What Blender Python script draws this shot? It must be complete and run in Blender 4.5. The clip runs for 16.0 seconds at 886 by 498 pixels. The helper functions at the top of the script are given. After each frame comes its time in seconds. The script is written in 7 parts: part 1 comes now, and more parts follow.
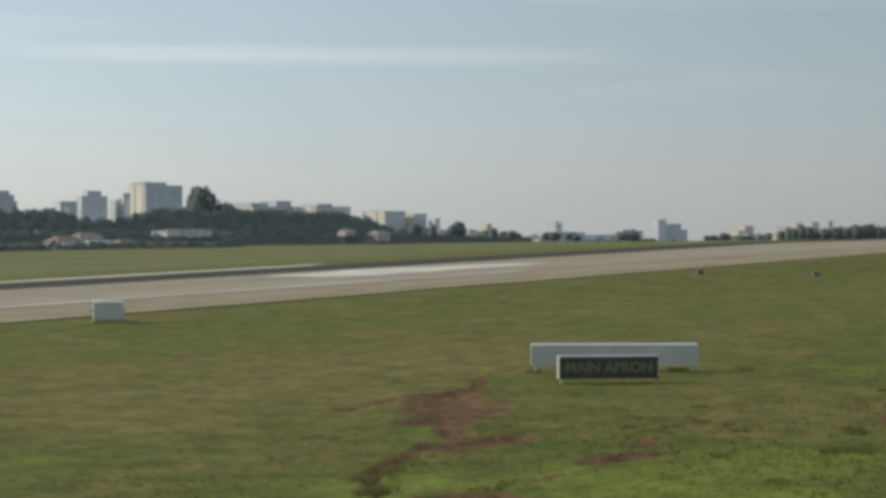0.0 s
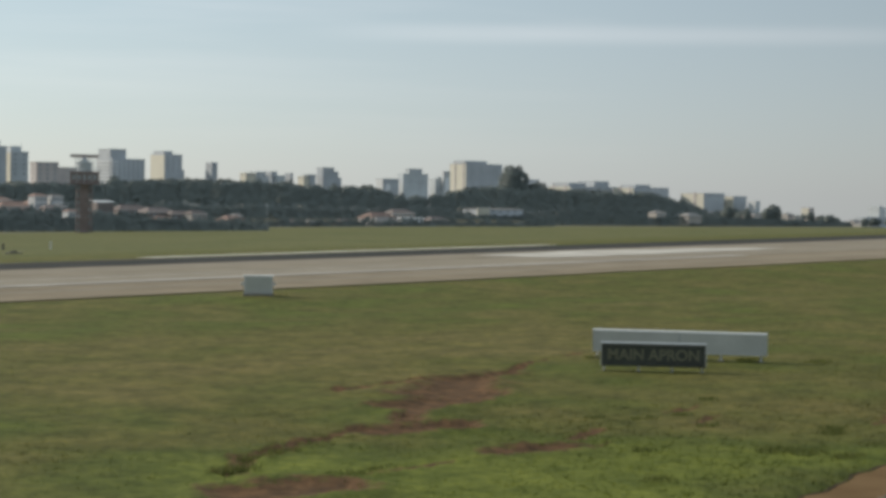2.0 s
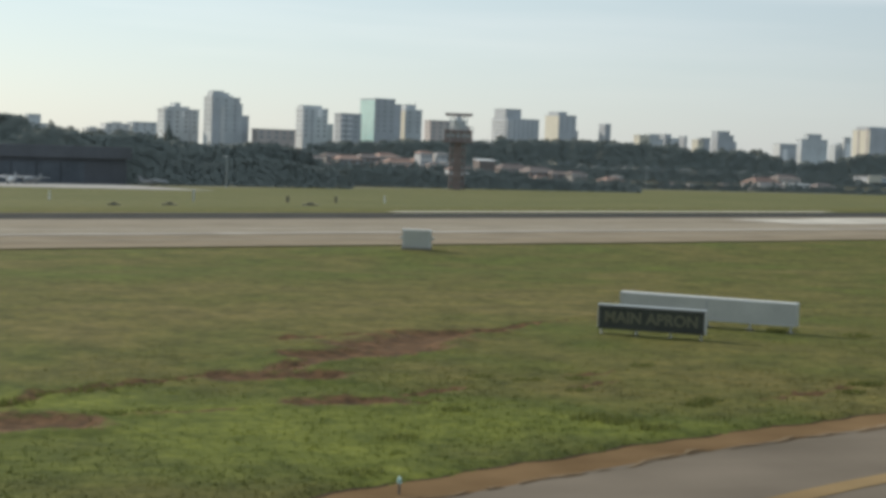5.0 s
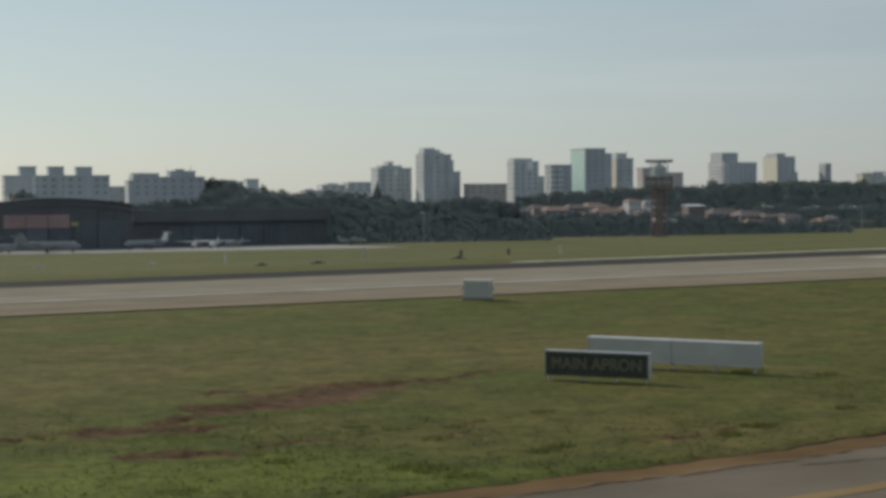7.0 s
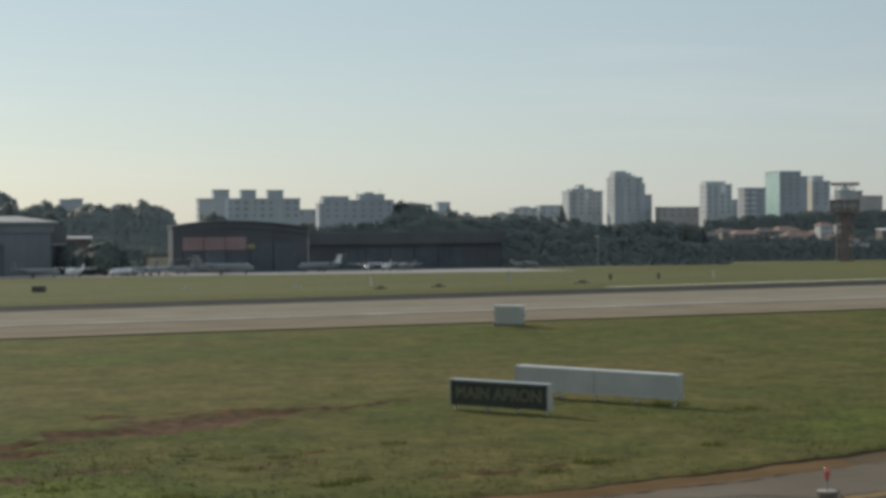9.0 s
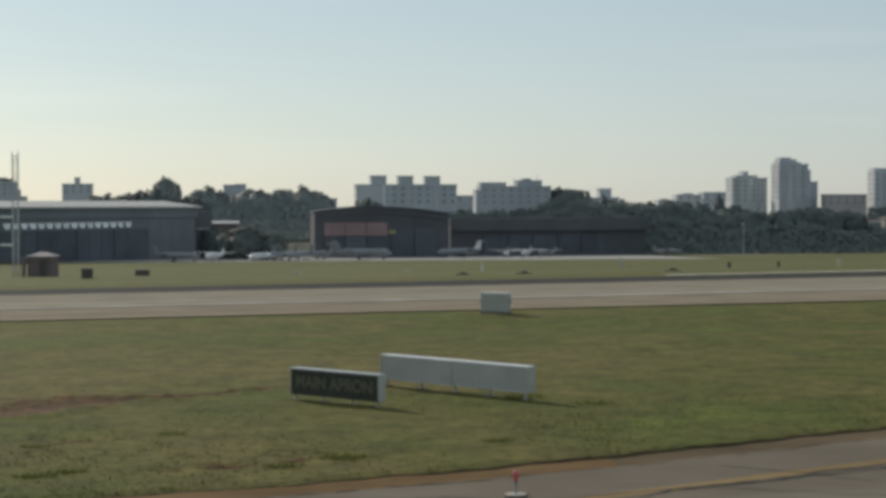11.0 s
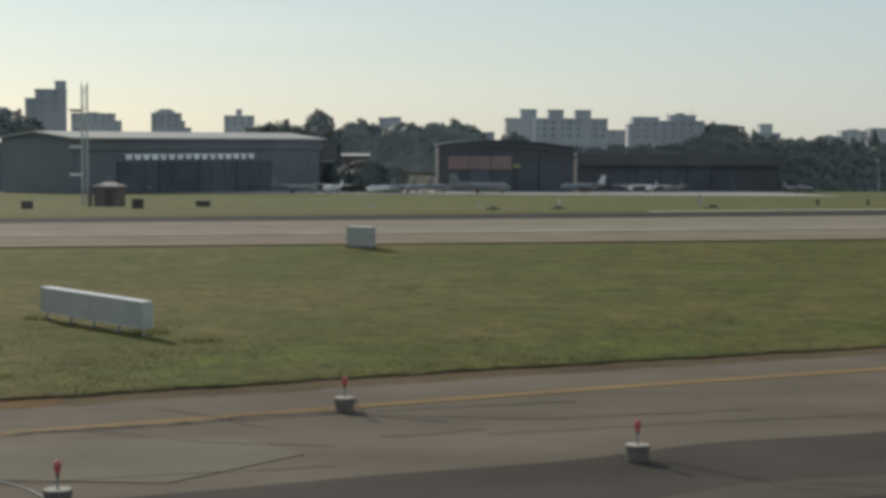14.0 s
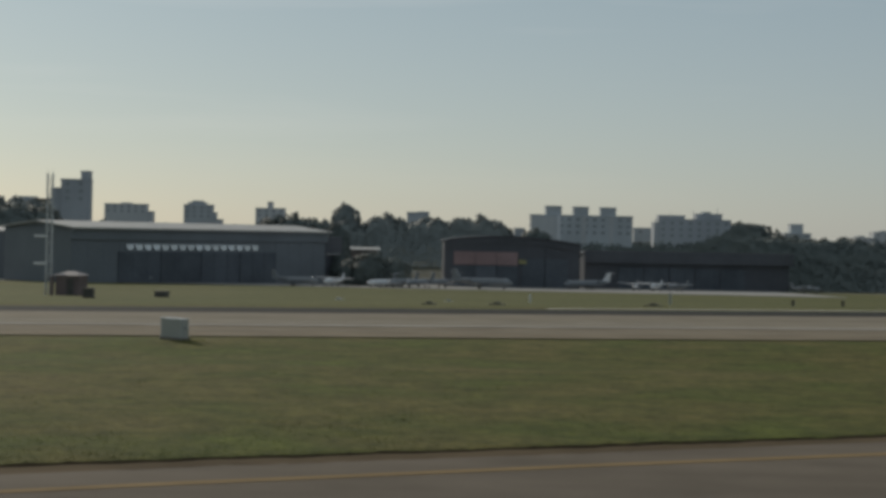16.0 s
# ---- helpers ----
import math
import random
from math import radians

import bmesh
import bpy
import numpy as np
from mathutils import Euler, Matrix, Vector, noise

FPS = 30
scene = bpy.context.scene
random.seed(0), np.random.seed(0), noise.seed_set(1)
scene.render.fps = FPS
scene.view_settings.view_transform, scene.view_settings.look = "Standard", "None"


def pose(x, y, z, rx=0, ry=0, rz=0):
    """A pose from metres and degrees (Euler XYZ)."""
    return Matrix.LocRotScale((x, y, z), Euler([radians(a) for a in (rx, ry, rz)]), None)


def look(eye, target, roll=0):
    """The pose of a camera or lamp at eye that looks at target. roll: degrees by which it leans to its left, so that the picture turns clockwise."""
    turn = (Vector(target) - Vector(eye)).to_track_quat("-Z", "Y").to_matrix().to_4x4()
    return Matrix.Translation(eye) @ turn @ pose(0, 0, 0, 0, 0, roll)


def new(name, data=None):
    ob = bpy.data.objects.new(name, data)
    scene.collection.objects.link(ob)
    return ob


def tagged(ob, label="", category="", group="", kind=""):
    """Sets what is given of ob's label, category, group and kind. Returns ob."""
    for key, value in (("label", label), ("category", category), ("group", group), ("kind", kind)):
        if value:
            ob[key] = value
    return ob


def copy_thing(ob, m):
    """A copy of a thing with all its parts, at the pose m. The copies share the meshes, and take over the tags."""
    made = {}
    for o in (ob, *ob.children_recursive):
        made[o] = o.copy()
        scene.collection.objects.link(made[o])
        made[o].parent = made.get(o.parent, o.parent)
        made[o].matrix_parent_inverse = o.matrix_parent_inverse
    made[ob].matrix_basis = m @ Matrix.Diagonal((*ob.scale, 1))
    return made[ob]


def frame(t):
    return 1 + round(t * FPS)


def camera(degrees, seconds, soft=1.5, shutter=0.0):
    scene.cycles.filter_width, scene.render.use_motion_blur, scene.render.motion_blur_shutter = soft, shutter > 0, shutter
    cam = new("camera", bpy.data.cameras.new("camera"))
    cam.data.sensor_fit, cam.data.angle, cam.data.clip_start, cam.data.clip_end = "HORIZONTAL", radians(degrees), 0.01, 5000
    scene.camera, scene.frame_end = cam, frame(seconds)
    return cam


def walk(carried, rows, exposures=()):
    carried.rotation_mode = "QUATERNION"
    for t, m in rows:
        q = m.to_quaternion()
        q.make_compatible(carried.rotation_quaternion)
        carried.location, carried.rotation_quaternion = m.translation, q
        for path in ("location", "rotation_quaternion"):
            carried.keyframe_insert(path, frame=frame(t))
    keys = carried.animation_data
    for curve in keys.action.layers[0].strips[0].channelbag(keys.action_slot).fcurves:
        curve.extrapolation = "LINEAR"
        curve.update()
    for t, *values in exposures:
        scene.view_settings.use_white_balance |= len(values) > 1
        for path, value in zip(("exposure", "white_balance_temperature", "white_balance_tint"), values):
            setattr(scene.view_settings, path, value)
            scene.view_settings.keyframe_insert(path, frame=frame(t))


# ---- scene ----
cam = camera(29.2, 16.0, soft=3.8)


def row(t, x, y, z, right, up, roll):
    """A row of the path: seconds, the eye, degrees to the right of +y, degrees up, roll."""
    a, b = radians(right), radians(up)
    way = Vector((math.sin(a) * math.cos(b), math.cos(a) * math.cos(b), math.sin(b)))
    eye = Vector((x, y, z))
    return t, look(eye, eye + way, roll)


PATH = [
    row(0.0, -1.85, 2.01, 4.56, 53.007, -1.177, -0.013),
    row(0.5, -0.47, 0.71, 4.57, 50.232, -1.087, 0.252),
    row(1.0, 0.90, -0.56, 4.58, 47.312, -0.527, -0.094),
    row(1.5, 2.23, -1.80, 4.59, 44.382, -0.550, 0.319),
    row(2.0, 3.55, -2.97, 4.59, 42.207, -1.919, 0.887),
    row(2.5, 4.91, -4.07, 4.60, 41.218, -1.246, 1.543),
    row(3.0, 6.32, -5.07, 4.61, 38.995, -2.803, 1.716),
    row(3.5, 7.76, -6.00, 4.62, 36.803, -2.793, 1.952),
    row(4.0, 9.21, -6.87, 4.62, 34.499, -2.474, 1.908),
    row(4.5, 10.65, -7.71, 4.63, 31.332, -3.389, 2.701),
    row(5.0, 12.12, -8.51, 4.63, 28.831, -3.534, 2.101),
    row(5.2, 12.72, -8.83, 4.63, 27.985, -3.144, 1.445),
    row(7.3, 19.58, -11.60, 4.68, 20.020, -1.229, -0.410),
    row(7.5, 20.27, -11.77, 4.68, 19.239, -0.648, -0.474),
    row(8.0, 22.04, -12.11, 4.68, 17.338, -0.926, -0.669),
    row(8.5, 23.84, -12.37, 4.68, 15.737, -1.856, -0.767),
    row(9.0, 25.69, -12.61, 4.67, 14.441, -1.096, -0.283),
    row(9.5, 27.58, -12.80, 4.65, 12.846, -0.899, -0.200),
    row(10.0, 29.53, -12.88, 4.63, 11.641, -0.220, 0.306),
    row(10.2, 30.32, -12.86, 4.62, 11.034, -0.385, 0.327),
    row(12.3, 38.92, -12.12, 4.52, 6.374, -2.671, -0.460),
    row(12.5, 39.75, -12.11, 4.52, 6.437, -2.405, -0.147),
    row(13.0, 41.82, -12.17, 4.52, 5.784, -1.826, 0.991),
    row(13.5, 43.93, -12.29, 4.52, 3.942, -3.004, 1.129),
    row(14.0, 46.09, -12.36, 4.53, 2.766, -3.771, 0.370),
    row(14.5, 48.31, -12.36, 4.53, 2.707, -3.885, -0.301),
    row(15.0, 50.56, -12.28, 4.54, 1.887, -4.931, 0.356),
    row(15.5, 52.83, -12.13, 4.56, 1.060, -3.448, 1.195),
    row(16.0, 55.10, -11.96, 4.59, 1.298, -0.588, 1.231),
]
EXPOSURES = [(0.0, 0.39), (0.5, 0.42), (1.0, 0.46), (1.5, 0.27), (2.5, 0.32), (3.5, 0.22), (4.0, 0.22), (4.5, 0.22), (5.0, 0.43), (7.5, -0.22), (8.5, -0.20), (9.0, -0.04), (10.0, 0.08), (12.5, -0.24), (13.0, -0.24), (14.0, -0.05), (14.5, -0.1), (15.0, -0.28), (15.5, -0.34), (16.0, -0.62)]
walk(cam, PATH, EXPOSURES)

# ---- light: low sun behind the hangars, hazy morning sky ----
HAZE = (0.350, 0.405, 0.420)
HORIZON = (0.435, 0.445, 0.450)
CLOUD = (0.48, 0.50, 0.505)
WISP = (0.57, 0.575, 0.575)
SUN_WAY = Vector((-0.42, 0.80, 0.43)).normalized()
world = bpy.data.worlds.new("world")
scene.world = world
world.use_nodes = True
wn, wl = world.node_tree.nodes, world.node_tree.links
sky = wn.new("ShaderNodeTexSky")
sky.sky_type = "NISHITA"
sky.sun_disc = False
sky.sun_elevation = math.asin(SUN_WAY.z)
sky.sun_rotation = math.atan2(SUN_WAY.x, SUN_WAY.y)
sky.air_density, sky.dust_density, sky.ozone_density, sky.altitude = 1.0, 1.4, 3.0, 800
wn["Background"].inputs["Strength"].default_value = 0.10
cool = wn.new("ShaderNodeMix")
cool.data_type, cool.blend_type = "RGBA", "MULTIPLY"
cool.inputs["Factor"].default_value, cool.inputs["B"].default_value = 1.0, (0.88, 1.0, 1.05, 1)
wl.new(sky.outputs[0], cool.inputs["A"])
wl.new(cool.outputs["Result"], wn["Background"].inputs["Color"])
# thin morning haze over the whole dome, with faint streaks of high cloud
haze = wn.new("ShaderNodeBackground")
haze.inputs["Strength"].default_value = 1.0
wtc, wmap, wnoise, wramp = (wn.new("ShaderNode" + k) for k in ("TexCoord", "Mapping", "TexNoise", "ValToRGB"))
wmap.inputs["Scale"].default_value = (1.2, 1.2, 16.0)
wmap.inputs["Rotation"].default_value = (radians(5), radians(-4), 0)
wnoise.inputs["Scale"].default_value, wnoise.inputs["Detail"].default_value = 2.6, 6.0
wramp.color_ramp.elements[0].position, wramp.color_ramp.elements[1].position = 0.50, 0.80
wramp.color_ramp.elements[0].color = (*HAZE, 1)
wramp.color_ramp.elements[1].color = (*CLOUD, 1)
wl.new(wtc.outputs["Generated"], wmap.inputs["Vector"])
wl.new(wmap.outputs[0], wnoise.inputs["Vector"])
wl.new(wnoise.outputs["Fac"], wramp.inputs["Fac"])
# the haze is thickest and palest low down
wsep, wlow, wmix = wn.new("ShaderNodeSeparateXYZ"), wn.new("ShaderNodeMapRange"), wn.new("ShaderNodeMix")
wmix.data_type = "RGBA"
wlow.inputs["From Min"].default_value, wlow.inputs["From Max"].default_value = 0.0, 0.14
wlow.inputs["To Min"].default_value, wlow.inputs["To Max"].default_value = 1.0, 0.0
wl.new(wtc.outputs["Generated"], wsep.inputs[0])
wl.new(wsep.outputs["Z"], wlow.inputs["Value"])
wl.new(wlow.outputs["Result"], wmix.inputs["Factor"])
wl.new(wramp.outputs[0], wmix.inputs["A"])
wmix.inputs["B"].default_value = (*HORIZON, 1)
both = wn.new("ShaderNodeMixShader")
both.inputs[0].default_value = 0.74
wl.new(wn["Background"].outputs[0], both.inputs[1])
wl.new(haze.outputs[0], both.inputs[2])
wl.new(both.outputs[0], wn["World Output"].inputs["Surface"])
# haze scatters forward: the sky is brighter the nearer it lies to the sun
toward, glow = wn.new("ShaderNodeVectorMath"), wn.new("ShaderNodeMapRange")
toward.operation = "DOT_PRODUCT"
toward.inputs[1].default_value = SUN_WAY
glow.interpolation_type = "SMOOTHSTEP"
glow.inputs["From Min"].default_value, glow.inputs["From Max"].default_value = -0.35, 0.80
glow.inputs["To Min"].default_value, glow.inputs["To Max"].default_value = 0.70, 1.30
wl.new(wtc.outputs["Generated"], toward.inputs[0])
wl.new(toward.outputs["Value"], glow.inputs["Value"])
# an added bright lobe opposite the sun, out of view, lifts surfaces facing the camera
back, dome = wn.new("ShaderNodeMapRange"), wn.new("ShaderNodeMath")
back.interpolation_type = "SMOOTHSTEP"
back.inputs["From Min"].default_value, back.inputs["From Max"].default_value = -0.15, -0.95
back.inputs["To Min"].default_value, back.inputs["To Max"].default_value = 0.0, 0.85
wl.new(toward.outputs["Value"], back.inputs["Value"])
wl.new(glow.outputs["Result"], dome.inputs[0])
warm, near_sun = wn.new("ShaderNodeMix"), wn.new("ShaderNodeMapRange")
warm.data_type, warm.blend_type = "RGBA", "MULTIPLY"
warm.inputs["B"].default_value = (1.02, 1.0, 0.92, 1)
near_sun.inputs["From Min"].default_value, near_sun.inputs["From Max"].default_value = 0.25, 0.80
wl.new(toward.outputs["Value"], near_sun.inputs["Value"])
wl.new(near_sun.outputs["Result"], warm.inputs["Factor"])
# one long thin wisp of high cloud, five degrees up in the north-east
wisp_band, wisp_reach, wisp_way = wn.new("ShaderNodeMapRange"), wn.new("ShaderNodeMapRange"), wn.new("ShaderNodeVectorMath")
off, apart, wisp, frayed, veil = wn.new("ShaderNodeMath"), wn.new("ShaderNodeMath"), wn.new("ShaderNodeMath"), wn.new("ShaderNodeMath"), wn.new("ShaderNodeMix")
off.operation, off.inputs[1].default_value = "SUBTRACT", 0.0925
apart.operation = "ABSOLUTE"
wl.new(wsep.outputs["Z"], off.inputs[0])
wl.new(off.outputs[0], apart.inputs[0])
wisp_band.interpolation_type = wisp_reach.interpolation_type = "SMOOTHSTEP"
wisp_band.inputs["From Min"].default_value, wisp_band.inputs["From Max"].default_value = 0.0085, 0.0
wl.new(apart.outputs[0], wisp_band.inputs["Value"])
wisp_way.operation, wisp_way.inputs[1].default_value = "DOT_PRODUCT", (math.sin(radians(48.5)), math.cos(radians(48.5)), 0.09)
wisp_reach.inputs["From Min"].default_value, wisp_reach.inputs["From Max"].default_value = 0.982, 1.001
wl.new(wtc.outputs["Generated"], wisp_way.inputs[0])
wl.new(wisp_way.outputs["Value"], wisp_reach.inputs["Value"])
for node in (wisp, frayed):
    node.operation = "MULTIPLY"
wl.new(wisp_band.outputs["Result"], wisp.inputs[0])
wl.new(wisp_reach.outputs["Result"], wisp.inputs[1])
wl.new(wisp.outputs[0], frayed.inputs[0])
wl.new(wnoise.outputs["Fac"], frayed.inputs[1])
veil.data_type, veil.inputs["B"].default_value = "RGBA", (*WISP, 1)
wl.new(frayed.outputs[0], veil.inputs["Factor"])
wl.new(wmix.outputs["Result"], veil.inputs["A"])
wl.new(veil.outputs["Result"], warm.inputs["A"])
wl.new(warm.outputs["Result"], haze.inputs["Color"])
wl.new(back.outputs["Result"], dome.inputs[1])
wl.new(dome.outputs[0], haze.inputs["Strength"])
tenth = wn.new("ShaderNodeMath")
tenth.operation, tenth.inputs[1].default_value = "MULTIPLY", 0.10
wl.new(dome.outputs[0], tenth.inputs[0])
wl.new(tenth.outputs[0], wn["Background"].inputs["Strength"])

sun = new("sun", bpy.data.lights.new("sun", "SUN"))
sun.data.energy, sun.data.angle, sun.data.color = 2.9, radians(3.0), (1.0, 0.90, 0.76)
sun.matrix_world = look(SUN_WAY * 100, (0, 0, 0))


# ---- materials ----
def material(name, colour, rough=0.8, metal=0.0, vary=0.25, scale=3.0, fine=40.0, bump=0.0, tint=None, coords="Object", spec=0.3):
    """A surface with a coarse and a fine variation of its colour, and relief."""
    m = bpy.data.materials.new(name)
    m.use_nodes = True
    n, l = m.node_tree.nodes, m.node_tree.links
    b = n["Principled BSDF"]
    b.inputs["Metallic"].default_value = metal
    b.inputs["Specular IOR Level"].default_value = spec
    tc = n.new("ShaderNodeTexCoord")
    big, small = n.new("ShaderNodeTexNoise"), n.new("ShaderNodeTexNoise")
    for node, s, d in ((big, scale, 4), (small, fine, 3)):
        node.inputs["Scale"].default_value, node.inputs["Detail"].default_value = s, d
        l.new(tc.outputs[coords], node.inputs["Vector"])
    add = n.new("ShaderNodeMath")
    add.operation = "MULTIPLY_ADD"
    l.new(small.outputs["Fac"], add.inputs[0])
    add.inputs[1].default_value = 0.5
    half = n.new("ShaderNodeMath")
    half.operation = "MULTIPLY"
    half.inputs[1].default_value = 0.75
    l.new(big.outputs["Fac"], half.inputs[0])
    l.new(half.outputs[0], add.inputs[2])
    info = n.new("ShaderNodeObjectInfo")
    rnd = n.new("ShaderNodeMath")
    rnd.operation = "MULTIPLY_ADD"
    rnd.inputs[1].default_value = 0.25
    l.new(info.outputs["Random"], rnd.inputs[0])
    l.new(add.outputs[0], rnd.inputs[2])
    ramp = n.new("ShaderNodeValToRGB")
    c = Vector(colour)
    lo = c * (1 - vary)
    hi = Vector(tint) if tint else c * (1 + vary)
    ramp.color_ramp.elements[0].position, ramp.color_ramp.elements[1].position = 0.4, 1.0
    ramp.color_ramp.elements[0].color, ramp.color_ramp.elements[1].color = (*lo, 1), (*hi, 1)
    l.new(rnd.outputs[0], ramp.inputs["Fac"])
    l.new(ramp.outputs["Color"], b.inputs["Base Color"])
    rr = n.new("ShaderNodeMath")
    rr.operation = "MULTIPLY_ADD"
    rr.inputs[1].default_value, rr.inputs[2].default_value = 0.25, rough - 0.12
    rr.use_clamp = True
    l.new(small.outputs["Fac"], rr.inputs[0])
    l.new(rr.outputs[0], b.inputs["Roughness"])
    if bump:
        bp = n.new("ShaderNodeBump")
        bp.inputs["Strength"].default_value, bp.inputs["Distance"].default_value = bump, 0.02
        l.new(small.outputs["Fac"], bp.inputs["Height"])
        l.new(bp.outputs["Normal"], b.inputs["Normal"])
    return m


def foliage(name, colour, tint, through_=0.35, sheen=0.0):
    """Leaves: their colour varies from clump to clump, and light comes through them."""
    m = bpy.data.materials.new(name)
    m.use_nodes = True
    n, l = m.node_tree.nodes, m.node_tree.links
    b = n["Principled BSDF"]
    b.inputs["Roughness"].default_value, b.inputs["Specular IOR Level"].default_value = 0.6, 0.12
    b.inputs["Sheen Weight"].default_value, b.inputs["Sheen Roughness"].default_value = sheen, 0.8
    b.inputs["Sheen Tint"].default_value = (0.75, 0.85, 0.9, 1)
    geo, info, tc, noi, ramp = (n.new("ShaderNode" + k) for k in ("NewGeometry", "ObjectInfo", "TexCoord", "TexNoise", "ValToRGB"))
    noi.inputs["Scale"].default_value = 0.5
    l.new(tc.outputs["Object"], noi.inputs["Vector"])
    mix = n.new("ShaderNodeMath")
    mix.operation = "MULTIPLY_ADD"
    mix.inputs[1].default_value = 0.35
    l.new(geo.outputs["Random Per Island"], mix.inputs[0])
    l.new(noi.outputs["Fac"], mix.inputs[2])
    more = n.new("ShaderNodeMath")
    more.operation = "MULTIPLY_ADD"
    more.inputs[1].default_value = 0.35
    l.new(info.outputs["Random"], more.inputs[0])
    l.new(mix.outputs[0], more.inputs[2])
    ramp.color_ramp.elements[0].position, ramp.color_ramp.elements[1].position = 0.35, 1.1 - 0.1
    ramp.color_ramp.elements[0].color, ramp.color_ramp.elements[1].color = (*colour, 1), (*tint, 1)
    l.new(more.outputs[0], ramp.inputs["Fac"])
    l.new(ramp.outputs[0], b.inputs["Base Color"])
    tr, ms = n.new("ShaderNodeBsdfTranslucent"), n.new("ShaderNodeMixShader")
    l.new(ramp.outputs[0], tr.inputs["Color"])
    ms.inputs[0].default_value = through_
    l.new(b.outputs[0], ms.inputs[1])
    l.new(tr.outputs[0], ms.inputs[2])
    l.new(ms.outputs[0], n["Material Output"].inputs["Surface"])
    return m


def glowing(name, colour, strength):
    m = material(name, colour, 0.12, spec=0.7)
    b = m.node_tree.nodes["Principled BSDF"]
    b.inputs["Emission Color"].default_value, b.inputs["Emission Strength"].default_value = (*colour, 1), strength
    return m


# Leaf colours lifted paler and greyer than foliage, putting haze into the base colour.
M_LEAF = foliage("hazy_foliage", (0.178, 0.207, 0.198), (0.205, 0.233, 0.220), 0.15)
M_LEAF_DARK = foliage("dark_hazy_foliage", (0.160, 0.188, 0.180), (0.188, 0.214, 0.202), 0.15)
M_LEAF_PALE = foliage("pale_hazy_foliage", (0.262, 0.295, 0.290), (0.295, 0.325, 0.315), 0.15)
M_BARK = material("bark", (0.12, 0.09, 0.07), 0.9, scale=1.5, fine=12)
# Concrete, grey plaster, glass and tile tones shifted here to stand in for haze.
M_CONC = material("concrete", (0.52, 0.55, 0.565), 0.85, scale=0.06, fine=0.8)
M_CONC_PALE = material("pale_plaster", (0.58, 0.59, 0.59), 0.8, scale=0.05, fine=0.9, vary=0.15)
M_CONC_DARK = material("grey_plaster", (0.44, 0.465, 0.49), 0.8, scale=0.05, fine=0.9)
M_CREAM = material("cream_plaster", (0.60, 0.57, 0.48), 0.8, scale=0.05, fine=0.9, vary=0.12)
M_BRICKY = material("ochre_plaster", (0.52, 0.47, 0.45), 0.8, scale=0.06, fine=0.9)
M_TEAL = material("teal_glass", (0.38, 0.57, 0.56), 0.2, scale=0.2, fine=1.0, vary=0.2, spec=0.6)
M_GLASS = material("window_glass", (0.30, 0.325, 0.345), 0.2, scale=0.3, fine=2.0, spec=0.6)
M_TILE = material("clay_tiles", (0.31, 0.215, 0.18), 0.85, scale=0.5, fine=6, vary=0.35)
M_WALL = material("house_wall", (0.40, 0.37, 0.34), 0.85, scale=0.3, fine=4)
# House walls darkened so that shade sits in the paint.
M_SHADY = material("shade_dark_brick", (0.20, 0.175, 0.165), 0.85, scale=0.5, fine=6, vary=0.35)
M_ROOF_DARK = material("weathered_tiles", (0.20, 0.17, 0.16), 0.85, scale=0.5, fine=6, vary=0.3)
M_ROOF_GREY = material("grey_roof_sheets", (0.26, 0.25, 0.24), 0.7, scale=0.5, fine=5, vary=0.25)
M_SHEET = material("roof_sheet", (0.43, 0.42, 0.40), 0.5, scale=0.2, fine=3, vary=0.15)
M_HANGAR = material("hangar_wall", (0.205, 0.225, 0.245), 0.6, scale=0.1, fine=2.0, vary=0.2)
M_HANGAR_DARK = material("dark_hangar_wall", (0.102, 0.106, 0.118), 0.6, scale=0.1, fine=2.0, vary=0.3)
M_PANEL = material("pink_panel", (0.31, 0.215, 0.21), 0.6, scale=0.2, fine=2.0, vary=0.2)
M_WHITE = material("white_paint", (0.78, 0.79, 0.80), 0.35, scale=0.4, fine=8, vary=0.08, spec=0.5)
M_YELLOW = material("yellow_paint", (0.34, 0.31, 0.15), 0.6, scale=1, fine=12, vary=0.25)


# ---- mesh helpers ----
def mesh_from(name, bm, mat, smooth=False):
    me = bpy.data.meshes.new(name)
    bm.to_mesh(me)
    bm.free()
    for m in mat if isinstance(mat, (list, tuple)) else [mat]:
        me.materials.append(m)
    if smooth:
        for p in me.polygons:
            p.use_smooth = True
    return me


def part(name, bm, mat, parent=None, label="", smooth=False):
    ob = new(name, mesh_from(name, bm, mat, smooth))
    ob.parent = parent
    if label:
        tagged(ob, label)
    return ob


def thing(name, m, label, category, group="", kind=""):
    ob = new(name)
    ob.matrix_basis = m
    ob.empty_display_size = 0.3
    return tagged(ob, label, category, group, kind)


def add_box(bm, x0, x1, y0, y1, z0, z1, bevel=0.0):
    made = bmesh.ops.create_cube(bm, size=1)["verts"]
    bmesh.ops.scale(bm, vec=(x1 - x0, y1 - y0, z1 - z0), verts=made)
    bmesh.ops.translate(bm, vec=((x0 + x1) / 2, (y0 + y1) / 2, (z0 + z1) / 2), verts=made)
    if bevel:
        edges = {e for v in made for e in v.link_edges}
        bmesh.ops.bevel(bm, geom=list(edges), offset=bevel, segments=2, affect="EDGES", profile=0.6)
    return made


def box(x0, x1, y0, y1, z0, z1, bevel=0.0):
    bm = bmesh.new()
    add_box(bm, x0, x1, y0, y1, z0, z1, bevel)
    return bm


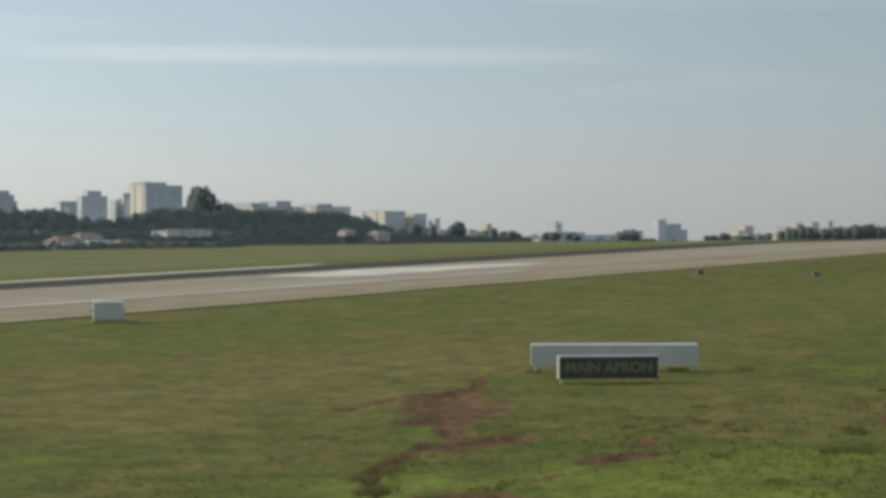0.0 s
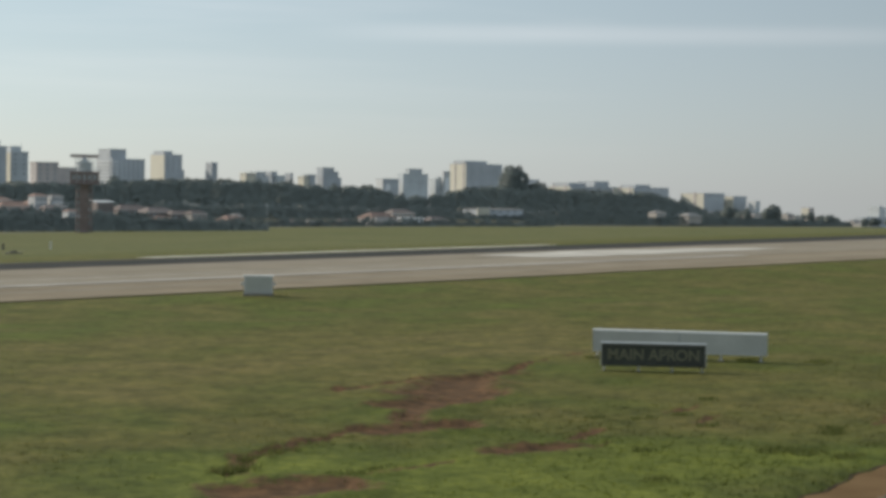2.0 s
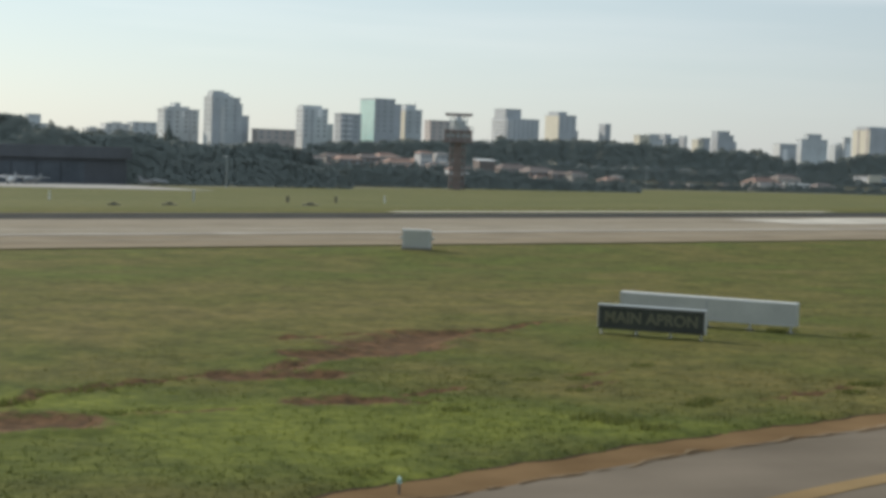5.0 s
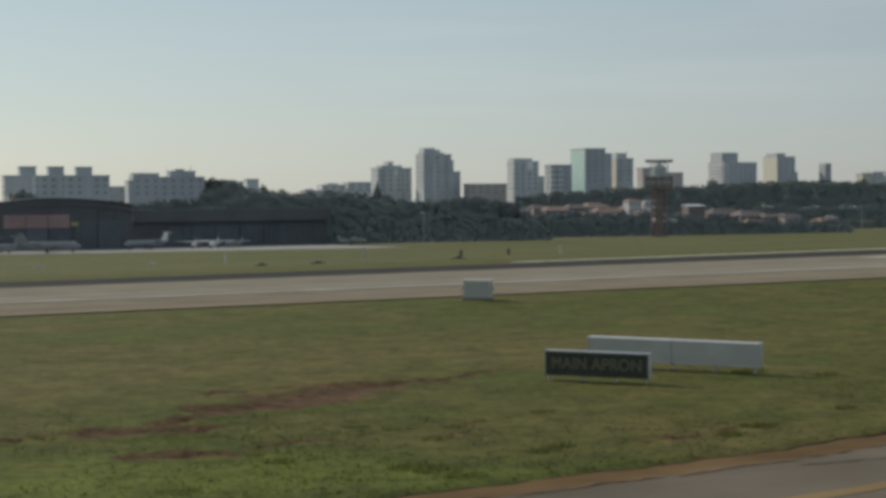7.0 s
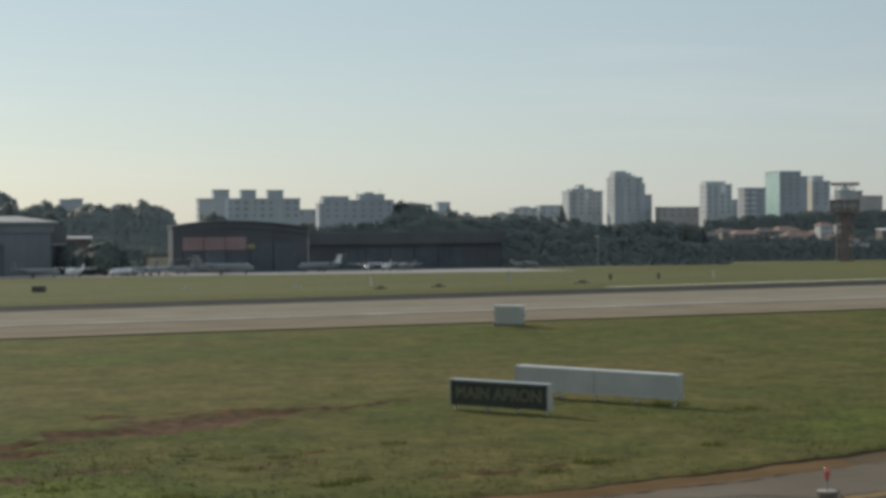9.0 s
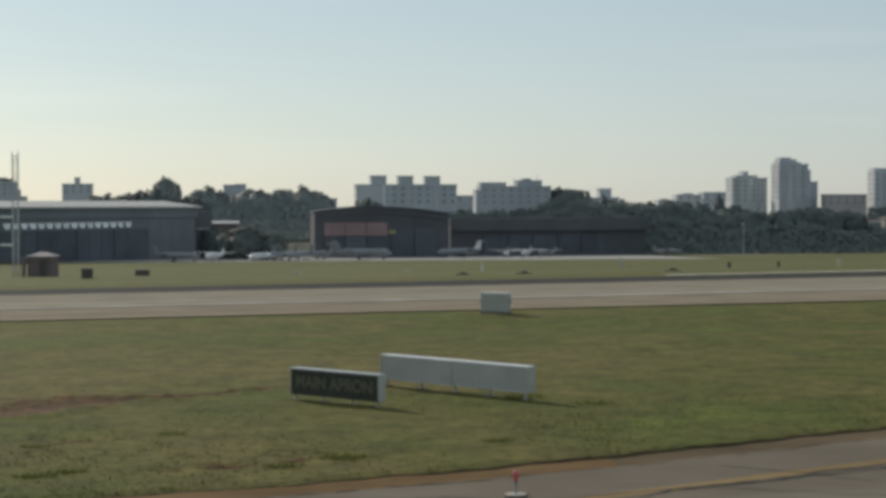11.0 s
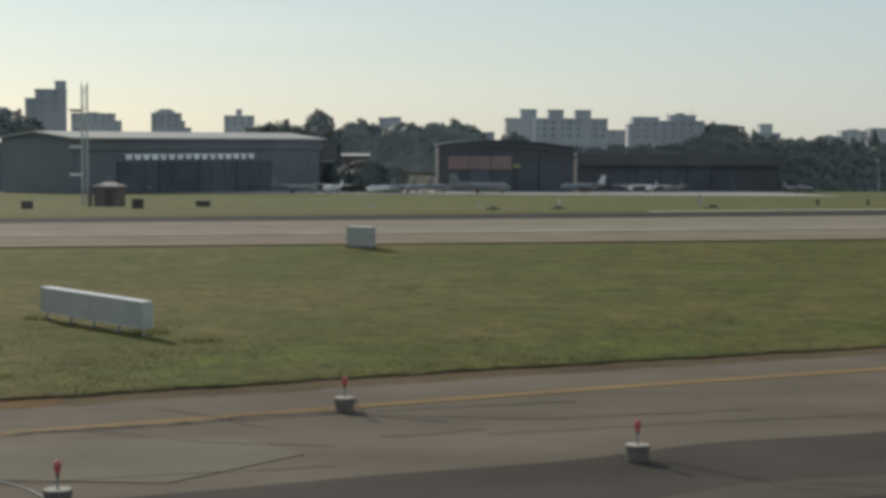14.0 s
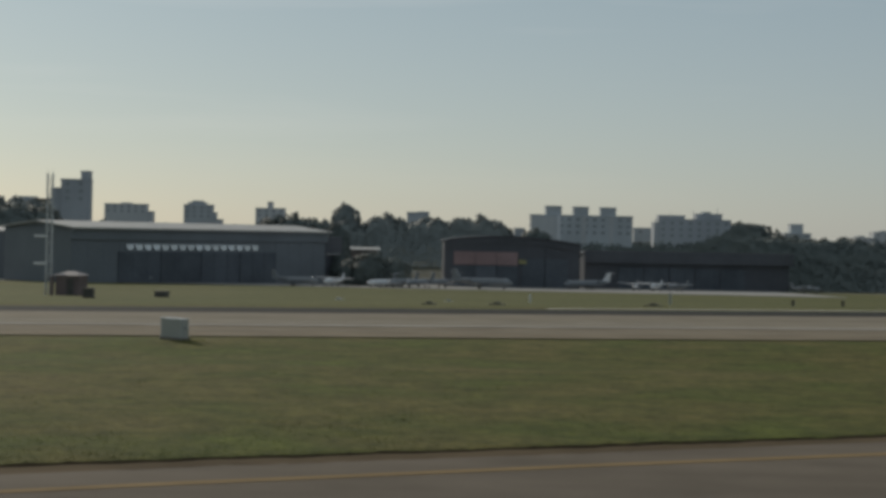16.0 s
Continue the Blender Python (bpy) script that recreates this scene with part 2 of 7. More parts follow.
def add_tube(bm, points, radii, sides=8, cap=True):
    """A tapered tube through the points."""
    rings = []
    pts = [Vector(p) for p in points]
    for i, p in enumerate(pts):
        d = (pts[min(i + 1, len(pts) - 1)] - pts[max(i - 1, 0)]).normalized()
        q = d.to_track_quat("Z", "Y")
        rings.append([bm.verts.new(p + q @ Vector((math.cos(a) * radii[i], math.sin(a) * radii[i], 0)))
                      for a in (k * math.tau / sides for k in range(sides))])
    for r, s in zip(rings, rings[1:]):
        for k in range(sides):
            bm.faces.new((r[k], r[(k + 1) % sides], s[(k + 1) % sides], s[k]))
    if cap:
        bm.faces.new(rings[0][::-1])
        bm.faces.new(rings[-1])
    return bm


def tube(points, radii, sides=8):
    return add_tube(bmesh.new(), points, radii, sides)


# ---- the lie of the land ----
def smooth(a, b, v):
    k = np.clip((np.asarray(v, float) - a) / (b - a), 0, 1)
    return k * k * (3 - 2 * k)


def land(x, y):
    """Height of the ground: level round the taxiway, a gentle fall past the runway, down to the city."""
    base = np.interp(y, (-3000, 44, 61, 92, 135, 156, 172, 200, 345, 640, 682, 720, 800, 1500, 9000), (0, 0, -0.75, -0.94, -2.4, -2.9, -3.3, -4.3, -7.6, -13.2, -13.7, -10.5, -8.5, -6, -60))
    plain = np.interp(y, (-3000, 640, 682, 720, 800, 1500, 9000), (-13.2, -13.2, -13.7, -14.4, -16, -28, -60))
    base = base + (plain - base) * smooth(800, 1150, x) * smooth(640, 682, y)
    beyond = smooth(250, 450, y)
    base = base - 0.0045 * np.clip(np.asarray(x) - 600, 0, 500) * beyond
    far = np.interp(np.abs(x), (0, 300, 9000), (0, 0, -160)) * (1 - beyond) + np.interp(np.abs(x), (0, 1100, 9000), (0, 0, -160)) * beyond
    tilt = 0.013 * np.clip(x, -250, 170) * smooth(44, 61, y) * (1 - smooth(110, 230, y))
    rise = 0.15 * np.exp(-((x - 46) ** 2 + (y - 55.3) ** 2) / 9.0)
    return base + tilt + rise + far * smooth(150, 500, np.hypot(x, y))


def height(x, y):
    return float(land(x, y))
def spread(stops):
    """Coordinates along an axis: rows of (to, step)."""
    out = [stops[0][0]]
    for (a, _), (b, step) in zip(stops, stops[1:]):
        n = max(1, round((b - a) / step))
        out += [a + (b - a) * (k + 1) / n for k in range(n)]
    return np.array(out)


def sheet(name, X, Y, Z, mats, attrs=()):
    """One mesh on a grid of points, smooth, with float attributes."""
    ny, nx = X.shape
    me = bpy.data.meshes.new(name)
    i = (np.arange(ny - 1)[:, None] * nx + np.arange(nx - 1)[None, :]).ravel()
    faces = np.stack([i, i + 1, i + nx + 1, i + nx], 1)
    me.from_pydata(np.stack([X.ravel(), Y.ravel(), Z.ravel()], 1).tolist(), [], faces.tolist())
    for m in mats:
        me.materials.append(m)
    me.polygons.foreach_set("use_smooth", np.ones(len(me.polygons), bool))
    for key, values in attrs:
        me.attributes.new(key, "FLOAT", "POINT").data.foreach_set("value", np.asarray(values, np.float32).ravel())
    return new(name, me)


def draped(name, xs, ys, lift, mat):
    X, Y = np.meshgrid(xs, ys)
    return sheet(name, X, Y, land(X, Y) + lift, [mat])


def fence_y(x):
    """Where the mown airfield ends and rough scrub begins."""
    return np.interp(x, (-400, 100, 175, 255, 415, 600, 800, 1300), (432, 432, 440, 500, 640, 672, 678, 682))


def edge_y(x):
    """Where the near grass gives way to the taxiway."""
    return np.interp(x, (-40, 0, 22, 28.7, 34.5, 38.6, 42, 45.7, 49.8, 55, 66.5, 120), (-14, 2.5, 11.5, 13.4, 14.6, 15.95, 17.35, 19.05, 20.85, 22.9, 27.5, 48)) + 0.05 * np.sin(np.asarray(x) * 2.1) + 0.04 * np.sin(np.asarray(x) * 5.3)


def lumps(X, Y, scale, seed):
    """Cheap smooth noise from a few crossed waves."""
    r = np.random.RandomState(seed)
    out = np.zeros_like(X)
    for k in range(9):
        a, f, p = r.uniform(0, 6.28), scale * r.uniform(0.5, 2.0), r.uniform(0, 6.28)
        out += np.sin((X * math.cos(a) + Y * math.sin(a)) * f + p + 1.3 * np.sin(X * f * 0.37 + Y * f * 0.29 + p))
    return out / 9


# bare red soil and ruts: strokes of (x0, y0, x1, y1, half width)
STROKES = ((28.4, 24.8, 25.6, 22.4, 0.50), (27.0, 24.0, 29.6, 24.6, 0.95), (29.2, 25.3, 31.5, 26.8, 1.35), (31.5, 27.2, 33.2, 27.4, 0.70), (33.2, 27.4, 36.2, 29.3, 0.20), (36.2, 29.3, 39.1, 30.3, 0.10),
           (27.6, 27.2, 30.6, 27.7, 0.16), (24.1, 21.45, 25.5, 21.2, 0.85), (25.5, 21.3, 26.6, 21.5, 0.32), (24.0, 21.9, 20.4, 20.4, 0.28), (20.4, 20.4, 19.2, 19.2, 0.34), (18.2, 17.6, 19.7, 17.45, 0.95),
           )
RUTS = ((20.8, 17.8, 23.8, 18.2, 0.13), (24.1, 18.3, 25.7, 18.0, 0.62), (26.2, 18.5, 27.9, 19.3, 0.10), (29.8, 18.5, 31.4, 19.2, 0.13), (32.6, 16.3, 35.6, 17.2, 0.12),
           (30.8, 20.1, 31.9, 20.3, 0.12), (25.9, 17.6, 26.8, 18.0, 0.12))


def dryness(X, Y):
    """Where the sward has gone brown (+) or stays lush (-): a few broad patches."""
    out = np.zeros_like(X)
    for x, y, rx_, ry_, k in ((38, 36, 16, 6, 0.9), (26, 31, 9, 4, 0.7), (36, 18, 7, 3, 0.7), (31, 19.5, 4.5, 3, 0.6), (44, 31, 9, 4, 0.4), (58, 38, 14, 9, -0.15), (47, 28, 6, 3, -0.5), (90, 50, 30, 9, 0.1), (66, 44, 9, 2, 0.7),
                              (23, 16.5, 7, 4.5, -1.7), (43, 21.5, 6, 2.5, -0.7), (48, 47, 9, 4, -0.5), (30, 44, 12, 5, -0.5), (16, 26, 7, 5, -0.6), (62, 33, 8, 2, 0.4)):
        out = out + k * np.exp(-((X - x) / rx_) ** 2 - ((Y - y) / ry_) ** 2)
    return out


def soil_at(X, Y):
    best = np.full(X.shape, -9.0)
    wob = 0.35 * lumps(X, Y, 2.2, 3) + 0.16 * lumps(X, Y, 6.5, 4)
    for x0, y0, x1, y1, r in STROKES + RUTS:
        dx, dy = x1 - x0, y1 - y0
        k = np.clip(((X - x0) * dx + (Y - y0) * dy) / (dx * dx + dy * dy), 0, 1)
        d = np.hypot(X - x0 - k * dx, Y - y0 - k * dy)
        best = np.maximum(best, 1 - (d - wob * (0.35 + r)) / max(r, 0.12))
    return np.clip(best * 0.8 + 0.2, 0, 1)


def ground_material(name="airfield_grass", leaf=False):
    m = bpy.data.materials.new(name)
    m.use_nodes = True
    n, l = m.node_tree.nodes, m.node_tree.links
    b = n["Principled BSDF"]
    b.inputs["Specular IOR Level"].default_value = 0.1
    b.inputs["Roughness"].default_value = 0.95
    geo = n.new("ShaderNodeNewGeometry")

    def noise_at(scale, detail=4, stretch=None):
        t = n.new("ShaderNodeTexNoise")
        t.inputs["Scale"].default_value, t.inputs["Detail"].default_value = scale, detail
        src = geo.outputs["Position"]
        if stretch:
            mp = n.new("ShaderNodeMapping")
            mp.inputs["Scale"].default_value = stretch
            mp.inputs["Rotation"].default_value = (0, 0, radians(12))
            l.new(src, mp.inputs["Vector"])
            src = mp.outputs[0]
        l.new(src, t.inputs["Vector"])
        return t.outputs["Fac"]

    def ramp(src, *stops):
        r = n.new("ShaderNodeValToRGB")
        e = r.color_ramp.elements
        while len(e) < len(stops):
            e.new(0.5)
        for k, (p, c) in enumerate(stops):
            e[k].position, e[k].color = p, (*c, 1) if len(c) == 3 else c
        l.new(src, r.inputs["Fac"])
        return r.outputs["Color"]

    def blend(kind, fac, a, c):
        x = n.new("ShaderNodeMix")
        x.data_type, x.blend_type = "RGBA", kind
        if isinstance(fac, float):
            x.inputs["Factor"].default_value = fac
        else:
            l.new(fac, x.inputs["Factor"])
        for sock, v in ((x.inputs["A"], a), (x.inputs["B"], c)):
            if isinstance(v, tuple):
                sock.default_value = (*v, 1)
            else:
                l.new(v, sock)
        return x.outputs["Result"]

    dry = n.new("ShaderNodeAttribute")
    dry.attribute_name = "dry"
    where = n.new("ShaderNodeMath")
    where.operation = "MULTIPLY_ADD"
    where.inputs[1].default_value = 0.18
    l.new(dry.outputs["Fac"], where.inputs[0])
    l.new(noise_at(0.24, 6), where.inputs[2])
    wide = ramp(where.outputs[0], (0.22, GREEN_FRESH), (0.36, GREEN_RICH), (0.49, GREEN_DULL), (0.63, GREEN_DRY), (0.80, STRAW))
    mid = ramp(noise_at(0.9, 5), (0.30, (0.62, 0.66, 0.6)), (0.70, (1.25, 1.2, 1.1)))
    tuft = ramp(noise_at(3.4, 4), (0.32, (0.58, 0.62, 0.56)), (0.50, (0.98, 0.98, 0.96)), (0.68, (1.34, 1.28, 1.2)))
    tiny = ramp(noise_at(14.0, 3), (0.25, (0.75, 0.78, 0.72)), (0.75, (1.22, 1.2, 1.2)))
    col = blend("MULTIPLY", 0.8, wide, mid)
    col = blend("MULTIPLY", 0.65, col, tuft)
    col = blend("MULTIPLY", 0.55, col, tiny)
    if leaf:
        per = n.new("ShaderNodeMapRange")
        per.inputs["To Min"].default_value, per.inputs["To Max"].default_value = 0.95, 1.35
        l.new(geo.outputs["Random Per Island"], per.inputs["Value"])
        col = blend("MULTIPLY", 1.0, col, per.outputs["Result"])
        tr, ms = n.new("ShaderNodeBsdfTranslucent"), n.new("ShaderNodeMixShader")
        l.new(col, tr.inputs["Color"])
        l.new(col, b.inputs["Base Color"])
        ms.inputs[0].default_value = 0.3
        l.new(b.outputs[0], ms.inputs[1])
        l.new(tr.outputs[0], ms.inputs[2])
        l.new(ms.outputs[0], n["Material Output"].inputs["Surface"])
        return m
    # Grass past the runway is greyed in its colour to stand in for haze.
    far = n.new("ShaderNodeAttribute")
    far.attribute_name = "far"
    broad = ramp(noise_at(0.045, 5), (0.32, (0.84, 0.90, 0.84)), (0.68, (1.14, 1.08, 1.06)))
    col = blend("MIX", far.outputs["Fac"], col, blend("MULTIPLY", 1.0, blend("MULTIPLY", 0.6, HAZY_FAR_GRASS, mid), broad))
    bleached = n.new("ShaderNodeAttribute")
    bleached.attribute_name = "bleached"
    col = blend("MIX", bleached.outputs["Fac"], col, blend("MULTIPLY", 0.5, DRY_STRIP, broad))
    wild = n.new("ShaderNodeAttribute")
    wild.attribute_name = "wild"
    col = blend("MIX", wild.outputs["Fac"], col, blend("MULTIPLY", 0.7, SCRUB, mid))
    soil = n.new("ShaderNodeAttribute")
    soil.attribute_name = "soil"
    rough_edge = n.new("ShaderNodeMath")
    rough_edge.operation = "MULTIPLY_ADD"
    rough_edge.inputs[1].default_value = 0.9
    l.new(noise_at(3.5, 6), rough_edge.inputs[0])
    l.new(soil.outputs["Fac"], rough_edge.inputs[2])
    mask = n.new("ShaderNodeMapRange")
    mask.inputs["From Min"].default_value, mask.inputs["From Max"].default_value = 0.67, 0.99
    l.new(rough_edge.outputs[0], mask.inputs["Value"])
    earth = ramp(noise_at(2.6, 6), (0.30, (0.058, 0.038, 0.022)), (0.48, (0.104, 0.062, 0.033)), (0.70, (0.168, 0.096, 0.049)))
    col = blend("MIX", mask.outputs["Result"], col, earth)
    l.new(col, b.inputs["Base Color"])
    bump = n.new("ShaderNodeBump")
    bump.inputs["Strength"].default_value, bump.inputs["Distance"].default_value = 0.6, 0.05
    l.new(noise_at(9.0, 5), bump.inputs["Height"])
    l.new(bump.outputs["Normal"], b.inputs["Normal"])
    return m


DRY_STRIP = (0.185, 0.176, 0.120)
HAZY_FAR_GRASS, SCRUB = (0.146, 0.151, 0.074), (0.085, 0.088, 0.070)
GREEN_FRESH = (0.130, 0.153, 0.034)
GREEN_RICH, GREEN_DULL, GREEN_DRY, STRAW = (0.096, 0.113, 0.030), (0.110, 0.112, 0.035), (0.134, 0.123, 0.044), (0.150, 0.130, 0.053)
M_GROUND = ground_material()


def paving(name, base, streak, rough=0.85, crack=0.0, along=(0.02, 0.9, 1.0)):
    """Worn paving: stains, streaks along its length, grain, and, where asked, fine cracks."""
    m = bpy.data.materials.new(name)
    m.use_nodes = True
    n, l = m.node_tree.nodes, m.node_tree.links
    b = n["Principled BSDF"]
    b.inputs["Specular IOR Level"].default_value, b.inputs["Roughness"].default_value = 0.03, rough
    geo, mp = n.new("ShaderNodeNewGeometry"), n.new("ShaderNodeMapping")
    mp.inputs["Scale"].default_value = along
    l.new(geo.outputs["Position"], mp.inputs["Vector"])
    tex = []
    for scale, src in ((1.0, mp.outputs[0]), (0.35, geo.outputs["Position"]), (30.0, geo.outputs["Position"])):
        t = n.new("ShaderNodeTexNoise")
        t.inputs["Scale"].default_value, t.inputs["Detail"].default_value = scale, 5
        l.new(src, t.inputs["Vector"])
        tex.append(t.outputs["Fac"])
    s1 = n.new("ShaderNodeMath")
    s1.operation = "ADD"
    l.new(tex[0], s1.inputs[0])
    l.new(tex[1], s1.inputs[1])
    s2 = n.new("ShaderNodeMath")
    s2.operation = "MULTIPLY_ADD"
    s2.inputs[1].default_value = 0.35
    l.new(tex[2], s2.inputs[0])
    l.new(s1.outputs[0], s2.inputs[2])
    r = n.new("ShaderNodeValToRGB")
    r.color_ramp.elements[0].position, r.color_ramp.elements[1].position = 0.85 / 2, 1.5 / 2
    r.color_ramp.elements[0].color, r.color_ramp.elements[1].color = (*base, 1), (*streak, 1)
    hv = n.new("ShaderNodeMath")
    hv.operation = "MULTIPLY"
    hv.inputs[1].default_value = 0.5
    l.new(s2.outputs[0], hv.inputs[0])
    l.new(hv.outputs[0], r.inputs["Fac"])
    out = r.outputs["Color"]
    l.new(out, b.inputs["Base Color"])
    bp = n.new("ShaderNodeBump")
    bp.inputs["Strength"].default_value, bp.inputs["Distance"].default_value = 0.3, 0.01
    l.new(tex[2], bp.inputs["Height"])
    l.new(bp.outputs["Normal"], b.inputs["Normal"])
    return m


M_RUNWAY = paving("runway_concrete", (0.230, 0.202, 0.158), (0.322, 0.284, 0.226))
M_SHOULDER = paving("worn_shoulder", (0.200, 0.168, 0.122), (0.30, 0.252, 0.186))
M_MARGIN = paving("dark_asphalt", (0.046, 0.047, 0.045), (0.072, 0.072, 0.067))
M_TAXI = paving("taxiway_asphalt", (0.138, 0.117, 0.092), (0.208, 0.176, 0.140), along=(0.15, 0.5, 1))
M_TAXI_DARK = paving("new_asphalt", (0.072, 0.064, 0.056), (0.110, 0.098, 0.086), along=(0.15, 0.5, 1))
M_TAXI_MID = paving("middling_asphalt", (0.100, 0.086, 0.068), (0.146, 0.126, 0.100), along=(0.15, 0.5, 1))
M_TAXI_PALE = paving("pale_patch", (0.175, 0.152, 0.118), (0.225, 0.198, 0.155), along=(0.15, 0.5, 1))
M_SOIL = paving("red_soil_verge", (0.125, 0.080, 0.040), (0.225, 0.148, 0.078), 0.95, along=(0.6, 0.6, 1))
M_SOIL_DARK = paving("brown_soil_verge", (0.100, 0.076, 0.048), (0.165, 0.125, 0.080), 0.95, along=(0.6, 0.6, 1))
M_GULLY = paving("seam_soil_lip_shade", (0.075, 0.056, 0.037), (0.125, 0.09, 0.058), 0.95, along=(0.6, 0.6, 1))
M_PALE_SEAM = paving("pale_seam_soil", (0.18, 0.132, 0.08), (0.27, 0.205, 0.135), 0.95, along=(0.6, 0.6, 1))
M_APRON = paving("apron_concrete", (0.34, 0.33, 0.31), (0.45, 0.44, 0.42), along=(0.1, 0.1, 1))
M_LINE_WHITE = paving("worn_white_line", (0.29, 0.27, 0.24), (0.50, 0.48, 0.44), along=(0.12, 0.6, 1))
M_KERB = paving("bleached_kerb", (0.55, 0.53, 0.48), (0.80, 0.77, 0.70), along=(0.12, 0.6, 1))
M_WORN_PAINT = paving("worn_white_paint", (0.36, 0.34, 0.30), (0.66, 0.63, 0.57), along=(0.10, 0.7, 1))
M_LINE_YELLOW = paving("worn_yellow_line", (0.215, 0.152, 0.080), (0.33, 0.236, 0.124), along=(0.6, 0.6, 1))
M_CRACK = material("crack_filler", (0.045, 0.042, 0.04), 0.8, scale=2, fine=20)

gx = spread([(-4000, 1), (-600, 200), (-60, 20), (14, 2), (72, 0.22), (220, 3), (700, 20), (7000, 300)])
gy = spread([(-900, 1), (-60, 60), (5, 4), (46, 0.22), (130, 1.5), (460, 6), (1200, 30), (7000, 300)])
GX, GY = np.meshgrid(gx, gy)
SOIL = soil_at(GX, GY)
near = smooth(12, 20, GX) * (1 - smooth(62, 72, GX)) * smooth(8, 12, GY) * (1 - smooth(40, 46, GY))
GZ = land(GX, GY) + 0.06 * smooth(0.0, 0.3, GY - edge_y(GX)) * (1 - smooth(40, 52, GY))
GZ += near * (0.022 * lumps(GX, GY, 1.6, 7) + 0.012 * lumps(GX, GY, 5.0, 8)) * smooth(0.1, 0.8, GY - edge_y(GX))
rim = np.exp(-((SOIL - 0.28) / 0.16) ** 2) * (SOIL > 0.02)
GZ += 0.085 * rim * (0.6 + 0.8 * lumps(GX, GY, 4.0, 12)) - 0.07 * smooth(0.4, 0.9, SOIL)
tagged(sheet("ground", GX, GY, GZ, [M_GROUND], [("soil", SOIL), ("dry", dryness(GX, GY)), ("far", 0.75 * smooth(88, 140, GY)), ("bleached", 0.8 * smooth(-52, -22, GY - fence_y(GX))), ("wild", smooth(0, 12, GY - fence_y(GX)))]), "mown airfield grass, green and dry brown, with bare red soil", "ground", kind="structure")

# ---- runway strips ----
rx = spread([(-600, 1), (-50, 20), (160, 2), (420, 10)])


def strip(name, y0, y1, lift, mat, label, wob0=0.0, wob1=0.0, xs=rx, category="runway"):
    rows = max(2, int((y1 - y0) / 3) + 1)
    k = np.linspace(0, 1, rows)[:, None]
    lo, hi = y0 + wob0 * lumps(xs, xs * 0, 0.25, 21), y1 + wob1 * lumps(xs, xs * 0, 0.25, 22)
    Y = lo[None, :] * (1 - k) + hi[None, :] * k
    X = np.repeat(xs[None, :], rows, 0)
    return tagged(sheet(name, X, Y, land(X, Y) + lift, [mat]), label, category, kind="structure")


strip("runway_shoulder", 61.0, 70.4, 0.05, M_SHOULDER, "worn brownish runway shoulder", 0.6)
strip("runway", 70.2, 84.9, 0.06, M_RUNWAY, "pale grey concrete runway")
strip("runway_margin", 84.7, 91.8, 0.07, M_MARGIN, "dark asphalt margin along the runway", 0, 0.1)
strip("edge_line", 69.6, 70.9, 0.075, M_LINE_WHITE, "worn white painted runway edge line", xs=spread([(-300, 1), (98, 3)]), category="line")
strip("concrete_kerb", 91.8, 93.9, 0.12, M_KERB, "pale concrete kerb along the runway margin", xs=spread([(64, 1), (102, 2)]), category="kerb")
strip("kerb_worn", 91.8, 92.2, 0.09, M_SHOULDER, "dull grassed-over kerb", xs=spread([(-200, 1), (64, 3)]), category="kerb")
strip("streak", 78.4, 79.0, 0.066, M_SHOULDER, "long dark tyre streak on the runway", 0.1, 0.1, category="mark")
strip("streak", 74.2, 74.5, 0.066, M_LINE_WHITE, "faint pale seam along the runway", 0.03, 0.03, xs=spread([(-80, 1), (70, 3)]), category="mark")
strip("streak", 65.6, 66.6, 0.056, M_RUNWAY, "pale worn streak on the shoulder", 0.4, 0.4, category="mark")


def flat_shape(name, points, lift, mat, label, category):
    bm = bmesh.new()
    bm.faces.new([bm.verts.new((x, y, height(x, y) + lift)) for x, y in points])
    return tagged(part(name, bm, mat), label, category, kind="structure")


flat_shape("white_marking", ((83.3, 81.8), (85.2, 75.9), (95, 75.5), (107, 75.6), (112, 77), (104, 81), (95, 83.2)), 0.085, M_WORN_PAINT, "broad worn white painted area on the runway", "marking")
tagged(draped("apron", spread([(-400, 1), (150, 10)]), spread([(347, 1), (430, 8)]), 0.05, M_APRON), "pale concrete apron in front of the hangars", "apron", kind="structure")
strip("apron_edge", 344.5, 347.2, 0.10, M_LINE_WHITE, "pale concrete edge of the far apron", xs=spread([(-300, 1), (140, 10)]), category="kerb")


# ---- taxiway ----
def band(name, off0, off1, lift, mat, label, x0=-40.0, x1=115.0, n=310, wob=0.0, category="taxiway", ragged=0.0, drift=0.0):
    x = np.linspace(x0, x1, n)
    y = edge_y(x)
    y = np.convolve(np.pad(y, 6, mode="edge"), np.ones(13) / 13, "valid") if off1 < -0.5 else y
    shift = ragged * (lumps(x, x * 0, 1.2, 35) + 1.2 * lumps(x, x * 0, 4.5, 36))
    y = y + shift + drift * np.clip((59 - x) / 32, 0, 1.2)
    lo = y + off0
    hi = np.maximum(lo + 0.002, y + off1 + wob * (lumps(x, x * 0, 1.2, 31) + (1.4 * lumps(x, x * 0, 4.5, 33) if off1 - off0 < 0.2 else 0)))
    X = np.stack([x, x])
    Y = np.stack([lo, hi])
    return tagged(sheet(name, X, Y, np.full_like(X, lift), [mat]), label, category, kind="structure")


